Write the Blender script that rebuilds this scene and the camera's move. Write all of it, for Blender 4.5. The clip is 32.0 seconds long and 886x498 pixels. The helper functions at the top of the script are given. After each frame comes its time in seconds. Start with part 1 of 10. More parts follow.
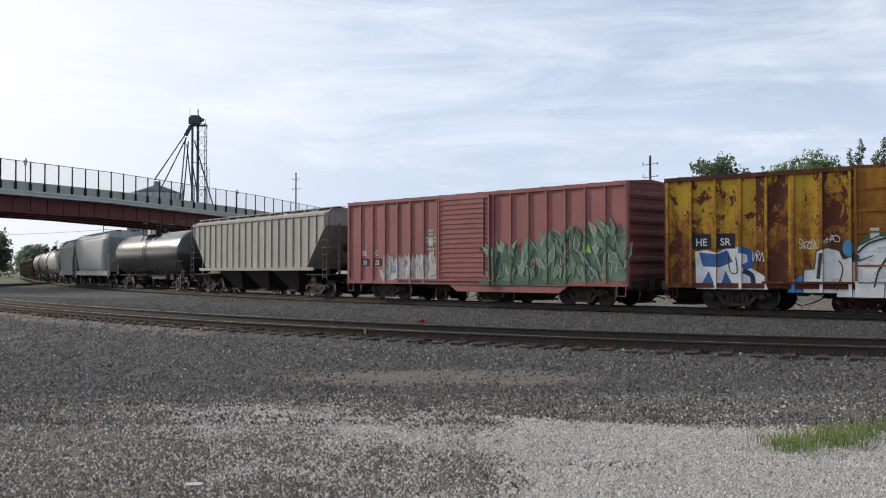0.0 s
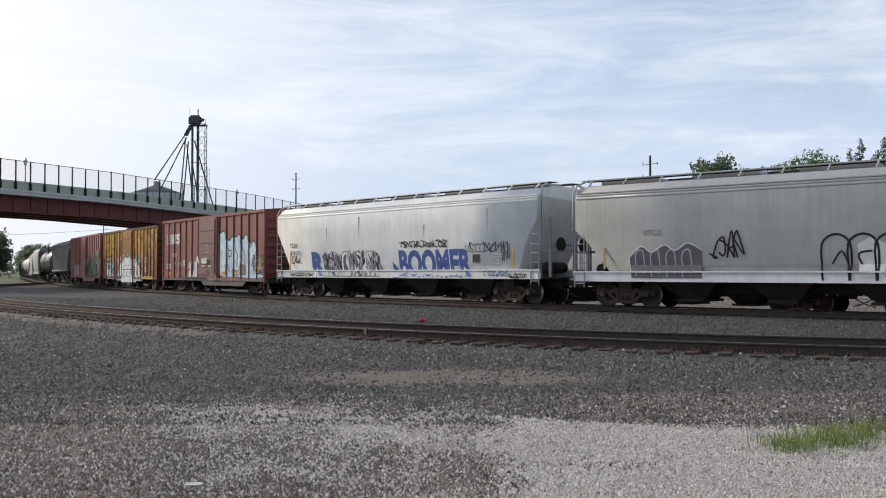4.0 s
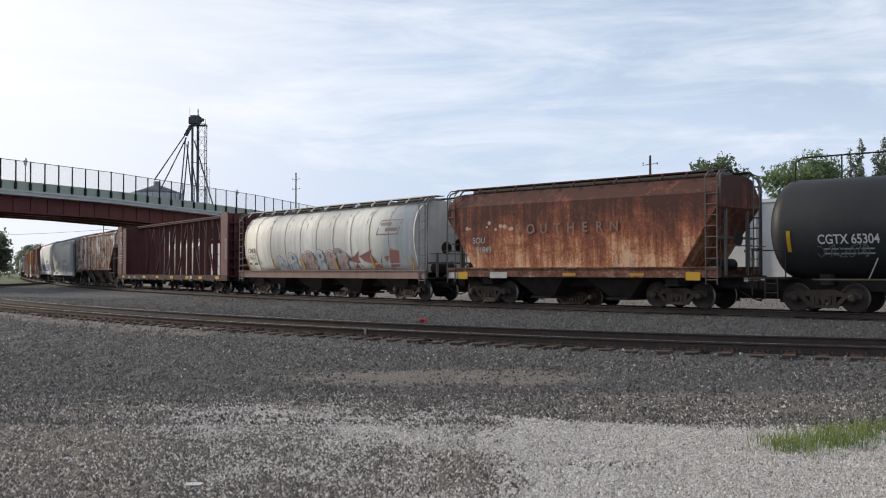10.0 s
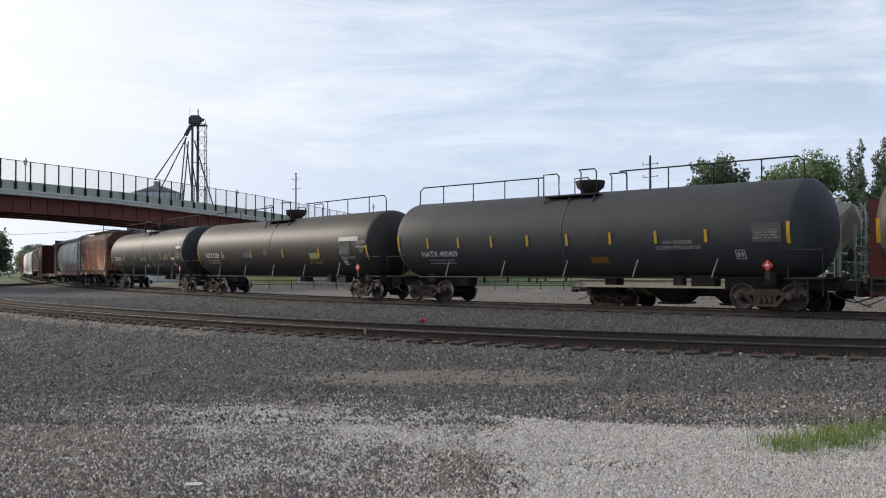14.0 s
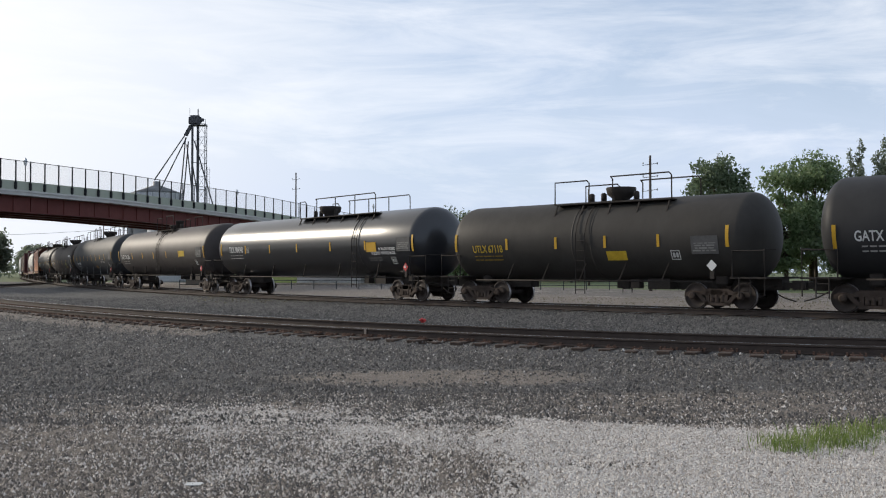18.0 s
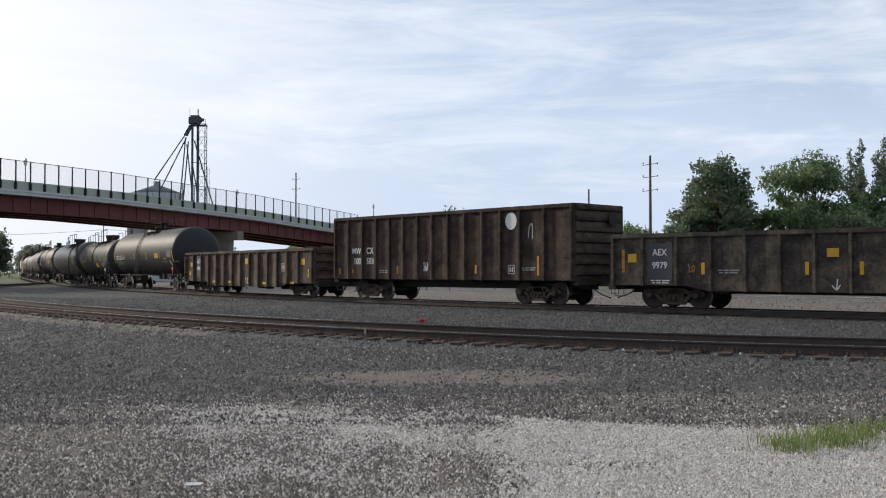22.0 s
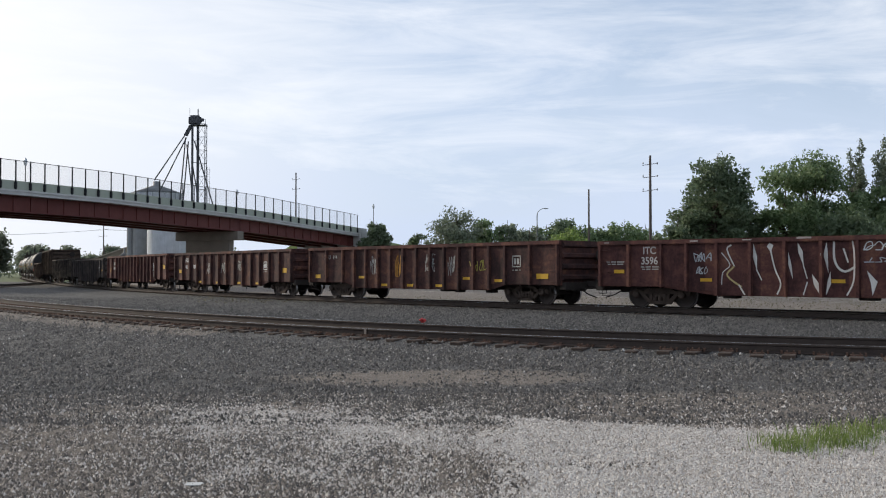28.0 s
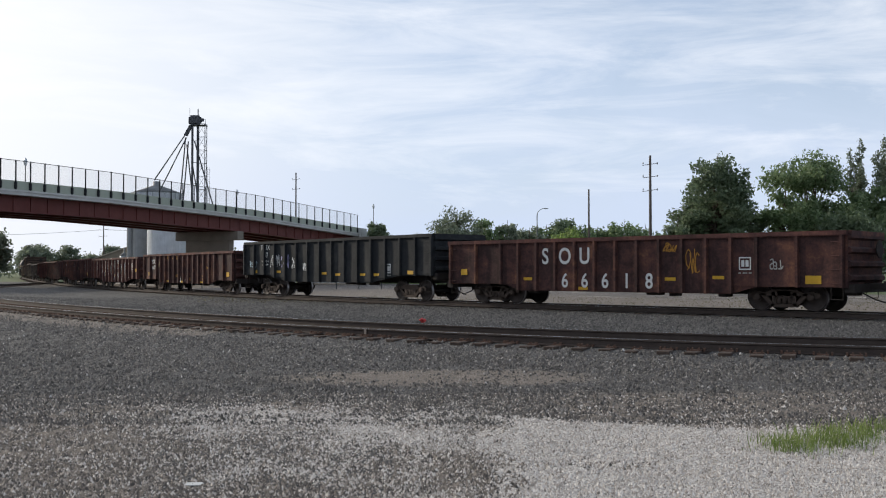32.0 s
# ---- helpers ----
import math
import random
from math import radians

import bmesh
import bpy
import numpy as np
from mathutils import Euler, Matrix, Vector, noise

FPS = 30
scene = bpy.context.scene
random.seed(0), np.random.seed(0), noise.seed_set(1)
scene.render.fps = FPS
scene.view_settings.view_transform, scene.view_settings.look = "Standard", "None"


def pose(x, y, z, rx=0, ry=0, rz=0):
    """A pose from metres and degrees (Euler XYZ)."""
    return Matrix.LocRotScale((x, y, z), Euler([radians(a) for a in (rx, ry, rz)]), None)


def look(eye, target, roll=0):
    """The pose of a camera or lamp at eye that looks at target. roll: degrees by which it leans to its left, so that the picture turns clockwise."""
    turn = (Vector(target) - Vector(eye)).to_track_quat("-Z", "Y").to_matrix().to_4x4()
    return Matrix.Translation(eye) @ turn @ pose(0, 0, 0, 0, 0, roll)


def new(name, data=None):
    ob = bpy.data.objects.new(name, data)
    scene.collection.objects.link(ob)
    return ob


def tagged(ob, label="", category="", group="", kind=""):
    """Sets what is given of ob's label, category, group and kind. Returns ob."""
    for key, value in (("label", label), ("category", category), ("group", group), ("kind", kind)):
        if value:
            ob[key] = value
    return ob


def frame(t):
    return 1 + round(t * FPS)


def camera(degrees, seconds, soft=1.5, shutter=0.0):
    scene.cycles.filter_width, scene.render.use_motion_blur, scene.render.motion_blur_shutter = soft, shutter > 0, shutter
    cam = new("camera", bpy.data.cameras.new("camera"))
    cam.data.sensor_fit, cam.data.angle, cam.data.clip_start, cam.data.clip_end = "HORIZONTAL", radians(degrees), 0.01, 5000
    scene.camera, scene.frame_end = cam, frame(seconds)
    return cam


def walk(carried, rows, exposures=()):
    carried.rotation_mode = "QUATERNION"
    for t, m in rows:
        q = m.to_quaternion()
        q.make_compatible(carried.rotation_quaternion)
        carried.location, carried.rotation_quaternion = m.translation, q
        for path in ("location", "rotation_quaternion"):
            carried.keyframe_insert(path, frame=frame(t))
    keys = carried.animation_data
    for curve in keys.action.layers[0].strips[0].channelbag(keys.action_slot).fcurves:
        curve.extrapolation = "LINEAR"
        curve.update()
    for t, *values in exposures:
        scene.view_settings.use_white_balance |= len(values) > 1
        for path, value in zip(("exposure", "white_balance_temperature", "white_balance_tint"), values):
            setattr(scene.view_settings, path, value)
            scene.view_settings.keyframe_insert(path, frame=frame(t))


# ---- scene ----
cam = camera(48.56, 32.0, soft=1.1)
EYE = (0.0, 0.0, 1.264)
CAM_POSE = pose(*EYE, 91.34, 0.0, 0.0)
walk(cam, [(0.0, CAM_POSE), (32.0, CAM_POSE)])

# ---- world, sun, exposure ----
SUN_AZ, SUN_EL = math.radians(147.0), math.radians(20.0)   # azimuth counted from +x, counter-clockwise
world = bpy.data.worlds.new("sky")
scene.world = world
world.use_nodes = True


def build_world():
    nt = world.node_tree
    nt.nodes.clear()
    out = nt.nodes.new("ShaderNodeOutputWorld")
    bg = nt.nodes.new("ShaderNodeBackground")
    sky = nt.nodes.new("ShaderNodeTexSky")
    sky.sky_type = "NISHITA"
    sky.sun_disc = False
    sky.sun_elevation = SUN_EL
    sky.sun_rotation = math.pi / 2 - SUN_AZ
    sky.air_density, sky.dust_density, sky.ozone_density = 1.0, 0.8, 1.8
    geo = nt.nodes.new("ShaderNodeTexCoord")

    def layer(below, scale, turn, freq, lo, hi, least, most, colour, low=0.0, reach=0.30):
        """A sheet of high cloud, drawn out sideways."""
        mp = nt.nodes.new("ShaderNodeMapping")
        mp.inputs["Scale"].default_value = scale
        mp.inputs["Rotation"].default_value = (0.0, turn, 0.0)
        nz = nt.nodes.new("ShaderNodeTexNoise")
        nz.inputs["Scale"].default_value = freq
        nz.inputs["Detail"].default_value = 8.0
        nz.inputs["Roughness"].default_value = 0.62
        nz.inputs["Distortion"].default_value = 0.5
        rmp = nt.nodes.new("ShaderNodeValToRGB")
        rmp.color_ramp.elements[0].position, rmp.color_ramp.elements[1].position = lo, hi
        rmp.color_ramp.elements[0].color, rmp.color_ramp.elements[1].color = (least, least, least, 1), (most, most, most, 1)
        mix = nt.nodes.new("ShaderNodeMix")
        mix.data_type = "RGBA"
        mix.inputs["B"].default_value = (*colour, 1)
        nt.links.new(geo.outputs["Generated"], mp.inputs["Vector"])
        nt.links.new(mp.outputs["Vector"], nz.inputs["Vector"])
        nt.links.new(nz.outputs["Fac"], rmp.inputs["Fac"])
        share = rmp.outputs["Color"]
        if low:
            sep = nt.nodes.new("ShaderNodeSeparateXYZ")
            nt.links.new(geo.outputs["Generated"], sep.inputs[0])
            rng = nt.nodes.new("ShaderNodeMapRange")
            rng.inputs["From Min"].default_value, rng.inputs["From Max"].default_value = 0.0, reach
            rng.inputs["To Min"].default_value, rng.inputs["To Max"].default_value = low, 0.0
            nt.links.new(sep.outputs["Z"], rng.inputs["Value"])
            add = nt.nodes.new("ShaderNodeMath")
            add.operation, add.use_clamp = "ADD", True
            nt.links.new(share, add.inputs[0])
            nt.links.new(rng.outputs["Result"], add.inputs[1])
            share = add.outputs[0]
        nt.links.new(share, mix.inputs["Factor"])
        nt.links.new(below, mix.inputs["A"])
        return mix.outputs["Result"]

    haze = layer(sky.outputs["Color"], (1.6, 1.6, 5.0), 0.12, 1.6, 0.34, 0.66, 0.40, 0.62, (5.2, 6.0, 7.5), 0.60)
    cloud = layer(haze, (1.5, 1.5, 8.5), 0.10, 3.1, 0.42, 0.74, 0.0, 0.52, (9.0, 9.1, 9.4), -0.45, 0.16)
    # the bright aureole of a hazy sun
    aim = nt.nodes.new("ShaderNodeVectorMath")
    aim.operation = "DOT_PRODUCT"
    aim.inputs[1].default_value = (math.cos(SUN_EL) * math.cos(SUN_AZ), math.cos(SUN_EL) * math.sin(SUN_AZ), math.sin(SUN_EL))
    nt.links.new(geo.outputs["Generated"], aim.inputs[0])
    near = nt.nodes.new("ShaderNodeMapRange")
    near.interpolation_type = "SMOOTHSTEP"
    near.inputs["From Min"].default_value, near.inputs["From Max"].default_value = 0.52, 0.97
    near.inputs["To Min"].default_value, near.inputs["To Max"].default_value = 0.0, 1.0
    nt.links.new(aim.outputs["Value"], near.inputs["Value"])
    veil = nt.nodes.new("ShaderNodeMix")
    veil.data_type = "RGBA"
    veil.inputs["B"].default_value = (8.5, 8.5, 8.6, 1)
    nt.links.new(near.outputs["Result"], veil.inputs["Factor"])
    nt.links.new(cloud, veil.inputs["A"])
    nt.links.new(veil.outputs["Result"], bg.inputs["Color"])
    bg.inputs["Strength"].default_value = 0.1245
    nt.links.new(bg.outputs["Background"], out.inputs["Surface"])


build_world()
sun = new("sun", bpy.data.lights.new("sun", "SUN"))
sun.data.energy, sun.data.angle, sun.data.color = 3.0, math.radians(4.0), (1.0, 0.90, 0.76)
sun.matrix_world = look((math.cos(SUN_EL) * math.cos(SUN_AZ) * 100, math.cos(SUN_EL) * math.sin(SUN_AZ) * 100, math.sin(SUN_EL) * 100), (0, 0, 0))
scene.view_settings.exposure = 0.0

# ---- material helpers ----
MATS = {}


class Nodes:
    """Short-hand for building a node material."""

    def __init__(self, name):
        self.mat = bpy.data.materials.new(name)
        self.mat.use_nodes = True
        self.nt = self.mat.node_tree
        self.bsdf = self.nt.nodes["Principled BSDF"]

    def node(self, kind, **props):
        n = self.nt.nodes.new(kind)
        for key, value in props.items():
            if key in n.inputs:
                n.inputs[key].default_value = value
        return n

    def link(self, a, b):
        self.nt.links.new(a, b)

    def coord(self, scale=(1, 1, 1), random_shift=False):
        tc = self.nt.nodes.new("ShaderNodeTexCoord")
        mp = self.nt.nodes.new("ShaderNodeMapping")
        mp.inputs["Scale"].default_value = scale
        self.link(tc.outputs["Object"], mp.inputs["Vector"])
        if random_shift:
            info = self.nt.nodes.new("ShaderNodeObjectInfo")
            mul = self.nt.nodes.new("ShaderNodeMath")
            mul.operation = "MULTIPLY"
            mul.inputs[1].default_value = 37.0
            self.link(info.outputs["Random"], mul.inputs[0])
            self.link(mul.outputs[0], mp.inputs["Location"])
        return mp.outputs["Vector"]

    def noise(self, vec, scale, detail=5.0, rough=0.6, dist=0.0):
        n = self.nt.nodes.new("ShaderNodeTexNoise")
        n.inputs["Scale"].default_value = scale
        n.inputs["Detail"].default_value = detail
        n.inputs["Roughness"].default_value = rough
        n.inputs["Distortion"].default_value = dist
        self.link(vec, n.inputs["Vector"])
        return n.outputs["Fac"]

    def ramp(self, fac, stops):
        r = self.nt.nodes.new("ShaderNodeValToRGB")
        el = r.color_ramp.elements
        while len(el) < len(stops):
            el.new(0.5)
        for e, (pos, col) in zip(el, stops):
            e.position = pos
            e.color = (*col, 1) if len(col) == 3 else col
        self.link(fac, r.inputs["Fac"])
        return r.outputs["Color"]

    def step(self, fac, a, b):
        return self.ramp(fac, [(a, (0, 0, 0)), (b, (1, 1, 1))])

    def mix(self, fac, a, b, mode="MIX"):
        m = self.nt.nodes.new("ShaderNodeMix")
        m.data_type = "RGBA"
        m.blend_type = mode
        for value, socket in ((fac, m.inputs["Factor"]), (a, m.inputs["A"]), (b, m.inputs["B"])):
            if isinstance(value, (int, float)):
                socket.default_value = value
            elif isinstance(value, tuple):
                socket.default_value = (*value, 1)
            else:
                self.link(value, socket)
        return m.outputs["Result"]

    def math(self, op, a, b):
        m = self.nt.nodes.new("ShaderNodeMath")
        m.operation = op
        for value, socket in ((a, m.inputs[0]), (b, m.inputs[1])):
            if isinstance(value, (int, float)):
                socket.default_value = value
            else:
                self.link(value, socket)
        return m.outputs[0]

    def per_panel(self, pitch):
        """A chance value for each sheet between two posts along the side."""
        sep = self.nt.nodes.new("ShaderNodeSeparateXYZ")
        self.link(self.coord((1 / pitch, 1, 1), True), sep.inputs[0])
        wn = self.nt.nodes.new("ShaderNodeTexWhiteNoise")
        wn.noise_dimensions = "1D"
        self.link(self.math("FLOOR", sep.outputs["X"], 0.0), wn.inputs["W"])
        return wn.outputs["Value"]

    def bump(self, height, strength, distance=0.02):
        b = self.nt.nodes.new("ShaderNodeBump")
        b.inputs["Strength"].default_value = strength
        b.inputs["Distance"].default_value = distance
        self.link(height, b.inputs["Height"])
        self.link(b.outputs["Normal"], self.bsdf.inputs["Normal"])

    def set(self, color=None, rough=None, metal=None):
        for value, key in ((color, "Base Color"), (rough, "Roughness"), (metal, "Metallic")):
            if value is None:
                continue
            if isinstance(value, (int, float)):
                self.bsdf.inputs[key].default_value = value
            elif isinstance(value, tuple):
                self.bsdf.inputs[key].default_value = (*value, 1)
            else:
                self.link(value, self.bsdf.inputs[key])
        return self.mat


RUST_A, RUST_B = (0.105, 0.040, 0.022), (0.21, 0.085, 0.038)


def steel_paint(name, col, rust=0.3, rough=0.5, grime=0.4, streak=0.4, rust_cols=(RUST_A, RUST_B), metal=0.0, patch=1.0, stretch=(1, 1, 1), low=0.0, spec=0.2, pitch=0.0):
    """Weathered paint on steel: fading, grime, rust patches and runs that come down the side."""
    if name in MATS:
        return MATS[name]
    m = Nodes(name)
    v = m.coord((1, 1, 1), True)
    big = m.noise(m.coord(stretch, True), 0.7 * patch, 6, 0.65)
    fine = m.noise(v, 9.0, 4, 0.7)
    runs = m.noise(m.coord((3.2, 3.2, 0.16), True), 1.6, 5, 0.65)
    c = m.mix(m.step(big, 0.3, 0.75), tuple(x * 0.86 for x in col), tuple(min(1, x * 1.12 + 0.008) for x in col))
    c = m.mix(m.math("MULTIPLY", m.step(runs, 0.42, 0.8), grime), c, tuple(x * 0.38 + 0.012 for x in col))
    rc = m.mix(fine, rust_cols[0], rust_cols[1])
    k = 0.78 - 0.42 * rust
    rmask = m.math("ADD", m.math("MULTIPLY", big, 0.6), m.math("MULTIPLY", fine, 0.25))
    rmask = m.math("ADD", rmask, m.math("MULTIPLY", runs, 0.3 * streak))
    if low:
        sep = m.nt.nodes.new("ShaderNodeSeparateXYZ")
        m.link(m.coord(), sep.inputs[0])
        rmask = m.math("ADD", rmask, m.math("MULTIPLY", m.math("SUBTRACT", 2.9, sep.outputs["Z"]), low))
    if pitch:
        lot = m.per_panel(pitch)
        rmask = m.math("ADD", rmask, m.math("MULTIPLY", m.math("SUBTRACT", lot, 0.5), 0.16))
        c = m.mix(m.math("MULTIPLY", lot, 0.45), c, tuple(x * 0.5 for x in col))
    rmask = m.step(rmask, k, k + 0.07)
    c = m.mix(rmask, c, rc)
    r = m.mix(rmask, (rough, rough, rough), (0.85, 0.85, 0.85))
    m.bump(m.math("ADD", m.math("MULTIPLY", big, 0.5), m.math("MULTIPLY", fine, 0.35)), 0.25, 0.012)
    m.bsdf.inputs["Specular IOR Level"].default_value = spec
    MATS[name] = m.set(c, r, metal)
    return MATS[name]


def rust_sheet(name, stops, mid=2.4, tilt=0.0, runs_share=0.45, pitch=0.0, rough=0.8, patch=0.8, spec=0.15, blotch=0.0, grain=0.28):
    """Bare or nearly bare rusting steel: colour from patches, runs down the side, height, and chance per sheet."""
    m = Nodes(name)
    big = m.noise(m.coord((1, 1, 1.2), True), patch, 7, 0.68, 0.4)
    runs = m.noise(m.coord((2.6, 2.6, 0.22), True), 1.7, 6, 0.68)
    fine = m.noise(m.coord((1, 1, 1), True), 11.0, 4, 0.7)
    f = m.math("ADD", m.math("MULTIPLY", big, 0.85 - runs_share), m.math("MULTIPLY", runs, runs_share))
    f = m.math("ADD", f, m.math("MULTIPLY", m.math("SUBTRACT", fine, 0.5), grain))
    if tilt:
        sep = m.nt.nodes.new("ShaderNodeSeparateXYZ")
        m.link(m.coord(), sep.inputs[0])
        f = m.math("ADD", f, m.math("MULTIPLY", m.math("SUBTRACT", mid, sep.outputs["Z"]), tilt))
    if pitch:
        f = m.math("ADD", f, m.math("MULTIPLY", m.math("SUBTRACT", m.per_panel(pitch), 0.5), 0.10))
    c = m.ramp(f, stops)
    if blotch:
        b = m.math("ADD", m.noise(m.coord((1, 1, 0.7), True), 1.9, 6, 0.7, 0.5), m.math("MULTIPLY", m.math("SUBTRACT", m.per_panel(pitch or 1.0), 0.5), 0.12))
        c = m.mix(m.step(b, 0.62 - blotch * 0.14, 0.65 - blotch * 0.14), c, m.mix(fine, tuple(x * 0.7 for x in stops[-1][1]), tuple(x * 1.6 for x in stops[-1][1])))
    speck = m.step(m.noise(m.coord((1, 1, 1), True), 5.0, 5, 0.75), 0.62, 0.72)
    c = m.mix(m.math("MULTIPLY", speck, 0.55), c, tuple(x * 0.45 for x in stops[0][1]))
    m.bump(m.math("ADD", m.math("MULTIPLY", big, 0.6), m.math("MULTIPLY", fine, 0.3)), 0.35, 0.02)
    m.bsdf.inputs["Specular IOR Level"].default_value = spec
    return m.set(c, rough)


def plain(name, col, rough=0.6, metal=0.0, var=0.25, scale=4.0):
    """A plain surface with slight mottling at two scales."""
    if name in MATS:
        return MATS[name]
    m = Nodes(name)
    v = m.coord((1, 1, 1), True)
    a = m.noise(v, scale, 5, 0.6)
    b = m.noise(v, scale * 9, 3, 0.6)
    f = m.math("ADD", m.math("MULTIPLY", a, 0.7), m.math("MULTIPLY", b, 0.3))
    c = m.mix(m.step(f, 0.3, 0.7), tuple(x * (1 - var) for x in col), tuple(min(1, x * (1 + var)) for x in col))
    m.bump(b, 0.12, 0.006)
    m.bsdf.inputs["Specular IOR Level"].default_value = 0.25
    MATS[name] = m.set(c, rough, metal)
    return MATS[name]


# ---- mesh helpers ----
def link_mesh(name, me, parent=None, label=""):
    ob = new(name, me)
    if parent is not None:
        ob.parent = parent
    if label:
        ob["label"] = label
    return ob


def mesh_of(bm, name, mats, smooth=False):
    me = bpy.data.meshes.new(name)
    bm.to_mesh(me)
    bm.free()
    for mt in (mats if isinstance(mats, (list, tuple)) else [mats]):
        me.materials.append(mt)
    if smooth:
        me.shade_smooth()
    return me


def part(name, bm, mats, parent, label="", smooth=False):
    return link_mesh(name, mesh_of(bm, name, mats, smooth), parent, label)


def box(bm, x0, x1, y0, y1, z0, z1, mat=0):
    vs = [bm.verts.new((x, y, z)) for z in (z0, z1) for y in (y0, y1) for x in (x0, x1)]
    for q in ((0, 2, 3, 1), (4, 5, 7, 6), (0, 1, 5, 4), (2, 6, 7, 3), (0, 4, 6, 2), (1, 3, 7, 5)):
        bm.faces.new([vs[i] for i in q]).material_index = mat


def prism(bm, outline, a, b, axis="x", mat=0, smooth=False):
    """Extrudes an outline (list of 2D points) from a to b along an axis: for x the outline is (y, z), for y it is (x, z), for z (x, y)."""
    def at(p, d):
        return {"x": (d, p[0], p[1]), "y": (p[0], d, p[1]), "z": (p[0], p[1], d)}[axis]
    va = [bm.verts.new(at(p, a)) for p in outline]
    vb = [bm.verts.new(at(p, b)) for p in outline]
    n = len(outline)
    fs = []
    for i in range(n):
        j = (i + 1) % n
        fs.append(bm.faces.new((va[i], va[j], vb[j], vb[i])))
    fs.append(bm.faces.new(va[::-1]))
    fs.append(bm.faces.new(vb))
    for f in fs:
        f.material_index = mat
    if smooth:
        for f in fs[:-2]:
            f.smooth = True
    bmesh.ops.recalc_face_normals(bm, faces=fs)


def tube(bm, pts, r, sides=6, mat=0, closed_ends=True):
    """A round bar through a list of points."""
    rings = []
    n = len(pts)
    up0 = Vector((0, 0, 1))
    for i, p in enumerate(pts):
        p = Vector(p)
        d = (Vector(pts[min(i + 1, n - 1)]) - Vector(pts[max(i - 1, 0)])).normalized()
        u = d.cross(up0)
        if u.length < 1e-3:
            u = Vector((1, 0, 0))
        u.normalize()
        w = d.cross(u).normalized()
        rr = r[i] if isinstance(r, (list, tuple)) else r
        rings.append([bm.verts.new(p + (u * math.cos(2 * math.pi * k / sides) + w * math.sin(2 * math.pi * k / sides)) * rr) for k in range(sides)])
    for a, b in zip(rings, rings[1:]):
        for k in range(sides):
            f = bm.faces.new((a[k], a[(k + 1) % sides], b[(k + 1) % sides], b[k]))
            f.material_index = mat
            f.smooth = sides > 5
    if closed_ends:
        bm.faces.new(rings[0][::-1]).material_index = mat
        bm.faces.new(rings[-1]).material_index = mat


def lathe(bm, prof, axis="z", sides=16, centre=(0, 0, 0), mat=0, smooth=True):
    """Turns a profile of (radius, height) about an axis."""
    rings = []
    for r, h in prof:
        ring = []
        for k in range(sides):
            a = 2 * math.pi * k / sides
            c, s = math.cos(a) * r, math.sin(a) * r
            p = {"z": (c, s, h), "x": (h, c, s), "y": (c, h, s)}[axis]
            ring.append(bm.verts.new((p[0] + centre[0], p[1] + centre[1], p[2] + centre[2])))
        rings.append(ring)
    fs = []
    for a, b in zip(rings, rings[1:]):
        for k in range(sides):
            f = bm.faces.new((a[k], a[(k + 1) % sides], b[(k + 1) % sides], b[k]))
            f.material_index, f.smooth = mat, smooth
            fs.append(f)
    fs.append(bm.faces.new(rings[0][::-1]))
    fs.append(bm.faces.new(rings[-1]))
    fs[-1].material_index = fs[-2].material_index = mat
    bmesh.ops.recalc_face_normals(bm, faces=fs)


def bar_between(bm, a, b, w, h, mat=0):
    """A square bar from a to b."""
    a, b = Vector(a), Vector(b)
    d = (b - a).normalized()
    u = d.cross(Vector((0, 1, 0)))
    if u.length < 1e-3:
        u = Vector((1, 0, 0))
    u.normalize()
    v = d.cross(u).normalized()
    vs = [bm.verts.new(p + u * (sx * w / 2) + v * (sy * h / 2)) for p in (a, b) for sx, sy in ((-1, -1), (1, -1), (1, 1), (-1, 1))]
    fs = [bm.faces.new([vs[i] for i in q]) for q in ((3, 2, 1, 0), (4, 5, 6, 7), (0, 1, 5, 4), (1, 2, 6, 5), (2, 3, 7, 6), (3, 0, 4, 7))]
    for f in fs:
        f.material_index = mat
    bmesh.ops.recalc_face_normals(bm, faces=fs)


BOXES = {}


def box_part(name, size, at, mat, parent, label="", bevel=0.0):
    """One box-shaped part; parts of one size and material share their mesh."""
    key = (name, tuple(round(v, 4) for v in size), mat.name)
    if key not in BOXES:
        bm = bmesh.new()
        sx, sy, sz = (v / 2 for v in size)
        box(bm, -sx, sx, -sy, sy, -sz, sz)
        if bevel:
            bmesh.ops.bevel(bm, geom=bm.edges[:], offset=bevel, segments=1, affect="EDGES")
        BOXES[key] = mesh_of(bm, name, mat)
    ob = link_mesh(name, BOXES[key], parent, label)
    ob.location = at
    return ob


# ---- the tracks in plan ----
def run_of_track(x0, y0, heading, nodes, s_from, s_to, step=0.5):
    """Integrates a track from its curvature: arrays of s, x, y and heading; it is at (x0, y0) for s = 0."""
    s = np.arange(s_from, s_to + step, step)
    k = np.interp(s, [n[0] for n in nodes], [n[1] for n in nodes])
    zero = int(np.argmin(abs(s)))
    h = np.concatenate([[0], np.cumsum((k[1:] + k[:-1]) / 2 * step)])
    h = h - h[zero] + heading
    x = np.concatenate([[0], np.cumsum((np.cos(h[1:]) + np.cos(h[:-1])) / 2 * step)])
    y = np.concatenate([[0], np.cumsum((np.sin(h[1:]) + np.sin(h[:-1])) / 2 * step)])
    return s, x - x[zero] + x0, y - y[zero] + y0, h


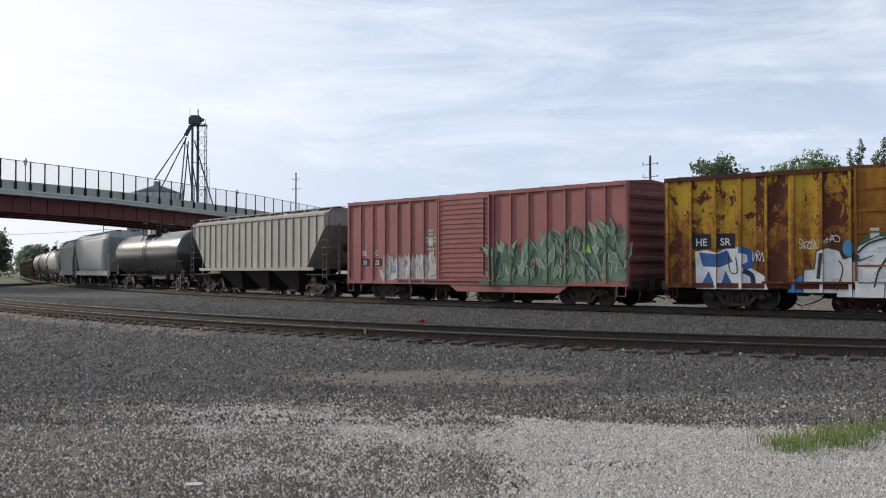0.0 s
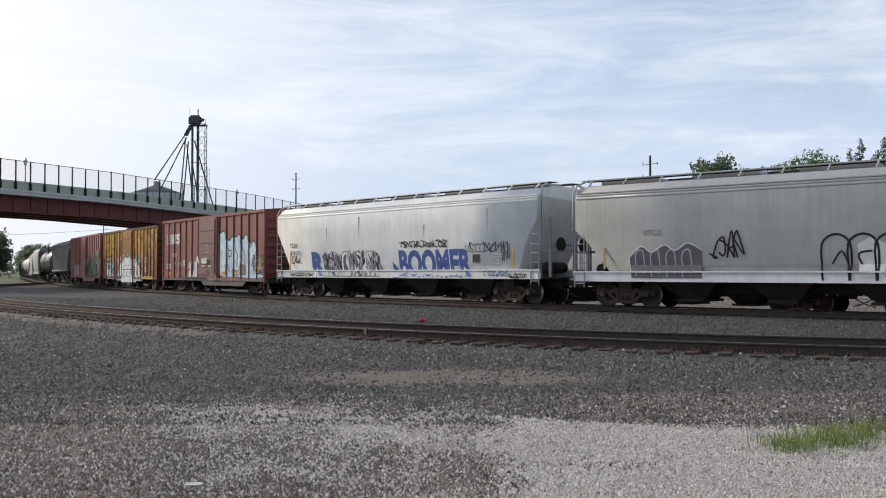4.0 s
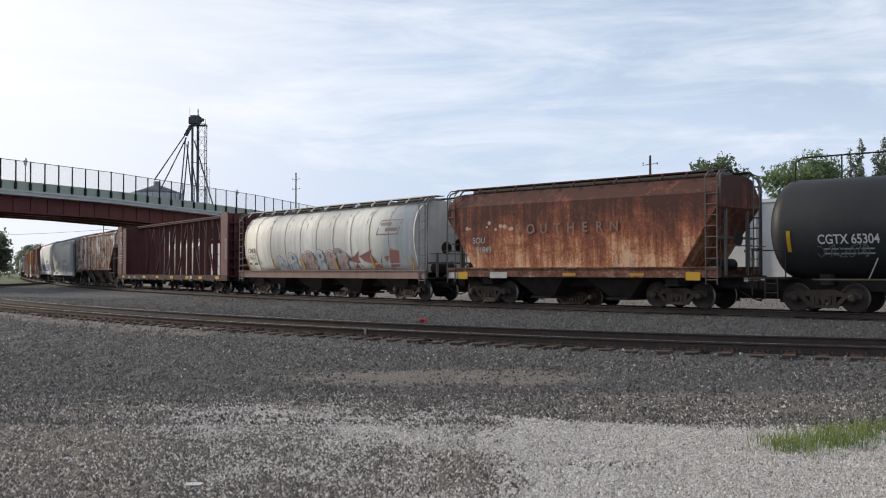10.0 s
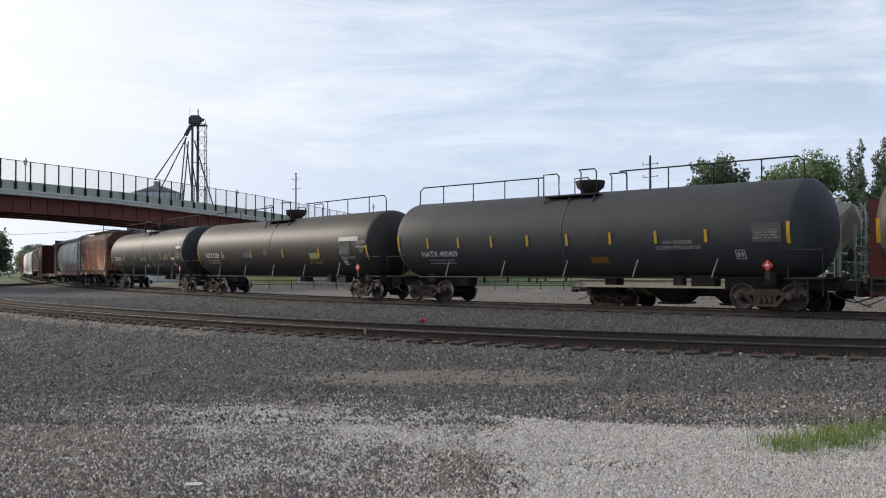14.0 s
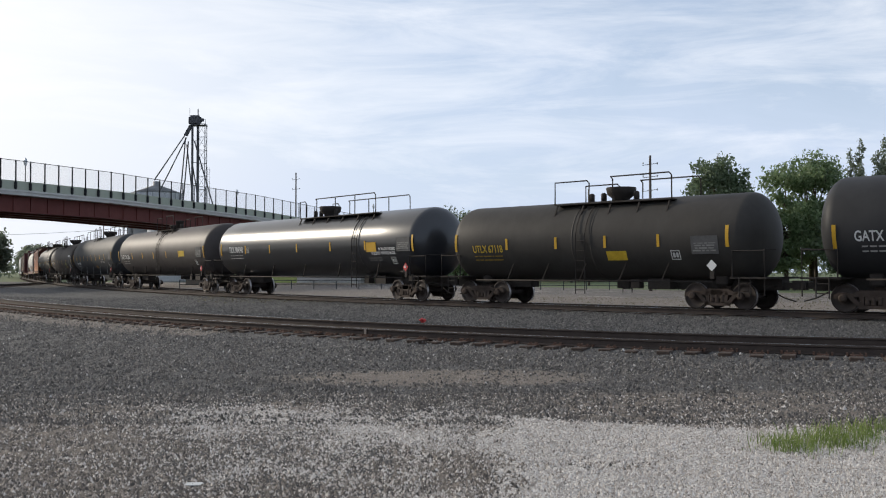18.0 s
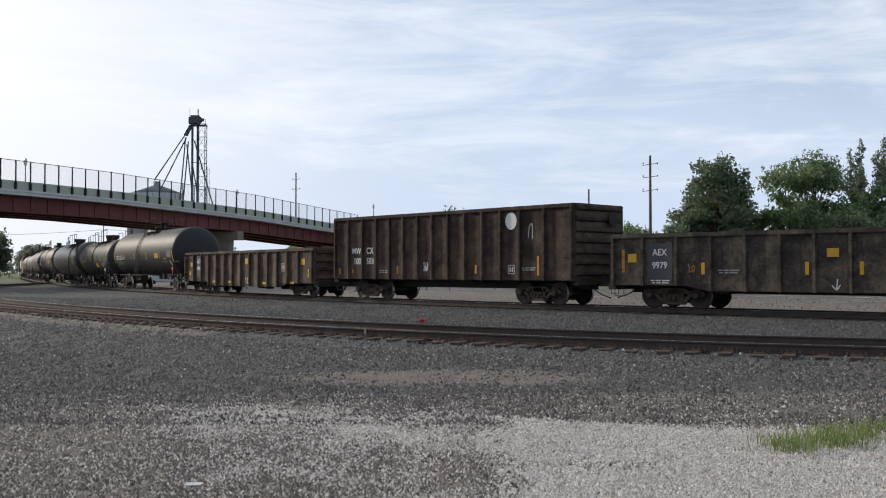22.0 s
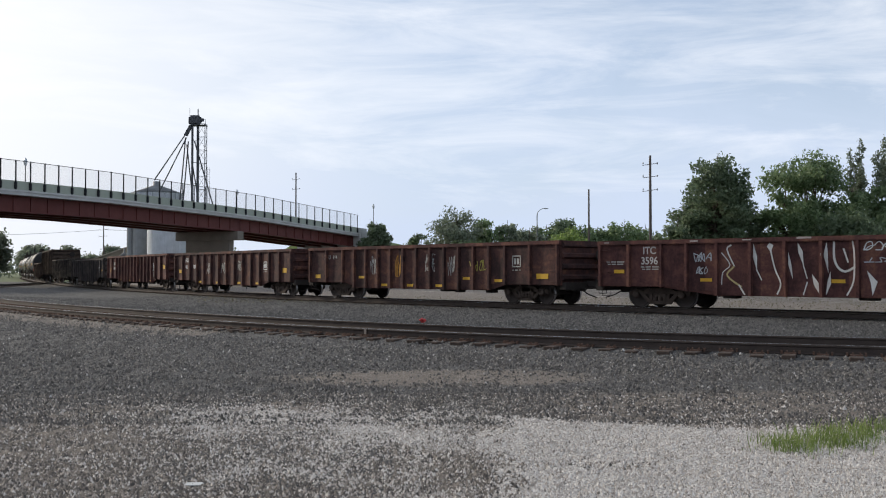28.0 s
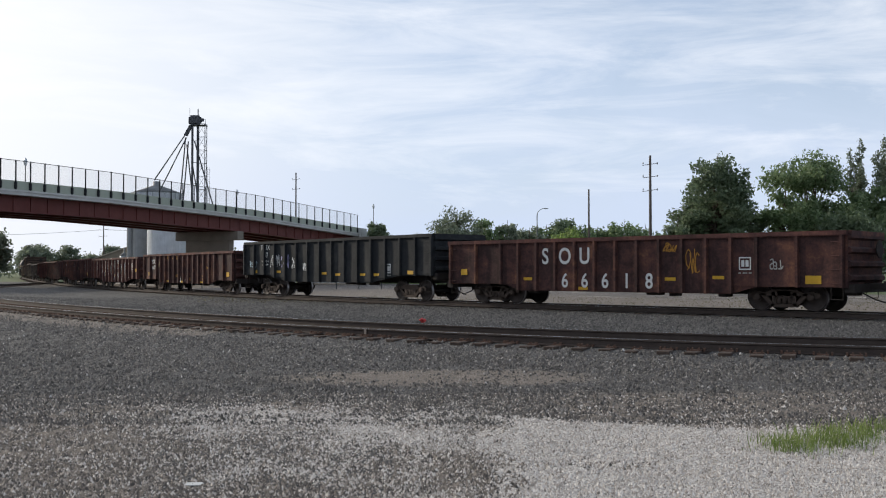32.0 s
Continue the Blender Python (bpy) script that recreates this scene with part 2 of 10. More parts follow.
MAIN = run_of_track(20.0, 24.94, math.radians(140.17), [(-60, 0.0), (-30, 0.0015), (0, -0.00167), (25, -0.00799), (50, -0.00393), (80, -0.00235), (120, -0.0006), (170, -0.0002), (240, -0.0004), (330, -0.0002), (400, 0.0)], -520, 860)
NEAR = run_of_track(4.8, 18.97, math.radians(152.89), [(-60, 0.0), (-20, -0.03204), (0, -0.02891), (10, -0.01824), (22, -0.00607), (40, -0.0077), (70, -0.00687), (100, -0.00298)], -26, 116)


def on_track(track, s, off=0.0):
    """Place and heading on a track, off metres to the left of the way along it."""
    hh = np.interp(s, track[0], track[3])
    return (float(np.interp(s, track[0], track[1]) - math.sin(hh) * off), float(np.interp(s, track[0], track[2]) + math.cos(hh) * off), float(hh))


V0, ACC = 14.852, 0.01721      # speed at 16 s and its gain


def gone(t):
    """How far the train is ahead of its place at 16 s."""
    return V0 * (t - 16) + ACC * (t - 16) ** 2 / 2


BACK_OFF, BACK_Z = -8.0, -0.40   # the far track lies beyond the main one, and lower
NEAR_Z = 0.01


def near_z(s):
    return NEAR_Z

# ---- ground ----
def offset_from(track, x, y, every=6):
    """Signed distance from a track's centre line (left of the way along it counts positive) and the place along it."""
    tx, ty, th, ts = track[1][::every], track[2][::every], track[3][::every], track[0][::every]
    off, along = np.empty(len(x)), np.empty(len(x))
    for i in range(0, len(x), 4000):
        xs, ys = x[i:i + 4000], y[i:i + 4000]
        d2 = (xs[:, None] - tx) ** 2 + (ys[:, None] - ty) ** 2
        j = d2.argmin(1)
        dx, dy = xs - tx[j], ys - ty[j]
        lat = -np.sin(th[j]) * dx + np.cos(th[j]) * dy
        r = np.sqrt(d2[np.arange(len(j)), j])
        off[i:i + 4000] = np.where(np.abs(lat) > 0.6 * r, lat, np.sign(lat) * r)
        along[i:i + 4000] = ts[j]
    return off, along


def ground_heights(x, y):
    dn, sn = offset_from(NEAR, x, y)
    dm, sm = offset_from(MAIN, x, y)
    nz = NEAR_Z + 0 * sn
    # this side of the near track: the tie ends stand clear of the shoulder, then slope and yard
    z_front = np.interp(np.clip(dn, 0, 60), [0, 0.8, 1.12, 1.42, 2.0, 3.4, 6, 12, 60], nz[0] + np.array([-0.195, -0.20, -0.222, -0.270, -0.300, -0.335, -0.355, -0.365, -0.365]))
    # between the tracks
    w = np.clip((-dn - 1.8) / np.maximum(0.5, -dn - 1.8 + np.maximum(dm - 1.8, 0.0)), 0, 1)
    w = w * w * (3 - 2 * w)
    z_mid = (nz - 0.22) * (1 - w) + (-0.22) * w - 0.10 * np.sin(np.pi * w)
    # beyond the main track: down to the lower yard track and the lot
    z_back = np.interp(-dm, [0, 1.8, 3.6, 60, 90, 400], [-0.22, -0.22, -0.62, -0.80, -0.80, -0.8])
    z = np.where(dm < 0, z_back, np.where(dn > 0, z_front, z_mid))
    far = np.clip((np.hypot(x, y) - 150) / 100, 0, 1)
    z = z * (1 - far) - 0.7 * far
    # the bank that carries the road up to the bridge end
    return z


def ground_material():
    m = Nodes("ground_gravel")
    v = m.coord()
    big = m.noise(v, 0.35, 6, 0.65)
    mid = m.noise(v, 2.4, 5, 0.6)
    vor = m.nt.nodes.new("ShaderNodeTexVoronoi")
    vor.inputs["Scale"].default_value = 44.0
    m.link(v, vor.inputs["Vector"])
    cell = vor.outputs["Color"]
    sep = m.nt.nodes.new("ShaderNodeSeparateColor")
    m.link(cell, sep.inputs["Color"])
    grey = m.ramp(sep.outputs["Red"], [(0.0, (0.026, 0.025, 0.024)), (0.55, (0.066, 0.062, 0.058)), (0.92, (0.130, 0.122, 0.112)), (1.0, (0.25, 0.235, 0.215))])
    brown = m.ramp(sep.outputs["Red"], [(0.0, (0.105, 0.086, 0.069)), (0.6, (0.165, 0.138, 0.112)), (1.0, (0.26, 0.22, 0.18))])
    light = m.ramp(sep.outputs["Red"], [(0.0, (0.22, 0.195, 0.165)), (0.5, (0.46, 0.425, 0.38)), (1.0, (0.70, 0.66, 0.61))])
    att = m.nt.nodes.new("ShaderNodeAttribute")
    att.attribute_name = "kind_of_ground"
    sp = m.nt.nodes.new("ShaderNodeSeparateColor")
    m.link(att.outputs["Color"], sp.inputs["Color"])
    wob = m.math("MULTIPLY", m.math("SUBTRACT", big, 0.5), 0.9)
    c = m.mix(m.step(m.math("ADD", sp.outputs["Red"], wob), 0.35, 0.65), grey, brown)
    c = m.mix(m.step(m.math("ADD", sp.outputs["Green"], m.math("ADD", wob, m.math("MULTIPLY", m.math("SUBTRACT", mid, 0.5), 0.5))), 0.42, 0.6), c, light)
    grass = m.ramp(mid, [(0.3, (0.055, 0.075, 0.028)), (0.7, (0.115, 0.150, 0.050))])
    c = m.mix(m.step(m.math("ADD", sp.outputs["Blue"], wob), 0.4, 0.6), c, grass)
    c = m.mix(m.math("MULTIPLY", m.step(mid, 0.45, 0.8), 0.2), c, (0.07, 0.062, 0.054))
    m.bump(m.math("ADD", vor.outputs["Distance"], m.math("MULTIPLY", mid, 0.5)), 0.9, 0.022)
    return m.set(c, 0.92)


def spot_of(x, y, cx, cy, rx, ry):
    """1 inside a soft oval on the ground, 0 well outside it."""
    d = np.hypot((x - cx) / rx, (y - cy) / ry)
    return np.clip(1.6 - 0.85 * d, 0, 1)


def pale_share(x, y):
    """How much pale crushed stone lies over the yard."""
    u = x / np.maximum(y, 6.0)
    far_edge = np.interp(u, [0.0, 0.08, 0.15, 0.27, 0.45], [11.3, 11.0, 10.6, 10.15, 10.0])
    right = np.interp(u, [-0.01, 0.09], [0, 1.2]) * np.clip((far_edge - y) / 0.35 + 0.5, 0, 1)
    bare = np.interp(y, [7.2, 8.2, 9.2], [0.62, 0.45, 0.0]) * np.interp(u, [0.02, 0.09], [1, 0])
    left_edge = np.interp(y, [6.8, 7.8, 8.6, 10.6], [-0.02, -0.20, -0.27, -0.31])
    mid = np.interp(y, [6.6, 7.4, 8.4, 9.6, 11.4, 12.7], [0.24, 0.30, 0.42, 0.54, 0.52, 0.0]) * np.clip((u - left_edge) / 0.10 + 0.5, 0, 1) * np.interp(u, [0.02, 0.12], [1, 0])
    return np.maximum(right - bare * (u < 0.09), mid) * np.interp(np.hypot(x, y), [12, 18], [1, 0])


def dirt_share(x, y):
    """How much bare brown dirt shows between the stones."""
    u = x / np.maximum(y, 1.0)
    strip = 1.15 * spot_of(x, y, -0.1, 15.0, 1.75, 0.9)
    patches = np.maximum(spot_of(x, y, -3.75, 11.4, 0.55, 0.5), spot_of(x, y, -1.75, 11.6, 0.75, 0.5))
    right = np.interp(u, [0.08, 0.13], [0, 0.8]) * np.interp(y, [9.4, 10.0, 12.8, 14.4], [0, 1, 0.9, 0])
    corner = 0.75 * np.interp(u, [-0.34, -0.26], [1, 0.35]) * np.interp(y, [10.8, 11.6], [1, 0])
    corner = np.maximum(corner, 0.7 * np.interp(u, [0.03, 0.08], [1, 0]) * np.interp(y, [9.0, 9.6], [1, 0]) * (u > -0.05))
    return np.maximum.reduce([strip, patches, right, corner])


def build_ground():
    fine = np.radians(np.arange(58, 122.01, 0.4))
    rest = np.radians(np.arange(126, 418 - 3.9, 4.0))
    ang = np.concatenate([fine, rest])
    rad = [0.3]
    while rad[-1] < 3500:
        rad.append(rad[-1] * (1.15 if rad[-1] < 4 else 1.022 if rad[-1] < 160 else 1.12))
    rad = np.array(rad)
    A, R = np.meshgrid(ang, rad)
    x, y = (R * np.cos(A)).ravel(), (R * np.sin(A)).ravel()
    z = ground_heights(x, y)
    rng = np.random.RandomState(3)
    near = np.hypot(x, y) < 60
    z = z + near * rng.normal(0, 0.008, len(z)) * np.clip((np.hypot(x, y) - 3) / 4, 0, 1)
    na, nr = len(ang), len(rad)
    i = np.arange(nr - 1)[:, None] * na + np.arange(na)[None, :]
    j = np.arange(nr - 1)[:, None] * na + (np.arange(na)[None, :] + 1) % na
    faces = np.stack([i, j, j + na, i + na], -1).reshape(-1, 4)
    x, y, z = np.append(x, 0.0), np.append(y, 0.0), np.append(z, z[:na].mean())
    me = bpy.data.meshes.new("ground")
    tri = [(int(k), len(x) - 1, int((k + 1) % na)) for k in range(na)]
    me.from_pydata(np.stack([x, y, z], 1).tolist(), [], [tuple(f[::-1]) for f in faces.tolist()] + tri)
    dn, sn = offset_from(NEAR, x, y)
    dm, sm = offset_from(MAIN, x, y)
    yard = (dn > 0) & (dm > 0)
    brown = np.where(yard, dirt_share(x, y), 0.1)
    brown = np.where(yard & (sn > 12), np.maximum(brown, np.interp(dn, [1.2, 2.4, 3.6], [0.75, 0.6, 0.1])), brown)
    brown = np.where(dm < 0, np.interp(-dm, [2, 4, 14, 24, 34, 60], [0.1, 0.6, 0.9, 0.9, 0.5, 0.5]), brown)
    light = np.where(yard, pale_share(x, y), 0)
    light = np.where(dm < 0, np.interp(-dm, [20, 30, 50, 60], [0.0, 0.36, 0.36, 0]), light)
    green = np.where(dm < 0, np.interp(-dm, [8, 20, 56, 66], [0.1, 0.22, 0.22, 1]), 0)
    green = np.where(np.hypot(x, y) > 190, 0.8, green)
    att = me.color_attributes.new("kind_of_ground", "FLOAT_COLOR", "POINT")
    att.data.foreach_set("color", np.stack([brown, light, green, np.ones(len(x))], 1).astype(np.float32).ravel())
    me.materials.append(ground_material())
    me.shade_smooth()
    return tagged(new("ground", me), "gravel yard with dark ballast, pale crushed stone and weedy lot", "ground", kind="structure")


ground = build_ground()


def lay(x, y):
    """The ground's height at one place."""
    return float(ground_heights(np.array([x]), np.array([y]))[0])


# ---- rails and ties ----
RAIL_SIDE = plain("rail_side", (0.056, 0.043, 0.036), 0.85, 0.0)
RAIL_TOP = plain("rail_top", (0.58, 0.57, 0.56), 0.22, 0.9, 0.12)
RAIL_DULL = plain("rail_dull", (0.12, 0.075, 0.05), 0.7, 0.4)
TIE = plain("tie_wood", (0.064, 0.046, 0.036), 0.9, 0, 0.5, 5.0)
PLATE = plain("tie_plate_rust", (0.118, 0.070, 0.050), 0.85, 0.0, 0.4, 9.0)


def rail_mesh(track, s0, s1, off, zf, top_mat, step=1.0):
    prof = [(-0.075, -0.172), (0.075, -0.172), (0.075, -0.158), (0.016, -0.140), (0.010, -0.050), (0.036, -0.036), (0.037, -0.010), (0.028, 0.0), (-0.028, 0.0), (-0.037, -0.010), (-0.036, -0.036), (-0.010, -0.050), (-0.016, -0.140), (-0.075, -0.158)]
    bm = bmesh.new()
    rings = []
    for s in np.arange(s0, s1 + 0.01, step):
        z = zf(s)
        ring = []
        for u, h in prof:
            x, y, _ = on_track(track, s, off + u)
            ring.append(bm.verts.new((x, y, z + h)))
        rings.append(ring)
    n = len(prof)
    for a, b in zip(rings, rings[1:]):
        for k in range(n):
            f = bm.faces.new((a[k], b[k], b[(k + 1) % n], a[(k + 1) % n]))
            f.material_index = 1 if k == 7 else 0
    bmesh.ops.recalc_face_normals(bm, faces=bm.faces[:])
    return mesh_of(bm, "rail", [RAIL_SIDE, top_mat])


def build_track(label, track, s0, s1, zf, off=0.0, dull=False, ties=None, spacing=0.53, cant=0.0):
    root = tagged(new("railway_track"), label, "railway track", kind="structure")
    for side in (-0.755, 0.755):
        link_mesh("rail", rail_mesh(track, s0, s1, off + side, lambda s, side=side: zf(s) + (cant if side > 0 else -cant), RAIL_DULL if dull else RAIL_TOP, 1.0 if s1 - s0 < 400 else 2.0), root)
    rng = random.Random(5)
    bm = bmesh.new()
    box(bm, -0.115, 0.115, -1.3, 1.3, -0.17, 0.0)
    bmesh.ops.bevel(bm, geom=bm.edges[:], offset=0.012, segments=1, affect="EDGES")
    tie_me = mesh_of(bm, "tie", TIE)
    bm = bmesh.new()
    box(bm, -0.10, 0.10, -0.19, 0.19, 0.0, 0.02)
    for sx in (-0.06, 0.06):
        for sy in (-0.10, 0.10, 0.16):
            box(bm, sx - 0.012, sx + 0.012, sy - 0.016, sy + 0.016, 0.018, 0.055)
    plate_me = mesh_of(bm, "tie_plate", PLATE)
    bm = bmesh.new()
    for q in (-0.15, 0.15):
        box(bm, q - 0.018, q + 0.018, -0.095, 0.095, -0.03, 0.03)
    anchor_me = mesh_of(bm, "rail_anchor", PLATE)
    far = bmesh.new()
    for s in np.arange(s0, s1, spacing):
        x, y, h = on_track(track, s, off)
        z = zf(s) - 0.172
        if ties and ties[0] < s < ties[1]:
            t = link_mesh("tie", tie_me, root)
            t.matrix_basis = Matrix.Translation((x, y, z - 0.02 + rng.uniform(-0.012, 0.006))) @ Euler((rng.uniform(-.008, .008), 0, h + rng.uniform(-.03, .03))).to_matrix().to_4x4()
            for side in (-0.755, 0.755):
                p = link_mesh("tie_plate", plate_me, t)
                p.location = (0, side, 0)
                if rng.random() < 0.6:
                    p = link_mesh("rail_anchor", anchor_me, t)
                    p.location = (0, side, 0.02)
        else:
            m = Matrix.Translation((x, y, z - 0.02)) @ Euler((0, 0, h + rng.uniform(-.02, .02))).to_matrix().to_4x4()
            n0 = len(far.verts)
            box(far, -0.115, 0.115, -1.3, 1.3, -0.17, 0.0)
            far.verts.ensure_lookup_table()
            for v in far.verts[n0:]:
                v.co = m @ v.co
    me = mesh_of(far, "ties", TIE)
    if len(me.vertices):
        tagged(link_mesh("ties", me, root), kind="stuff")
    else:
        bpy.data.meshes.remove(me)
    return root


def all_tracks():
    build_track("polished steel rails on dark wooden ties in grey ballast", NEAR, -22, 112, near_z, ties=(-12, 48), cant=-0.026)
    build_track("curving steel rails that carry the freight train on ballast", MAIN, -60, 330, lambda s: 0.0, spacing=1.06)
    build_track("low yard track beyond the train, rusty rails among weeds", MAIN, -60, 200, lambda s: BACK_Z, BACK_OFF, True, spacing=1.06)


all_tracks()


# ---- scattered stone ----
def stone_field(name, label, n, place, sizes, cols, seed, flat=0.65):
    """Loose stones joined into one mesh; place(rng, n) gives x and y."""
    rng = np.random.RandomState(seed)
    base = np.array([(1, 0, -0.1), (0, 1, -0.1), (-1, 0, -0.1), (0, -1, -0.1), (0, 0, 1)])
    tri = np.array([(0, 1, 4), (1, 2, 4), (2, 3, 4), (3, 0, 4)])
    x, y = place(rng, n)
    n = len(x)
    z = ground_heights(x, y)
    size = rng.uniform(0, 1, n) ** 1.6 * (sizes[1] - sizes[0]) + sizes[0]
    v = (base[None] * rng.uniform(0.75, 1.2, (n, 5, 1)) + rng.normal(0, 0.22, (n, 5, 3))) * (size / 1.7)[:, None, None]
    v[:, :, 2] *= flat
    v[:, :4, 2] = np.minimum(v[:, :4, 2], 0.0)
    v[:, :, 0] *= rng.uniform(0.85, 1.35, (n, 1))
    a = rng.uniform(0, 6.283, n)
    c, s = np.cos(a)[:, None], np.sin(a)[:, None]
    vx, vy = v[:, :, 0] * c - v[:, :, 1] * s, v[:, :, 0] * s + v[:, :, 1] * c
    verts = np.stack([vx + x[:, None], vy + y[:, None], v[:, :, 2] + (z + size * 0.04)[:, None]], -1).reshape(-1, 3)
    faces = (tri[None] + (np.arange(n) * 5)[:, None, None]).reshape(-1, 3)
    me = bpy.data.meshes.new(name)
    me.vertices.add(len(verts))
    me.vertices.foreach_set("co", verts.astype(np.float32).ravel())
    me.loops.add(faces.size)
    me.loops.foreach_set("vertex_index", faces.astype(np.int32).ravel())
    me.polygons.add(len(faces))
    me.polygons.foreach_set("loop_start", np.arange(0, faces.size, 3, dtype=np.int32))
    me.update(calc_edges=True)
    m = Nodes(name)
    g = m.nt.nodes.new("ShaderNodeNewGeometry")
    col = m.ramp(g.outputs["Random Per Island"], cols)
    nz = m.noise(m.coord(), 40, 3)
    col = m.mix(m.math("MULTIPLY", nz, 0.25), col, (0.10, 0.09, 0.08))
    me.materials.append(m.set(col, 0.9))
    return tagged(new(name, me), label, "gravel", kind="stuff")


def between(lo, hi, x_half=0.47, keep=None):
    """Places over the view's fan between two distances."""
    def place(rng, n):
        y = lo * (hi / lo) ** rng.uniform(0, 1, n)
        x = rng.uniform(-x_half, x_half, n) * y
        if keep is not None:
            k = keep(x, y, rng)
            x, y = x[k], y[k]
        return x, y
    return place


def all_stones():
    def ripple(x, y, f, z):
        return np.array([noise.noise((p * f, q * f, z)) for p, q in zip(x, y)])

    def is_light(x, y, rng):
        return pale_share(x, y) + 0.5 * ripple(x, y, 0.8, 0.0) + 0.4 * ripple(x, y, 2.6, 5.0) > rng.uniform(0.05, 0.95, len(x))

    def yard(x, y, rng):
        return (offset_from(NEAR, x, y, 2)[0] > 2.2) & (rng.uniform(0, 1, len(x)) > 0.74 * (dirt_share(x, y) + 0.5 * ripple(x, y, 0.9, 2.0)) * (y > 10.8))

    def shoulder(x, y, rng):
        d = offset_from(NEAR, x, y, 2)[0]
        return (d > 1.0) & (d < 4.2) & (rng.uniform(0, 1, len(x)) < np.interp(d, [2.6, 4.2], [1, 0.15]))

    def middle(x, y, rng):
        d, m = offset_from(NEAR, x, y, 2)[0], offset_from(MAIN, x, y, 2)[0]
        return (d < -1.0) & (m > 1.0)

    pale = [(0, (0.16, 0.135, 0.115)), (0.12, (0.40, 0.35, 0.30)), (0.6, (0.60, 0.55, 0.49)), (1, (0.82, 0.77, 0.71))]
    mixed = [(0, (0.046, 0.041, 0.037)), (0.4, (0.150, 0.126, 0.103)), (0.7, (0.29, 0.246, 0.201)), (0.87, (0.48, 0.425, 0.365)), (1, (0.74, 0.69, 0.63))]
    dark = [(0, (0.024, 0.022, 0.020)), (0.6, (0.106, 0.097, 0.087)), (0.9, (0.20, 0.183, 0.162)), (0.985, (0.27, 0.25, 0.225)), (1, (0.55, 0.52, 0.48))]
    blue = [(0, (0.020, 0.020, 0.020)), (0.6, (0.050, 0.050, 0.048)), (0.95, (0.102, 0.100, 0.095)), (1, (0.24, 0.23, 0.22))]
    stone_field("pale_gravel", "pale crushed limestone scattered over the yard", 165000, between(6.4, 12.9, keep=is_light), (0.010, 0.027), pale, 11, 1.2)
    stone_field("yard_gravel", "mixed grey and brown gravel on packed dirt", 110000, between(6.4, 13.0, keep=lambda x, y, r: yard(x, y, r) & ~is_light(x, y, r)), (0.010, 0.034), mixed, 12, 1.2)
    stone_field("yard_gravel", "dark grey gravel on packed dirt towards the track", 120000, between(10.4, 34, keep=lambda x, y, r: yard(x, y, r) & ~is_light(x, y, r)), (0.018, 0.046), dark, 15, 1.2)
    stone_field("ballast", "dark angular ballast stone along the near track", 56000, between(13, 44, keep=shoulder), (0.026, 0.062), dark, 13, 1.2)
    stone_field("ballast", "dark grey ballast stone between the tracks", 70000, between(17, 60, keep=middle), (0.032, 0.070), blue, 14, 1.2)


all_stones()


# ---- plants ----
def leaf_material(name, dark, mid, light):
    m = Nodes(name)
    g = m.nt.nodes.new("ShaderNodeNewGeometry")
    col = m.ramp(g.outputs["Random Per Island"], [(0, dark), (0.5, mid), (1, light)])
    v = m.noise(m.coord(), 0.5, 3)
    col = m.mix(m.math("MULTIPLY", m.step(v, 0.4, 0.7), 0.5), col, dark)
    mat = m.set(col, 0.6)
    tl = m.nt.nodes.new("ShaderNodeBsdfTranslucent")
    m.link(col, tl.inputs["Color"])
    mx = m.nt.nodes.new("ShaderNodeMixShader")
    mx.inputs[0].default_value = 0.5
    m.link(m.bsdf.outputs[0], mx.inputs[1])
    m.link(tl.outputs[0], mx.inputs[2])
    m.link(mx.outputs[0], m.nt.nodes["Material Output"].inputs["Surface"])
    return mat


LEAF_DARK = leaf_material("leaf_dark", (0.085, 0.120, 0.068), (0.142, 0.190, 0.108), (0.205, 0.260, 0.150))
LEAF_MID = leaf_material("leaf_mid", (0.102, 0.152, 0.070), (0.175, 0.245, 0.115), (0.25, 0.32, 0.16))
LEAF_BRIGHT = leaf_material("leaf_bright", (0.12, 0.19, 0.045), (0.20, 0.28, 0.075), (0.27, 0.34, 0.115))
# grey-green, lightened so that the haze over far trees is in the colour
LEAF_GREY_HAZE = leaf_material("leaf_grey_haze", (0.110, 0.138, 0.095), (0.195, 0.230, 0.158), (0.28, 0.315, 0.23))
BARK = plain("bark", (0.085, 0.068, 0.052), 0.95, 0, 0.4, 3.0)


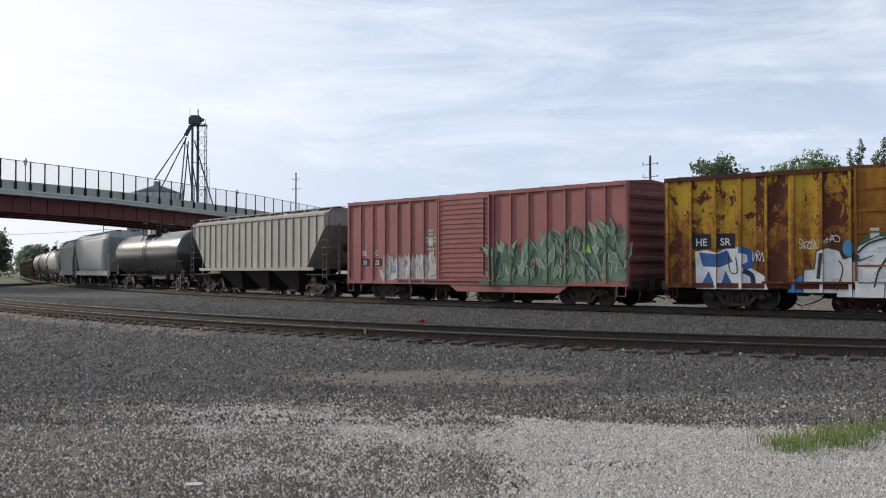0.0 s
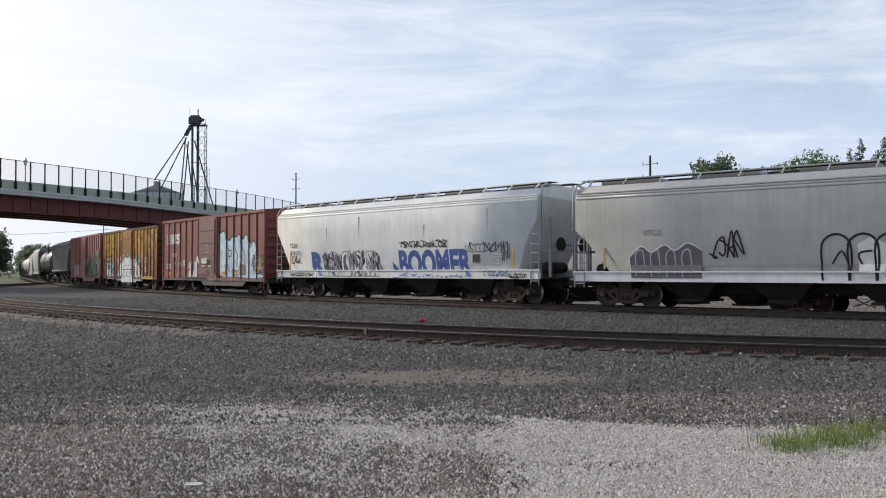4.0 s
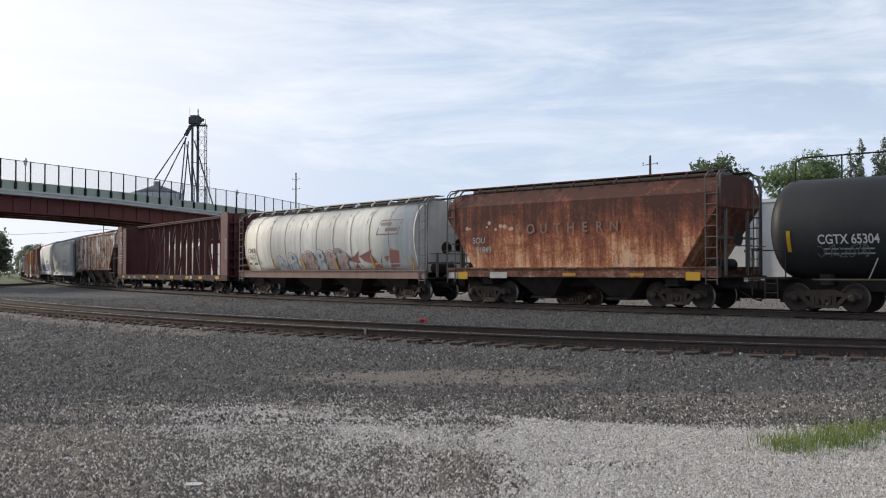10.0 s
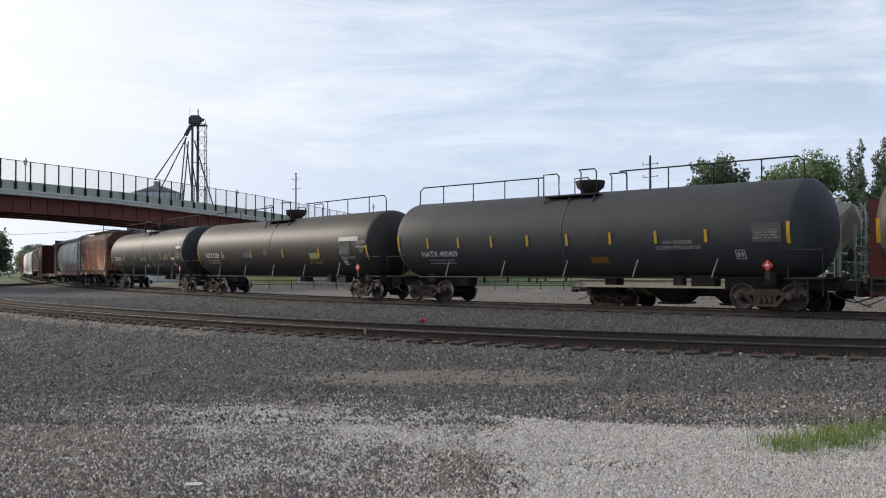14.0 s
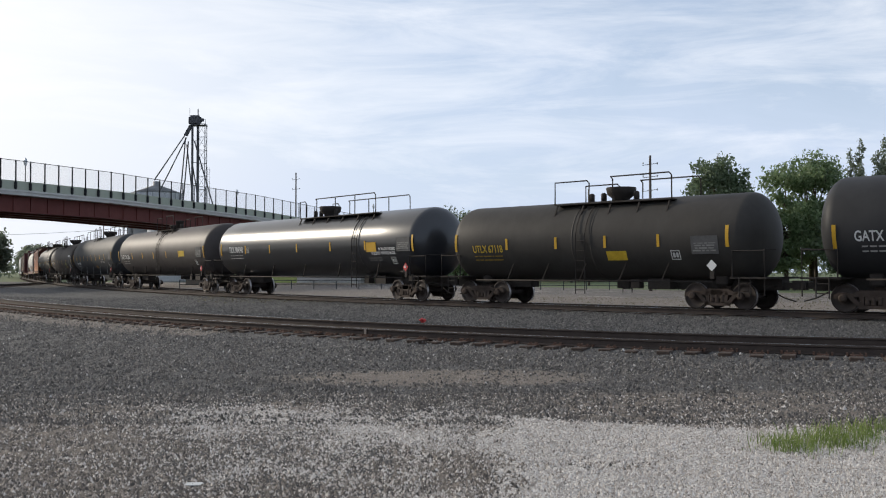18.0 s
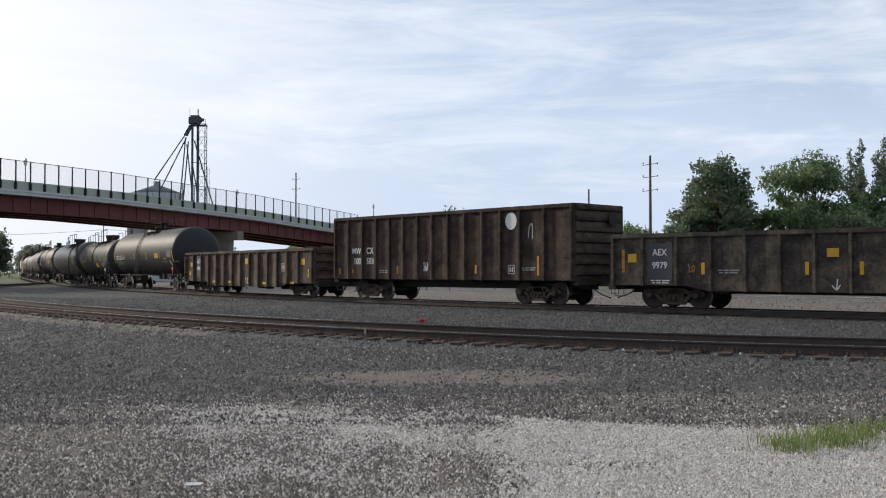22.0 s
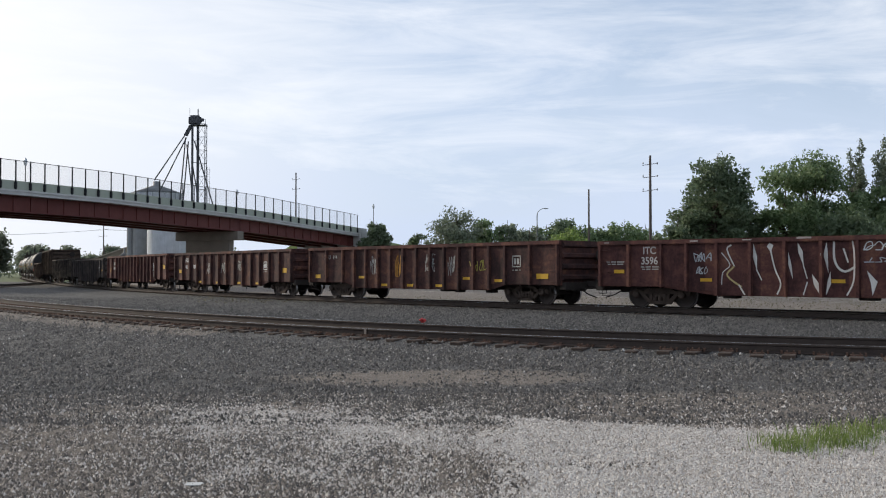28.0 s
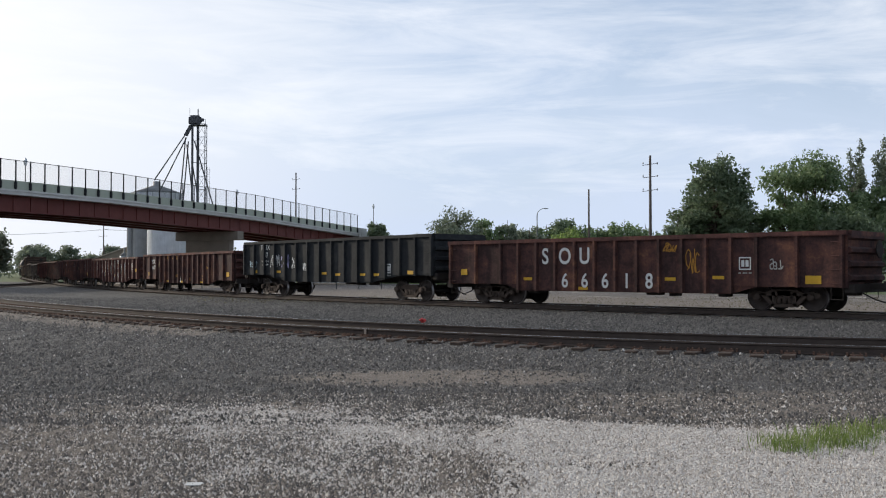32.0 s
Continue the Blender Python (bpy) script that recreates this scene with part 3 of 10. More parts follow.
def leaves(rng, blobs, n, size, mat, droop=0.3):
    """Small bent leaf cards, thick on the skin of the blobs and thin inside; returns a mesh."""
    vol = np.array([b[3] * b[4] * b[5] for b in blobs])
    pick = rng.choice(len(blobs), n, p=vol ** 0.75 / (vol ** 0.75).sum())
    b = np.array(blobs)[pick]
    d = rng.normal(size=(n, 3))
    d /= np.linalg.norm(d, axis=1)[:, None]
    rad = rng.uniform(0.1, 1.0, n) ** 0.5 * (1 + 0.16 * rng.normal(size=n))
    c = b[:, :3] + d * rad[:, None] * b[:, 3:6]
    u = rng.normal(size=(n, 3))
    u /= np.linalg.norm(u, axis=1)[:, None]
    w = np.cross(u, d + 0.4 * rng.normal(size=(n, 3)))
    w /= np.linalg.norm(w, axis=1)[:, None] + 1e-6
    s = size * rng.uniform(0.55, 1.35, n)[:, None]
    tip = np.zeros((n, 3))
    tip[:, 2] = -droop * s[:, 0]
    quad = np.stack([c - u * s, c + w * s * 0.55, c + u * s + tip, c - w * s * 0.55], 1).reshape(-1, 3)
    me = bpy.data.meshes.new("crown")
    me.vertices.add(n * 4)
    me.vertices.foreach_set("co", quad.astype(np.float32).ravel())
    me.loops.add(n * 4)
    me.loops.foreach_set("vertex_index", np.arange(n * 4, dtype=np.int32))
    me.polygons.add(n)
    me.polygons.foreach_set("loop_start", np.arange(0, n * 4, 4, dtype=np.int32))
    me.update(calc_edges=True)
    me.materials.append(mat)
    return me


def tree(x, y, height, half, mat, label, seed, n=5000, leaf=0.32, crown_from=0.22, spire=0.0, clumps=60, name="tree"):
    """A tapered trunk, limbs, and a crown of many small leaves gathered in uneven clumps."""
    rng = np.random.RandomState(seed)
    z0 = lay(x, y) - 0.1
    root = tagged(new(name), label, "tree")
    root.location = (x, y, z0)
    bm = bmesh.new()
    r0 = max(0.09, height * 0.022)
    pts = [(0, 0, 0), (rng.normal() * .1, rng.normal() * .1, height * 0.3), (rng.normal() * .3, rng.normal() * .3, height * 0.62), (rng.normal() * .3, rng.normal() * .3, height * 0.9)]
    tube(bm, pts, [r0, r0 * 0.8, r0 * 0.5, r0 * 0.12], 8)
    blobs = []
    lo, hi = crown_from * height, height
    for i in range(clumps):
        while True:
            q = rng.uniform(-1, 1, 3)
            if q @ q < 1:
                break
        f = (q[2] * 0.86 + 1) / 2
        shrink = (1 - f) ** 0.75 * 0.9 + 0.1 if spire else 1.0
        rim = 1 - 0.5 * max(0, 0.35 - f)
        zc = (lo + (hi - lo) * (0.06 + 0.88 * f)) / height
        sx = half * rng.uniform(0.20, 0.36) * (0.55 if spire else 1)
        blobs.append((q[0] * half * 0.92 * shrink * rim, q[1] * half * 0.92 * shrink * rim, zc * height, sx, sx, sx * rng.uniform(0.6, 0.95) * (1.7 if spire else 1)))
        base = Vector(pts[1]).lerp(Vector(pts[2]), min(1, max(0, f * 1.1)))
        if i % 3 == 0:
            tip = Vector(blobs[-1][:3])
            midp = base.lerp(tip, 0.5) + Vector((0, 0, -0.2))
            tube(bm, [base, midp, tip], [r0 * 0.33, r0 * 0.2, r0 * 0.05], 5)
    part("trunk", bm, BARK, root)
    link_mesh("crown", leaves(rng, blobs, n, leaf, mat), root)
    return root

# ---- the road bridge ----
BR0, BRD, BRN = Vector((-47.0, 105.0, 0)), Vector((0.4205, 0.9073, 0)), Vector((0.9073, -0.4205, 0))


def fence_top(u):
    return float(np.interp(u, [-60, -20, 0, 16, 45, 77, 100], [12.3, 13.2, 13.4, 13.4, 12.75, 11.3, 10.0]))


def on_bridge(u, out, z):
    """A point u metres along the bridge, out metres outside its near face."""
    p = BR0 + BRD * u + BRN * out
    return (p.x, p.y, z)


CONCRETE = plain("concrete", (0.52, 0.52, 0.50), 0.85, 0, 0.16, 0.6)
# brownish-tan pier concrete, darkened for the shade it stands in under the deck
PIER_MAT = plain("shaded_brown_pier_concrete", (0.20, 0.175, 0.145), 0.9, 0, 0.2, 0.6)
PARAPET_MAT = plain("parapet_concrete", (0.37, 0.40, 0.33), 0.85, 0, 0.12, 0.4)
BRIDGE_RED = steel_paint("bridge_red", (0.135, 0.036, 0.030), 0.05, 0.5, 0.3, 0.2)
BLACK_STEEL = plain("black_steel", (0.016, 0.017, 0.019), 0.5, 0.2)


def mesh_panel_material():
    """Fine woven wire: mostly open, drawn as a thin see-through sheet of steel."""
    m = Nodes("woven_wire")
    m.set((0.25, 0.26, 0.27), 0.5, 0.4)
    tr = m.nt.nodes.new("ShaderNodeBsdfTransparent")
    mx = m.nt.nodes.new("ShaderNodeMixShader")
    mx.inputs[0].default_value = 0.16
    m.link(tr.outputs[0], mx.inputs[1])
    m.link(m.bsdf.outputs[0], mx.inputs[2])
    m.link(mx.outputs[0], m.nt.nodes["Material Output"].inputs["Surface"])
    return m.mat


def strip(bm, us, out0, out1, lo, hi, mat=0):
    """A long beam along the bridge with a level offset below the fence top."""
    prev = None
    for u in us:
        t = fence_top(u)
        ring = [bm.verts.new(on_bridge(u, o, t + h)) for o, h in ((out0, lo), (out1, lo), (out1, hi), (out0, hi))]
        if prev:
            for k in range(4):
                bm.faces.new((prev[k], prev[(k + 1) % 4], ring[(k + 1) % 4], ring[k])).material_index = mat
        else:
            bm.faces.new(ring[::-1]).material_index = mat
        prev = ring
    bm.faces.new(prev).material_index = mat
    bmesh.ops.recalc_face_normals(bm, faces=bm.faces[:])


def build_bridge():
    root = tagged(new("road_bridge"), "road overpass with red steel girders, pale parapet and tall black fence", "bridge")
    us = list(np.arange(-48, 77.1, 2.5))
    for nm, a, b, lo, hi, mt in (("parapet", -0.35, 0.0, -3.25, -2.22, PARAPET_MAT), ("parapet", -12.3, -11.95, -3.25, -2.22, PARAPET_MAT), ("deck_edge", 0.0, 0.34, -3.42, -3.22, CONCRETE), ("deck_slab", -12.6, 0.22, -3.78, -3.25, CONCRETE),
                                 ("girder", -1.25, -0.95, -5.50, -3.80, BRIDGE_RED), ("girder", -4.6, -4.3, -5.50, -3.80, BRIDGE_RED), ("girder", -8.0, -7.7, -5.50, -3.80, BRIDGE_RED), ("girder", -11.4, -11.1, -5.50, -3.80, BRIDGE_RED),
                                 ("girder_flange", -1.5, -0.7, -5.60, -5.50, BRIDGE_RED), ("girder_flange", -4.85, -4.05, -5.60, -5.50, BRIDGE_RED), ("girder_flange", -8.25, -7.45, -5.60, -5.50, BRIDGE_RED), ("girder_flange", -11.6, -10.9, -5.60, -5.50, BRIDGE_RED)):
        bm = bmesh.new()
        strip(bm, us, a, b, lo, hi)
        part(nm, bm, mt, root)
    # stiffeners on the outer girder
    for u in np.arange(-46, 76, 2.4):
        o = box_part("stiffener", (0.10, 0.03, 1.66), on_bridge(u, -0.90, fence_top(u) - 4.66), BRIDGE_RED, root)
        o.rotation_euler[2] = math.atan2(BRD.y, BRD.x) + math.pi / 2
    wire = mesh_panel_material()
    posts = [5.42 - 2.0 * k for k in range(26, 0, -1)] + [5.42]
    while posts[-1] < 74.8:
        posts.append(posts[-1] + float(np.interp(posts[-1], [5, 15, 30, 50], [2.0, 2.1, 2.34, 2.34])))
    for k, u in enumerate(posts):
        t = fence_top(u)
        post = box_part("fence_post", (0.12, 0.12, 3.25), on_bridge(u, 0.10, t - 1.6), BLACK_STEEL, root)
        box_part("bracket", (0.26, 0.24, 0.75), (0, 0, -1.15), BLACK_STEEL, post)
        if k + 1 < len(posts):
            u1 = posts[k + 1]
            bm = bmesh.new()
            t1 = fence_top(u1)
            vs = [bm.verts.new(on_bridge(a, 0.08, z)) for a, z in ((u, t - 2.2), (u1, t1 - 2.2), (u1, t1 - 0.05), (u, t - 0.05))]
            bm.faces.new(vs)
            pan = part("fence_panel", bm, wire, root)
            bm = bmesh.new()
            tube(bm, [on_bridge(u, 0.1, t - 0.03), on_bridge(u1, 0.1, t1 - 0.03)], 0.035, 4)
            part("top_rail", bm, BLACK_STEEL, pan)
    for u in np.arange(-44, 30, 3.6):
        box_part("rail_post", (0.10, 0.10, 0.7), on_bridge(u, -12.1, fence_top(u) - 1.95), PLATE2, root)
    bm = bmesh.new()
    strip(bm, list(np.arange(-48, 34, 3.0)), -12.15, -12.05, -1.68, -1.6)
    part("far_rail", bm, PLATE2, root)
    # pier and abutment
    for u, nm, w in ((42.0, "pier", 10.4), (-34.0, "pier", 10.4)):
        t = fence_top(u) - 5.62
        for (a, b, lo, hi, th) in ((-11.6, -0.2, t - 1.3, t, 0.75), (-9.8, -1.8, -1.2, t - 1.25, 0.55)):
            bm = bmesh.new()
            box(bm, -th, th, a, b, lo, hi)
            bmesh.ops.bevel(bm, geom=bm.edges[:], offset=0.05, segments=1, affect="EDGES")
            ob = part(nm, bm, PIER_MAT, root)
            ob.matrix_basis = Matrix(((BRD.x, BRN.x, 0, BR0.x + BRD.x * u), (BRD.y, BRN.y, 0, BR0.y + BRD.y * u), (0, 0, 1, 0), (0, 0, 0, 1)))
    bm = bmesh.new()
    box(bm, 76.0, 78.0, -12.8, 0.6, -1.5, fence_top(77) - 2.3)
    box(bm, 78.0, 84.0, -0.2, 0.5, -1.5, fence_top(80) - 2.6)
    ob = part("abutment", bm, CONCRETE, root)
    ob.matrix_basis = Matrix(((BRD.x, BRN.x, 0, BR0.x), (BRD.y, BRN.y, 0, BR0.y), (0, 0, 1, 0), (0, 0, 0, 1)))
    return root


PLATE2 = plain("galvanised", (0.30, 0.31, 0.31), 0.5, 0.5, 0.15)
build_bridge()


def build_bank():
    """The grassy bank that brings the road down beyond the bridge end."""
    bm = bmesh.new()
    rings = []
    for u in np.arange(77.5, 190, 6.0):
        top = max(0.3, fence_top(77) - 3.6 - (u - 77) * 0.075)
        sl = (top + 0.9) * 1.9
        ring = []
        for out, z in ((-12.5 - sl, -0.95), (-12.3, top), (0.0, top), (sl * 0.5, top * 0.45), (sl, -0.95)):
            ring.append(bm.verts.new(on_bridge(u, out, z)))
        rings.append(ring)
    for a, b in zip(rings, rings[1:]):
        for k in range(4):
            bm.faces.new((a[k], a[k + 1], b[k + 1], b[k]))
    bm.faces.new(rings[0])
    bm.faces.new(rings[-1][::-1])
    bmesh.ops.recalc_face_normals(bm, faces=bm.faces[:])
    m = Nodes("bank_grass")
    v = m.coord()
    c = m.ramp(m.noise(v, 0.8, 6, 0.7), [(0.3, (0.05, 0.085, 0.02)), (0.7, (0.13, 0.18, 0.05))])
    m.bump(m.noise(v, 6, 4), 0.6, 0.15)
    tagged(new("bank", mesh_of(bm, "bank", m.set(c, 0.9), True)), "grassy bank rising to the bridge end", "embankment", kind="structure")


build_bank()


def lamp_post(x, y, z0, top, label):
    """A slim dark post with a pale acorn lantern."""
    root = tagged(new("street_lamp"), label, "street lamp")
    root.location = (x, y, z0)
    h = top - z0
    bm = bmesh.new()
    tube(bm, [(0, 0, 0), (0, 0, 0.5), (0, 0, h - 0.9)], [0.12, 0.07, 0.05], 8)
    part("post", bm, BLACK_STEEL, root)
    bm = bmesh.new()
    lathe(bm, [(0.05, h - 0.95), (0.17, h - 0.75), (0.22, h - 0.45), (0.14, h - 0.15), (0.03, h)], sides=10)
    part("lantern", bm, plain("lantern_glass", (0.55, 0.57, 0.58), 0.3), root)


def bridge_lamps():
    for u in (3.6, 42.0):
        x, y, _ = on_bridge(u, -0.9, 0)
        lamp_post(x, y, fence_top(u) - 3.4, fence_top(u) + 0.55, "slim dark lamp post with acorn lantern on the bridge")
    lamp_post(-12.9, 182, 6.0, 13.9, "slim dark lamp post with acorn lantern at the bridge end")


bridge_lamps()

# ---- grain elevator ----
GALV = steel_paint("galvanised_bin", (0.50, 0.52, 0.54), 0.02, 0.45, 0.35, 0.3, metal=0.3)
GALV_DARK = steel_paint("galvanised_dark", (0.26, 0.265, 0.27), 0.05, 0.5, 0.35, 0.3, metal=0.3)


def grain_bin(x, y, r, eave, peak, label, mat=None):
    root = tagged(new("grain_bin"), label, "grain bin")
    root.location = (x, y, -0.8)
    bm = bmesh.new()
    prof = [(r, 0.0)]
    z = 0.0
    while z < eave:
        prof += [(r + 0.05, z + 0.45), (r, z + 0.9)]
        z += 0.9
    lathe(bm, prof, sides=32)
    part("wall", bm, mat or GALV, root)
    bm = bmesh.new()
    lathe(bm, [(r + 0.15, z), (r * 0.15, peak - 0.8), (r * 0.15, peak), (0.1, peak + 0.1)], sides=32)
    part("roof", bm, GALV_DARK, root)
    for k in range(14 if r > 4.5 else 0):
        a = math.pi + math.pi * k / 13
        box_part("stiffener", (0.08, 0.08, z), (math.cos(a) * (r + 0.08), math.sin(a) * (r + 0.08), z / 2), GALV_DARK, root)
    return root


def elevator_leg():
    """A tall bucket elevator on a lattice tower with spouts that fan out."""
    root = tagged(new("grain_elevator"), "tall dark lattice grain elevator with spouts and a head house", "elevator")
    root.location = (-51.4, 205.0, -0.8)
    dark = plain("weathered_steel", (0.075, 0.078, 0.085), 0.6, 0.3)
    legs = [(0.1, -0.85), (1.75, -0.85), (1.75, 0.85), (0.1, 0.85)]
    H = 33.0
    for lx, ly in legs:
        bm = bmesh.new()
        bar_between(bm, (lx, ly, 0), (lx, ly, H), 0.12, 0.12)
        part("leg", bm, dark, root)
    for i in range(12):
        z = i * 2.75
        bm = bmesh.new()
        for k in range(4):
            p, q = legs[k], legs[(k + 1) % 4]
            bar_between(bm, (*p, z + 2.75), (*q, z + 2.75), 0.07, 0.07)
            bar_between(bm, (*p, z), (*q, z + 2.75), 0.05, 0.05)
        part("bracing", bm, dark, root)
    for dx, w in ((-1.06, 0.36), (0.1, 0.32)):
        box_part("casing", (w, 0.5, H), (dx, 0, H / 2), dark, root)
    for z in (29.5, 25.0, 20.5):
        box_part("tie_bar", (1.5, 0.08, 0.1), (-0.5, 0, z), dark, root)
    bm = bmesh.new()
    box(bm, -1.8, 0.75, -0.8, 0.8, H - 0.3, H + 1.85)
    bmesh.ops.bevel(bm, geom=[e for e in bm.edges], offset=0.4, segments=3, affect="EDGES")
    part("head", bm, dark, root)
    box_part("motor", (0.7, 0.6, 0.6), (0.95, 0, H + 0.9), dark, root)
    bm = bmesh.new()
    box(bm, -1.1, 1.9, -1.0, 1.0, H - 0.35, H - 0.2)
    for px in (0.7, 1.9):
        tube(bm, [(px, -1.0, H - 0.3), (px, -1.0, H + 1.0)], 0.035, 4)
    tube(bm, [(0.7, -1.0, H + 0.8), (1.9, -1.0, H + 0.8)], 0.03, 4)
    part("platform", bm, dark, root)
    bm = bmesh.new()
    tube(bm, [(0.1, 0, H + 1.0), (0.1, 0, H + 3.2)], 0.11, 5)
    tube(bm, [(-1.65, 0, H + 1.0), (-1.65, 0, H + 3.4)], 0.03, 5)
    part("mast", bm, dark, root)
    bm = bmesh.new()
    bar_between(bm, (-1.3, 0, H - 0.2), (-2.5, 0, H - 2.4), 0.7, 0.5)
    part("distributor", bm, dark, root)
    for tip, start in (((-8.1, -3, 21.0), (-2.5, 0, 30.9)), ((-7.4, -2, 18.5), (-2.3, 0, 30.2)), ((-3.5, -1, 15.0), (-2.5, 0, 30.2)), ((-2.9, -0.6, 15.0), (-1.9, 0, 29.4)), ((-0.9, 0.5, 16.0), (-2.3, 0.3, 28.8)), ((3.6, -1, 15.8), (-0.6, 0, 29.4)), ((0.5, 0.4, 15.0), (-1.0, 0.3, 24.0))):
        bm = bmesh.new()
        tube(bm, [start, tip], 0.14, 6)
        part("spout", bm, dark, root)
    bm = bmesh.new()
    for px in (2.05, 2.5):
        tube(bm, [(px, 0.4, 0), (px, 0.4, 24)], 0.03, 4)
    for k in range(48):
        tube(bm, [(2.05, 0.4, k * 0.5), (2.5, 0.4, k * 0.5)], 0.02, 4)
    for z in (6, 12, 18, 23.5):
        tube(bm, [(1.75, 0.4, z), (2.05, 0.4, z)], 0.03, 4)
    part("ladder", bm, dark, root)


def elevator_yard():
    elevator_leg()
    grain_bin(-61.3, 210.0, 5.2, 18.2, 21.4, "round galvanised steel grain bin with cone roof")
    grain_bin(-52.9, 190.0, 4.2, 11.0, 14.2, "round galvanised steel grain bin behind the bridge")
    grain_bin(-60.2, 196.0, 1.7, 13.0, 14.5, "slim grey steel bin beside a larger one", GALV_DARK)
    grain_bin(-62.4, 196.0, 0.7, 13.0, 13.6, "slim dark steel standpipe beside the bins", GALV_DARK)
    grain_bin(-64.9, 200.0, 0.85, 5.4, 6.9, "small pale steel hopper bin", GALV)
    shed = tagged(new("shed"), "wide low storage shed with a tan gable and shallow roof", "shed")
    shed.location = (-70.5, 232.0, -0.8)
    bm = bmesh.new()
    prism(bm, [(-12.8, 0.0), (-12.8, 4.0), (0.0, 8.4), (12.8, 4.0), (12.8, 0.0)], -6.0, 24.0, "y")
    part("wall", bm, plain("shed_wall", (0.23, 0.195, 0.155), 0.8, 0, 0.15, 0.5), shed)
    bm = bmesh.new()
    prism(bm, [(-13.3, 3.85), (-13.3, 4.05), (0.0, 8.65), (13.3, 4.05), (13.3, 3.85), (0.0, 8.42)], -6.4, 24.4, "y")
    part("roof", bm, plain("shed_roof", (0.36, 0.32, 0.26), 0.7, 0, 0.15, 0.5), shed)
    box_part("door", (2.6, 0.12, 4.6), (-3.0, -6.06, 2.3), plain("shed_door", (0.50, 0.50, 0.48), 0.7, 0, 0.1, 0.5), shed, "pale sliding door")


elevator_yard()

# ---- poles ----
POLE = plain("pole_wood", (0.095, 0.080, 0.068), 0.9, 0, 0.3)
WIRE = plain("wire", (0.03, 0.03, 0.032), 0.6)


def utility_pole(x, y, top, arms, lean=0.0, arm_w=1.2, label="tall wooden utility pole with crossarms"):
    z0 = lay(x, y) - 0.2
    root = tagged(new("utility_pole"), label, "utility pole")
    root.location = (x, y, z0)
    root.rotation_euler = (0, lean, 0)
    h = top - z0
    bm = bmesh.new()
    tube(bm, [(0, 0, 0), (0, 0, h)], [0.19, 0.12], 8)
    part("pole", bm, POLE, root)
    for d in arms:
        bm = bmesh.new()
        bar_between(bm, (-arm_w, 0, h - d - 0.12), (arm_w, 0, h - d + 0.12), 0.06, 0.05)
        arm = part("crossarm", bm, POLE, root)
        for ix in (-arm_w * 0.9, arm_w * 0.9):
            bm = bmesh.new()
            lathe(bm, [(0.03, h - d), (0.07, h - d + 0.08), (0.05, h - d + 0.22)], sides=6, centre=(ix, 0, 0))
            part("insulator", bm, PLATE2, arm)


def poles():
    utility_pole(22.2, 105.0, 13.75, (0.95, 2.3, 3.75), 0.0, 0.85)
    utility_pole(-28.5, 190.0, 20.5, (1.3, 3.2), 0.0, 0.8)
    utility_pole(-83.0, 240.0, 13.0, (1.4, 3.0), 0.0, 1.2)
    utility_pole(22.3, 150.0, 13.9, (), 0.0, 1, "plain dark wooden pole with no arms")
    utility_pole(-88.0, 255.0, 8.0, (0.8,), 0.0, 1.0)
    root = tagged(new("street_lamp"), "grey street lamp with a curved arm", "street lamp")
    root.location = (16.3, 170.0, -0.9)
    bm = bmesh.new()
    tube(bm, [(0, 0, 0), (0, 0, 12.0), (0.15, 0, 12.6), (0.8, 0, 13.1), (1.4, 0, 13.2)], [0.14, 0.09, 0.06, 0.05, 0.05], 8)
    part("post", bm, PLATE2, root)
    box_part("head", (0.7, 0.28, 0.14), (1.6, 0, 13.15), PLATE2, root)
    bm = bmesh.new()
    for a, b, sag in (((-83, 240, 11.6), (-135, 232, 10.2), 0.8), ((-83, 240, 10.2), (-88, 255, 7.5), 0.2), ((-83, 240, 11.6), (-20, 246, 12.2), 0.7)):
        pts = [(a[0] + (b[0] - a[0]) * f, a[1] + (b[1] - a[1]) * f, a[2] + (b[2] - a[2]) * f - sag * 4 * f * (1 - f)) for f in np.linspace(0, 1, 9)]
        tube(bm, pts, 0.035, 4)
    tagged(new("power_line", mesh_of(bm, "power_line", WIRE)), "thin dark overhead wires between poles", "wire")


poles()


def pipe_fence():
    """Low rail of pipes along the far side of the lot, in bays."""
    mat = plain("fence_pipe", (0.045, 0.05, 0.05), 0.6, 0.3)
    root = tagged(new("pipe_fence"), "low dark pipe fence along the far edge of the lot", "fence")
    a, b = Vector((-30.0, 112.0, 0)), Vector((75.0, 108.0, 0))
    n = 42
    for k in range(n):
        p = a.lerp(b, k / (n - 1))
        z = lay(p.x, p.y)
        post = box_part("post", (0.09, 0.09, 1.05), (p.x, p.y, z + 0.5), mat, root)
        if k < n - 1:
            q = a.lerp(b, (k + 1) / (n - 1))
            bm = bmesh.new()
            for h in (0.98, 0.5):
                tube(bm, [(p.x, p.y, z + h), (q.x, q.y, z + h)], 0.04, 5)
            part("rail", bm, mat, root)


pipe_fence()


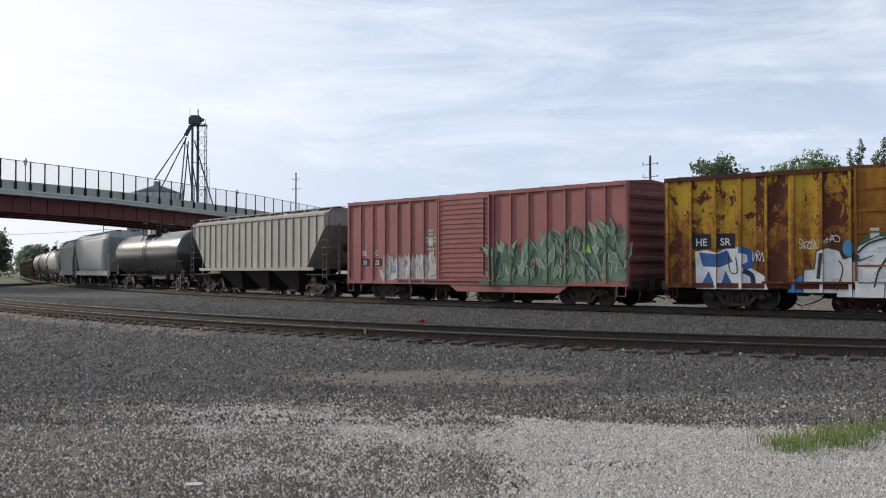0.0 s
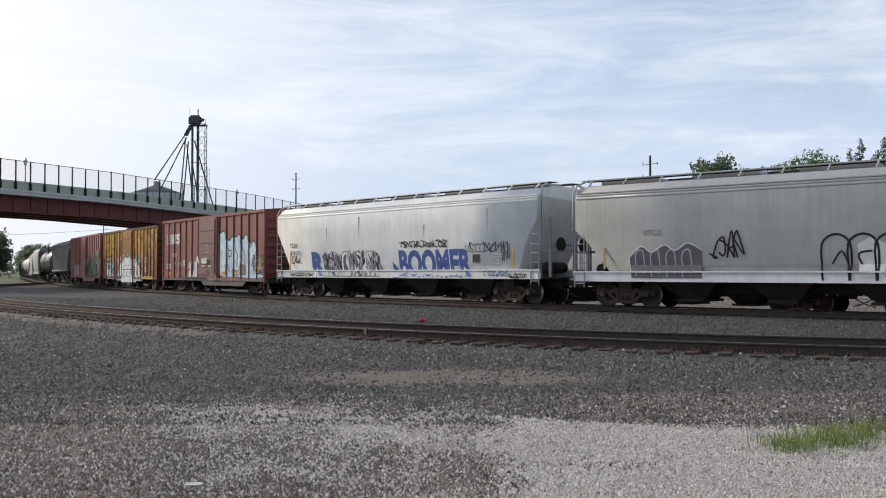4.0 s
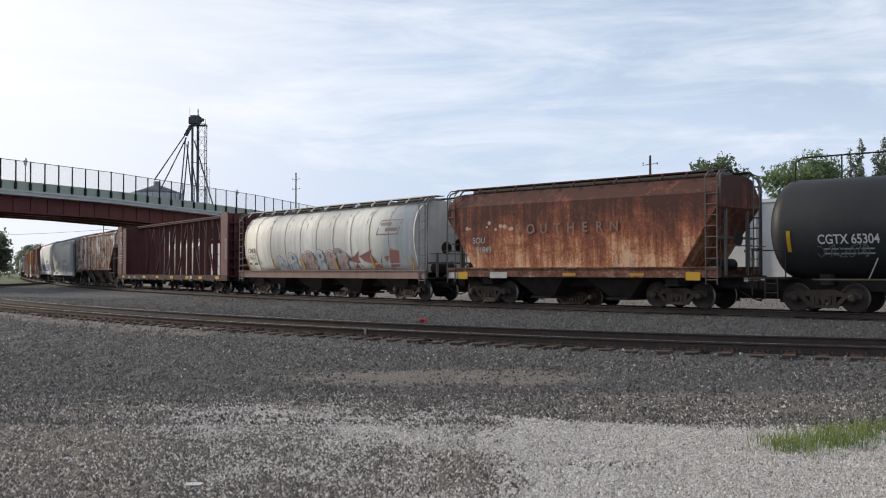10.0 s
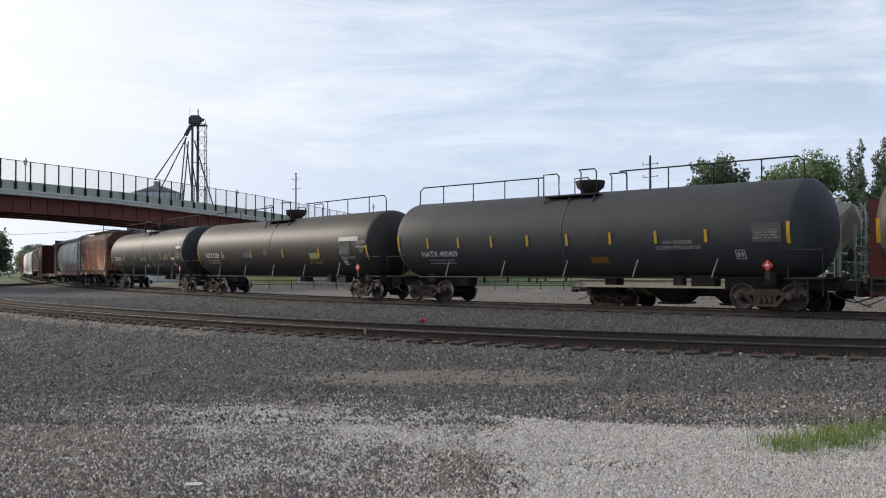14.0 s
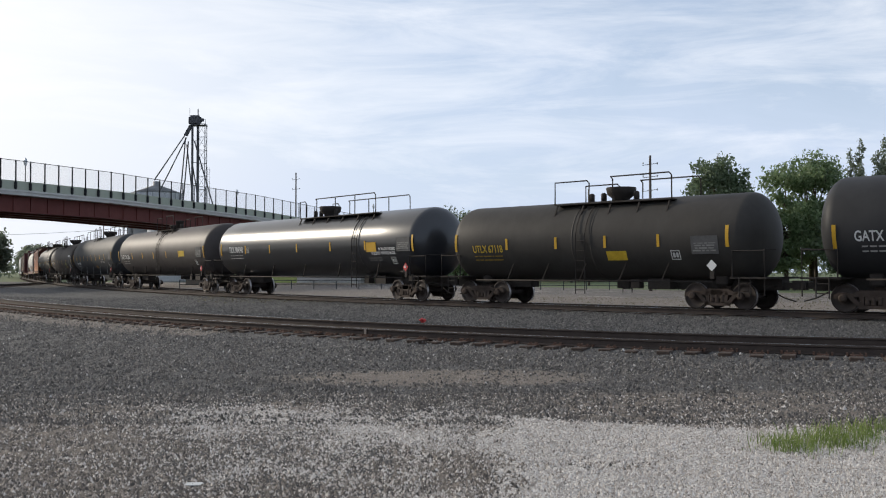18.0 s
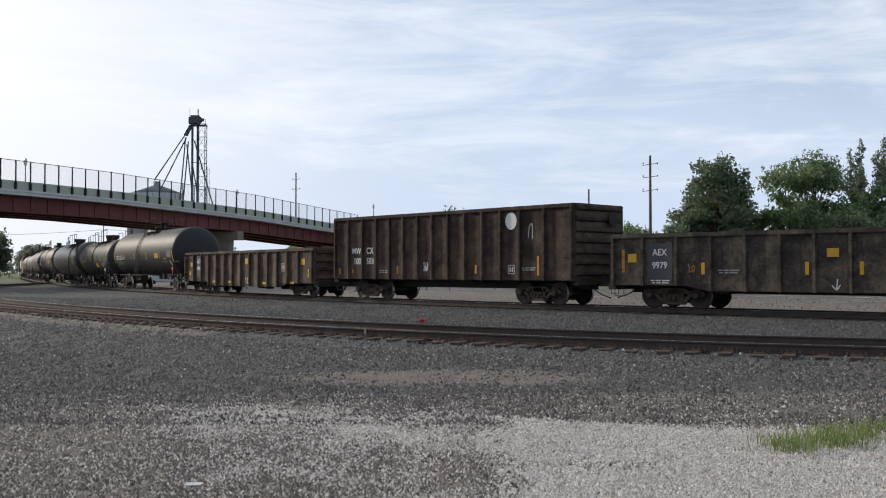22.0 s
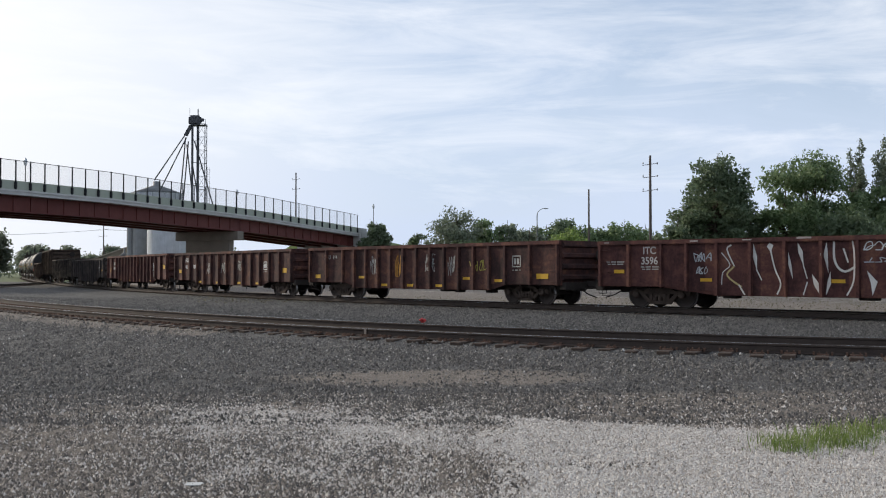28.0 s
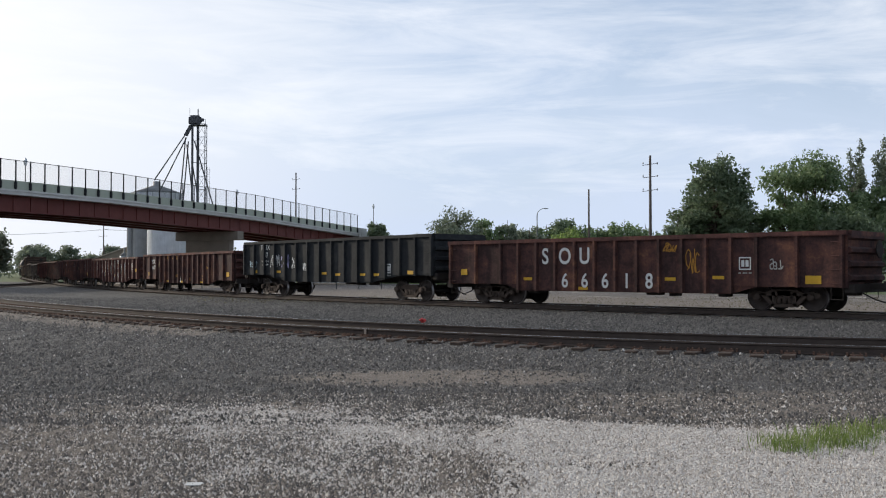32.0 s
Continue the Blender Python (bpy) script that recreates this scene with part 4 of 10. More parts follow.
def upright_tree(x, y, height, half, mat, label, seed, limbs=9, n=4000):
    """A trunk that divides into upright limbs, each clothed in narrow tufts of leaves."""
    rng = np.random.RandomState(seed)
    root = tagged(new("tree"), label, "tree")
    root.location = (x, y, lay(x, y) - 0.1)
    bm = bmesh.new()
    fork = height * 0.3
    tube(bm, [(0, 0, 0), (0.05, 0, fork)], [0.32, 0.24], 8)
    blobs = []
    for k in range(limbs):
        a = 2.4 * k
        out = half * (0.3 + 0.7 * (k / max(1, limbs - 1)))
        top = height * (1.0 - 0.20 * (k / max(1, limbs - 1)) + rng.uniform(-0.04, 0.04))
        tip = (math.cos(a) * out, math.sin(a) * out, top)
        mid = (math.cos(a) * out * 0.7, math.sin(a) * out * 0.7, fork + (top - fork) * 0.45)
        tube(bm, [(0.05, 0, fork * 0.9), mid, tip], [0.14, 0.09, 0.02], 5)
        for f in np.linspace(0.25, 0.97, 7):
            w = 0.95 * (1.4 - f)
            c = [mid[i] + (tip[i] - mid[i]) * f for i in range(3)]
            blobs.append((c[0] + rng.normal(0, 0.12), c[1] + rng.normal(0, 0.12), c[2], w, w, 0.75))
    part("trunk", bm, BARK, root)
    link_mesh("crown", leaves(rng, blobs, n, 0.20, mat), root)
    return root


def all_trees():
    T = "broad leafy tree with dark green crown"
    W = "wide green tree with an open crown"
    tree(31.8, 115, 17.5, 4.6, LEAF_DARK, "tall dense tree with a dark green upright crown", 1, 17000, 0.23, 0.10, clumps=115)
    tree(27.6, 113, 9.4, 3.4, LEAF_DARK, "small round green tree beside a taller one", 2, 6000, 0.23, 0.04)
    tree(36.9, 118, 11.2, 2.5, LEAF_DARK, "small dark green tree beside a taller one", 3, 4500, 0.23, 0.05)
    tree(40.9, 117, 13.6, 3.6, LEAF_MID, W, 4, 9000, 0.22, 0.04, clumps=80)
    tree(45.4, 121, 16.5, 5.2, LEAF_MID, "tall green tree with a flat open crown on bare limbs", 5, 7500, 0.22, 0.68, clumps=46)
    tree(45.3, 119, 12.2, 4.6, LEAF_MID, W, 35, 9000, 0.24, 0.04, clumps=70)
    tree(50.2, 118, 14.0, 4.6, LEAF_MID, W, 8, 9500, 0.24, 0.03, clumps=70)
    upright_tree(52.3, 124, 18.2, 1.5, LEAF_GREY_HAZE, "tall pointed tree with upright green limbs", 6, 4, 2400)
    upright_tree(56.4, 123, 19.8, 2.4, LEAF_GREY_HAZE, "tall pointed tree with upright green limbs", 7, 6, 4200)
    tree(54.6, 116, 15.0, 4.8, LEAF_MID, W, 9, 9000, 0.25, 0.03)
    tree(60.5, 117, 16.0, 5.6, LEAF_MID, W, 10, 8000, 0.26, 0.03)
    tree(47.0, 112, 9.6, 5.0, LEAF_DARK, "low broad green tree under taller ones", 29, 6000, 0.25, 0.03)
    tree(-11.6, 172, 12.2, 3.2, LEAF_DARK, "round dark green tree beside the bridge end", 11, 6000, 0.28, 0.03)
    tree(2.4, 180, 15.0, 5.6, LEAF_GREY_HAZE, "grey-green tree with an open crown", 12, 6500, 0.24, 0.14, clumps=84)
    tree(3.6, 176, 9.4, 5.2, LEAF_MID, "low dense green tree under an open one", 36, 5000, 0.25, 0.03)
    tree(-4.4, 190, 10.6, 3.2, LEAF_DARK, T, 13, 4500, 0.27, 0.03)
    tree(7.8, 186, 13.0, 4.4, LEAF_MID, T, 14, 6000, 0.30, 0.05)
    tree(12.4, 188, 13.4, 3.6, LEAF_GREY_HAZE, "grey-green tree with an open crown", 31, 4500, 0.30, 0.05)
    tree(17.2, 196, 12.2, 4.6, LEAF_GREY_HAZE, "grey-green tree with an open crown", 15, 5000, 0.30, 0.05)
    tree(21.4, 205, 13.4, 4.8, LEAF_MID, T, 32, 4500, 0.33, 0.05)
    tree(26.0, 208, 15.0, 5.8, LEAF_DARK, T, 16, 6500, 0.33, 0.05)
    tree(24.6, 188, 11.0, 6.0, LEAF_BRIGHT, "bright green bushy tree", 17, 6500, 0.30, 0.02)
    tree(32.4, 206, 13.0, 5.4, LEAF_MID, T, 18, 5000, 0.34, 0.03)
    tree(38.4, 207, 14.4, 5.6, LEAF_MID, T, 19, 5500, 0.34, 0.03)
    tree(43.6, 210, 13.8, 5.0, LEAF_MID, T, 20, 5000, 0.34, 0.03)
    tree(-59.8, 128, 8.0, 3.4, LEAF_GREY_HAZE, "dark round tree at the yard's edge", 21, 5500, 0.24, 0.03)
    tree(-64.0, 134, 9.4, 3.6, LEAF_GREY_HAZE, "dark round tree at the yard's edge", 22, 4500, 0.26, 0.03)
    D = "distant round tree beyond the bridge"
    tree(-137, 330, 13.0, 5.8, LEAF_GREY_HAZE, D, 23, 3000, 0.5, 0.03)
    tree(-143, 345, 12.4, 6.6, LEAF_GREY_HAZE, D, 24, 3000, 0.5, 0.03)
    tree(-131, 345, 12.4, 5.4, LEAF_GREY_HAZE, D, 25, 2600, 0.5, 0.03)
    tree(-124, 350, 9.5, 5.0, LEAF_GREY_HAZE, D, 33, 2400, 0.5, 0.03)
    tree(-111, 330, 13.0, 4.6, LEAF_GREY_HAZE, D, 26, 2600, 0.5, 0.03)
    tree(-152, 330, 9.0, 5.6, LEAF_GREY_HAZE, D, 34, 2600, 0.5, 0.03)
    # far woods along the skyline
    rng = np.random.RandomState(40)
    blobs = []
    for a in np.radians(np.arange(60, 128, 0.5)):
        r = rng.uniform(330, 420)
        h = rng.uniform(3.5, 6.0)
        blobs.append((math.cos(a) * r, math.sin(a) * r, h * 0.75, rng.uniform(3, 5), rng.uniform(3, 5), h))
    me = leaves(rng, blobs, 16000, 0.75, LEAF_GREY_HAZE)
    tagged(new("far_woods", me), "low dark line of distant trees", "trees", kind="stuff")


all_trees()


def grass_tufts():
    """Blades of weeds, joined."""
    rng = np.random.RandomState(8)

    def blades(name, label, n, place, hmin, hmax, mat, bend=0.4, width=0.006):
        x, y = place(n)
        z = ground_heights(x, y)
        a = rng.uniform(0, 6.283, n)
        h = rng.uniform(hmin, hmax, n)
        dx, dy = np.cos(a), np.sin(a)
        w = width * (0.6 + rng.uniform(0, 0.9, n))
        tx, ty = x + dx * h * bend * rng.uniform(0.1, 1, n), y + dy * h * bend * rng.uniform(0.1, 1, n)
        v = np.stack([np.stack([x - dy * w, y + dx * w, z], 1), np.stack([x + dy * w, y - dx * w, z], 1), np.stack([(x + tx) / 2 + dy * w * 0.7, (y + ty) / 2 - dx * w * 0.7, z + h * 0.6], 1), np.stack([tx, ty, z + h], 1), np.stack([(x + tx) / 2 - dy * w * 0.7, (y + ty) / 2 + dx * w * 0.7, z + h * 0.6], 1)], 1)
        me = bpy.data.meshes.new(name)
        me.vertices.add(n * 5)
        me.vertices.foreach_set("co", v.reshape(-1).astype(np.float32))
        me.loops.add(n * 5)
        me.loops.foreach_set("vertex_index", np.arange(n * 5, dtype=np.int32))
        me.polygons.add(n)
        me.polygons.foreach_set("loop_start", np.arange(0, n * 5, 5, dtype=np.int32))
        me.update(calc_edges=True)
        me.materials.append(mat)
        tagged(new(name, me), label, "grass", kind="stuff")

    def patch(n):
        c = rng.randint(0, 9, n)
        cx = np.array([3.2, 3.55, 3.95, 4.4, 4.9, 3.6, 3.15, 3.75, 4.1])[c]
        cy = np.array([9.15, 9.5, 9.8, 10.05, 10.3, 9.15, 8.9, 9.2, 9.5])[c]
        return cx + rng.normal(0, 0.15, n), cy + rng.normal(0, 0.14, n)

    def lot(n):
        y = rng.uniform(48, 78, n)
        x = rng.uniform(-0.25, 0.47, n) * y
        return x, y

    fresh = leaf_material("grass_fresh", (0.12, 0.18, 0.045), (0.20, 0.275, 0.075), (0.31, 0.36, 0.13))
    dry = leaf_material("grass_dry", (0.09, 0.085, 0.05), (0.16, 0.145, 0.095), (0.23, 0.205, 0.145))
    blades("weeds", "fresh yellow-green weeds in the pale gravel", 1500, patch, 0.03, 0.16, fresh, 0.6, 0.003)
    blades("dry_weeds", "dry low weeds over the far lot", 5000, lot, 0.02, 0.09, dry, 1.6, 0.03)


grass_tufts()


def litter():
    ob = box_part("scrap", (0.12, 0.09, 0.006), (-1.88, 7.45, lay(-1.88, 7.45) + 0.02), plain("paper_white", (0.6, 0.6, 0.58), 0.7), None)
    tagged(ob, "crumpled white paper scrap on the gravel", "litter")
    bm = bmesh.new()
    for k in range(7):
        a = k * 0.9
        tube(bm, [(0, 0, 0), (math.cos(a) * 0.10, math.sin(a) * 0.1, 0.08 + 0.02 * (k % 3))], 0.035, 5)
    ob = tagged(new("plastic_scrap", mesh_of(bm, "plastic_scrap", plain("red_plastic", (0.45, 0.05, 0.05), 0.5))), "crumpled red plastic scrap on the ballast", "litter")
    ob.location = (-0.62, 30.0, lay(-0.62, 30.0) + 0.01)
    bm = bmesh.new()
    box(bm, -0.028, 0.028, -0.012, 0.012, 0, 0.13)
    box(bm, -0.06, 0.06, -0.025, 0.02, -0.03, 0.0)
    x, y, h = on_track(NEAR, 7.2, 0.81)
    ob = tagged(new("rail_clip", mesh_of(bm, "rail_clip", plain("clip_steel", (0.24, 0.20, 0.17), 0.8))), "small pale steel clip against the side of the rail", "rail clip")
    ob.location = (x, y, NEAR_Z - 0.15)
    ob.rotation_euler[2] = h


litter()

# ---- rolling stock ----
UNDER = plain("underframe_grime", (0.038, 0.032, 0.028), 0.85, 0.1, 0.4, 2.0)
WHEEL = plain("wheel_steel", (0.050, 0.040, 0.035), 0.7, 0.2, 0.3, 3.0)
TREAD = plain("wheel_tread", (0.33, 0.31, 0.30), 0.35, 0.8, 0.2)
FRAME_RUST = plain("side_frame_rust", (0.068, 0.051, 0.041), 0.85, 0.2, 0.4, 3.0)
YELLOW = plain("reflector_yellow", (0.52, 0.30, 0.025), 0.5, 0, 0.12)
WHITE = plain("lettering_white", (0.62, 0.62, 0.60), 0.6, 0, 0.12)
DIM_WHITE = plain("lettering_faded", (0.34, 0.33, 0.31), 0.7, 0, 0.2)
GREYTXT = plain("lettering_dark", (0.07, 0.07, 0.075), 0.7)
YELTXT = plain("lettering_yellow", (0.50, 0.34, 0.03), 0.6)
REDSIGN = plain("placard_red", (0.50, 0.04, 0.04), 0.5)


def make_wheelset():
    bm = bmesh.new()
    for s in (-1, 1):
        lathe(bm, [(0.12, s * 0.66), (0.13, s * 0.70), (0.36, s * 0.715), (0.38, s * 0.69), (0.475, s * 0.68), (0.455, s * 0.70), (0.445, s * 0.80), (0.40, s * 0.805), (0.37, s * 0.76), (0.17, s * 0.775), (0.15, s * 0.82), (0.05, s * 0.82)], axis="y", sides=24, mat=0)
    lathe(bm, [(0.085, -1.06), (0.085, 1.06)], axis="y", sides=10, mat=0)
    for f in bm.faces:
        c = f.calc_center_median()
        r = math.hypot(c.x, c.z)
        if abs(c.y) > 0.695 and r > 0.435:
            f.material_index = 1
    return mesh_of(bm, "wheelset", [WHEEL, TREAD])


def make_truck():
    """Two cast side frames with their window openings, springs and a bolster between."""
    bm = bmesh.new()
    for s in (-1, 1):
        y0, y1 = s * 0.94 - 0.06, s * 0.94 + 0.06
        arch = [(-1.18, 0.56), (-0.95, 0.64), (-0.62, 0.60), (-0.42, 0.70), (0.42, 0.70), (0.62, 0.60), (0.95, 0.64), (1.18, 0.56), (1.18, 0.44), (0.92, 0.42), (0.80, 0.52), (0.62, 0.50), (-0.62, 0.50), (-0.80, 0.52), (-0.92, 0.42), (-1.18, 0.44)]
        prism(bm, arch, y0, y1, "y")
        for q in (-1, 1):
            prism(bm, [(q * 0.84, 0.56), (q * 0.66, 0.58), (q * 0.30, 0.20), (q * 0.42, 0.16)], y0, y1, "y")
            prism(bm, [(q * 0.42, 0.62), (q * 0.30, 0.62), (q * 0.26, 0.22), (q * 0.38, 0.22)], y0, y1, "y")
        box(bm, -0.44, 0.44, y0, y1, 0.14, 0.24)
        for k in (-0.19, 0.0, 0.19):
            lathe(bm, [(0.075, 0.24), (0.085, 0.30), (0.075, 0.36), (0.085, 0.42), (0.075, 0.50)], sides=8, centre=(k, s * 0.94, 0))
        for q in (-0.89, 0.89):
            lathe(bm, [(0.03, s * 1.0), (0.125, s * 1.0), (0.125, s * 1.09), (0.07, s * 1.12)], axis="y", sides=12, centre=(q, 0, 0.457))
    box(bm, -0.22, 0.22, -1.0, 1.0, 0.40, 0.66)
    box(bm, -0.16, 0.16, -0.35, 0.35, 0.66, 0.80)
    bmesh.ops.recalc_face_normals(bm, faces=bm.faces[:])
    return mesh_of(bm, "truck", FRAME_RUST)


WHEELSET_ME, TRUCK_ME = make_wheelset(), make_truck()


def make_coupler():
    bm = bmesh.new()
    box(bm, -0.2, 0.55, -0.09, 0.09, 0.72, 0.92)
    box(bm, 0.5, 0.78, -0.16, 0.16, 0.68, 0.98)
    box(bm, 0.45, 0.60, 0.10, 0.24, 0.70, 0.95)
    tube(bm, [(-0.1, -0.3, 0.62), (0.3, -0.32, 0.42), (0.7, -0.3, 0.30)], 0.024, 6)
    tube(bm, [(0.02, -1.2, 0.80), (0.02, 0.2, 0.80)], 0.02, 5)
    return mesh_of(bm, "coupler", UNDER)


COUPLER_ME = make_coupler()


def start_car(name, label, category, group=""):
    return tagged(new(name), label, category, group)


def running_gear(car, half, reach):
    """Trucks half metres either side of the middle, couplers at the ends."""
    for s in (1, -1):
        t = link_mesh("truck", TRUCK_ME, car)
        t.location = (s * half, 0, 0)
        for a in (-0.89, 0.89):
            w = link_mesh("wheelset", WHEELSET_ME, t)
            w.location = (a, 0, 0.457)
        c = link_mesh("coupler", COUPLER_ME, car)
        c.location = (s * reach, 0, 0)
        c.rotation_euler[2] = 0 if s > 0 else math.pi
    car["truck_half"] = half


def ladder(bm, x, y, z0, z1, w=0.42, axis="x", r=0.016, step=0.36):
    """Two stiles and rungs; axis tells which way the rungs run."""
    d = (w / 2, 0) if axis == "x" else (0, w / 2)
    for s in (-1, 1):
        tube(bm, [(x + s * d[0], y + s * d[1], z0), (x + s * d[0], y + s * d[1], z1)], r * 1.3, 5)
    z = z0 + 0.15
    while z < z1:
        tube(bm, [(x - d[0], y - d[1], z), (x + d[0], y + d[1], z)], r, 5)
        z += step


TEXTS = {}


def lettering(parent, text, x, z, y, size, mat, name="lettering", squeeze=1.0, lean=0.0):
    """Built-in-font letters on the near side: x is the middle, z the foot."""
    key = (text, round(size, 3), mat.name)
    if key not in TEXTS:
        cu = bpy.data.curves.new("lettering", "FONT")
        cu.body, cu.size, cu.align_x, cu.extrude, cu.offset = text, size, "CENTER", 0.001, 0.017 * size
        ob = bpy.data.objects.new("lettering", cu)
        scene.collection.objects.link(ob)
        bpy.context.view_layer.update()
        me = bpy.data.meshes.new_from_object(ob.evaluated_get(bpy.context.evaluated_depsgraph_get()))
        bpy.data.objects.remove(ob)
        me.materials.clear()
        me.materials.append(mat)
        TEXTS[key] = me
    ob = link_mesh(name, TEXTS[key], parent)
    ob.matrix_basis = Matrix(((-squeeze, 0, 0, x), (0, math.sin(lean), math.cos(lean), y), (0, math.cos(lean), -math.sin(lean), z), (0, 0, 0, 1)))
    return ob


def bars(parent, x, z, y, widths, mat, h=0.07, gap=0.12, lean=0.0, name="small_print"):
    """Lines of unreadable small print, as bars, the first at height z; x is the middle of the block."""
    bm = bmesh.new()
    for k, row in enumerate(widths):
        u = -sum(row) / 2 - 0.05 * (len(row) - 1) / 2
        for w in row:
            v0 = -k * gap
            vs = [bm.verts.new(p) for p in ((u, v0, 0), (u + w, v0, 0), (u + w, v0 + h, 0), (u, v0 + h, 0))]
            bm.faces.new(vs)
            u += w + 0.05
    ob = part(name, bm, mat, parent)
    ob.matrix_basis = Matrix(((-1, 0, 0, x), (0, math.sin(lean), math.cos(lean), y), (0, math.cos(lean), -math.sin(lean), z), (0, 0, 0, 1)))
    return ob


def panel(parent, name, x, z, y, w, h, mat, lean=0.0, label=""):
    """A thin plate on the side."""
    bm = bmesh.new()
    box(bm, -w / 2, w / 2, -h / 2, h / 2, 0, 0.004)
    ob = part(name, bm, mat, parent, label)
    ob.matrix_basis = Matrix(((-1, 0, 0, x), (0, math.sin(lean), math.cos(lean), y), (0, math.cos(lean), -math.sin(lean), z), (0, 0, 0, 1)))
    return ob


def framed(parent, x, z, y, s, mat, lean=0.0):
    """A small stencilled frame with bars in it."""
    bm = bmesh.new()
    t = s * 0.1
    for a in ((-s / 2, s / 2, -s / 2, -s / 2 + t), (-s / 2, s / 2, s / 2 - t, s / 2), (-s / 2, -s / 2 + t, -s / 2, s / 2), (s / 2 - t, s / 2, -s / 2, s / 2), (-s * 0.3, -s * 0.05, -s * 0.25, s * 0.25), (s * 0.05, s * 0.3, -s * 0.25, s * 0.25)):
        bm.faces.new([bm.verts.new(p) for p in ((a[0], a[2], 0), (a[1], a[2], 0), (a[1], a[3], 0), (a[0], a[3], 0))])
    ob = part("stencil", bm, mat, parent)
    ob.matrix_basis = Matrix(((-1, 0, 0, x), (0, math.sin(lean), math.cos(lean), y), (0, math.cos(lean), -math.sin(lean), z), (0, 0, 0, 1)))
    return ob


# ---- spray paint: abstract shapes only ----
def ribbon(bm, pts, w, mat, lift):
    """A flat stroke through 2D points with mitred joins."""
    n = len(pts)
    row = []
    for i, (x, z) in enumerate(pts):
        x0, z0 = pts[max(i - 1, 0)]
        x1, z1 = pts[min(i + 1, n - 1)]
        d = math.hypot(x1 - x0, z1 - z0) or 1e-6
        px, pz = -(z1 - z0) / d * w / 2, (x1 - x0) / d * w / 2
        row.append((bm.verts.new((x + px, z + pz, lift)), bm.verts.new((x - px, z - pz, lift))))
    for a, b in zip(row, row[1:]):
        bm.faces.new((a[0], a[1], b[1], b[0])).material_index = mat


def blot(bm, cx, cz, pts, grow, mat, lift):
    """A filled outline about a centre, grown by so much."""
    ring = []
    for x, z in pts:
        d = math.hypot(x, z) or 1e-6
        ring.append(bm.verts.new((cx + x + x / d * grow, cz + z + z / d * grow, lift)))
    hub = bm.verts.new((cx, cz, lift))
    for i in range(len(ring)):
        bm.faces.new((hub, ring[i], ring[(i + 1) % len(ring)])).material_index = mat


STROKES = (
    ((0.0, 0.0), (0.06, 1.0), (0.62, 0.78), (0.12, 0.48), (0.72, 0.0)),
    ((0.75, 0.86), (0.28, 1.0), (0.0, 0.55), (0.25, 0.02), (0.8, 0.18)),
    ((0.0, 0.95), (0.14, 0.0), (0.42, 0.62), (0.66, 0.0), (0.86, 1.05)),
    ((0.02, 0.92), (0.76, 1.0), (0.08, 0.12), (0.86, 0.0)),
    ((0.78, 0.92), (0.2, 0.95), (0.1, 0.62), (0.74, 0.42), (0.62, 0.02), (0.0, 0.1)),
    ((0.1, 0.0), (0.0, 1.05), (0.7, 0.1), (0.78, 1.0)),
    ((0.72, 0.98), (0.12, 0.9), (0.1, 0.5), (0.6, 0.52), (0.1, 0.46), (0.06, 0.04), (0.78, -0.06)),
    ((0.0, 0.0), (0.42, 1.05), (0.8, 0.0), (0.62, 0.38), (0.2, 0.38)),
    ((0.4, 0.0), (0.36, 0.96), (-0.08, 0.86), (0.36, 0.96), (0.9, 1.02)),
    ((0.2, 0.9), (0.62, 0.8), (0.74, 0.35), (0.42, 0.02), (0.08, 0.3), (0.2, 0.9), (0.5, 1.1)),
)


def rounded(pts, steps=4):
    """The same stroke with its corners drawn as curves."""
    out = []
    n = len(pts)
    for i in range(n - 1):
        p0, p1, p2, p3 = pts[max(i - 1, 0)], pts[i], pts[i + 1], pts[min(i + 2, n - 1)]
        for k in range(steps):
            q = k / steps
            out.append(tuple(0.5 * (2 * p1[d] + (p2[d] - p0[d]) * q + (2 * p0[d] - 5 * p1[d] + 4 * p2[d] - p3[d]) * q * q + (3 * p1[d] - p0[d] - 3 * p2[d] + p3[d]) * q ** 3) for d in (0, 1)))
    return out + [pts[-1]]


def painted_stroke(bm, pts, w, mat, lift, corners):
    """A thick stroke with filled joints, so that it reads as one form."""
    ribbon(bm, pts, w, mat, lift)
    if corners:
        for x, z in pts:
            blot(bm, x, z, [(math.cos(a) * w * 0.5, math.sin(a) * w * 0.5) for a in [2 * math.pi * (j + 0.5) / corners for j in range(corners)]], 0.0, mat, lift)


POSTS = {}
SIDES = {}      # the outline of a hopper's side, height over the rail and reach from the middle


def wrap_posts(bm, car, x):
    """Lets the paint follow the side posts and door that stand proud of the sheet."""
    for lo, hi, out in POSTS.get(car.name, ()):
        a, b = x - hi, x - lo
        for u in (a, b):
            bmesh.ops.bisect_plane(bm, geom=bm.verts[:] + bm.edges[:] + bm.faces[:], plane_co=(u, 0, 0), plane_no=(1, 0, 0))
        fs = [f for f in bm.faces if a < f.calc_center_median().x < b]
        if fs:
            got = bmesh.ops.split(bm, geom=fs)["geom"]
            for v in {v for g in got if isinstance(g, bmesh.types.BMFace) for v in g.verts}:
                v.co.z += out


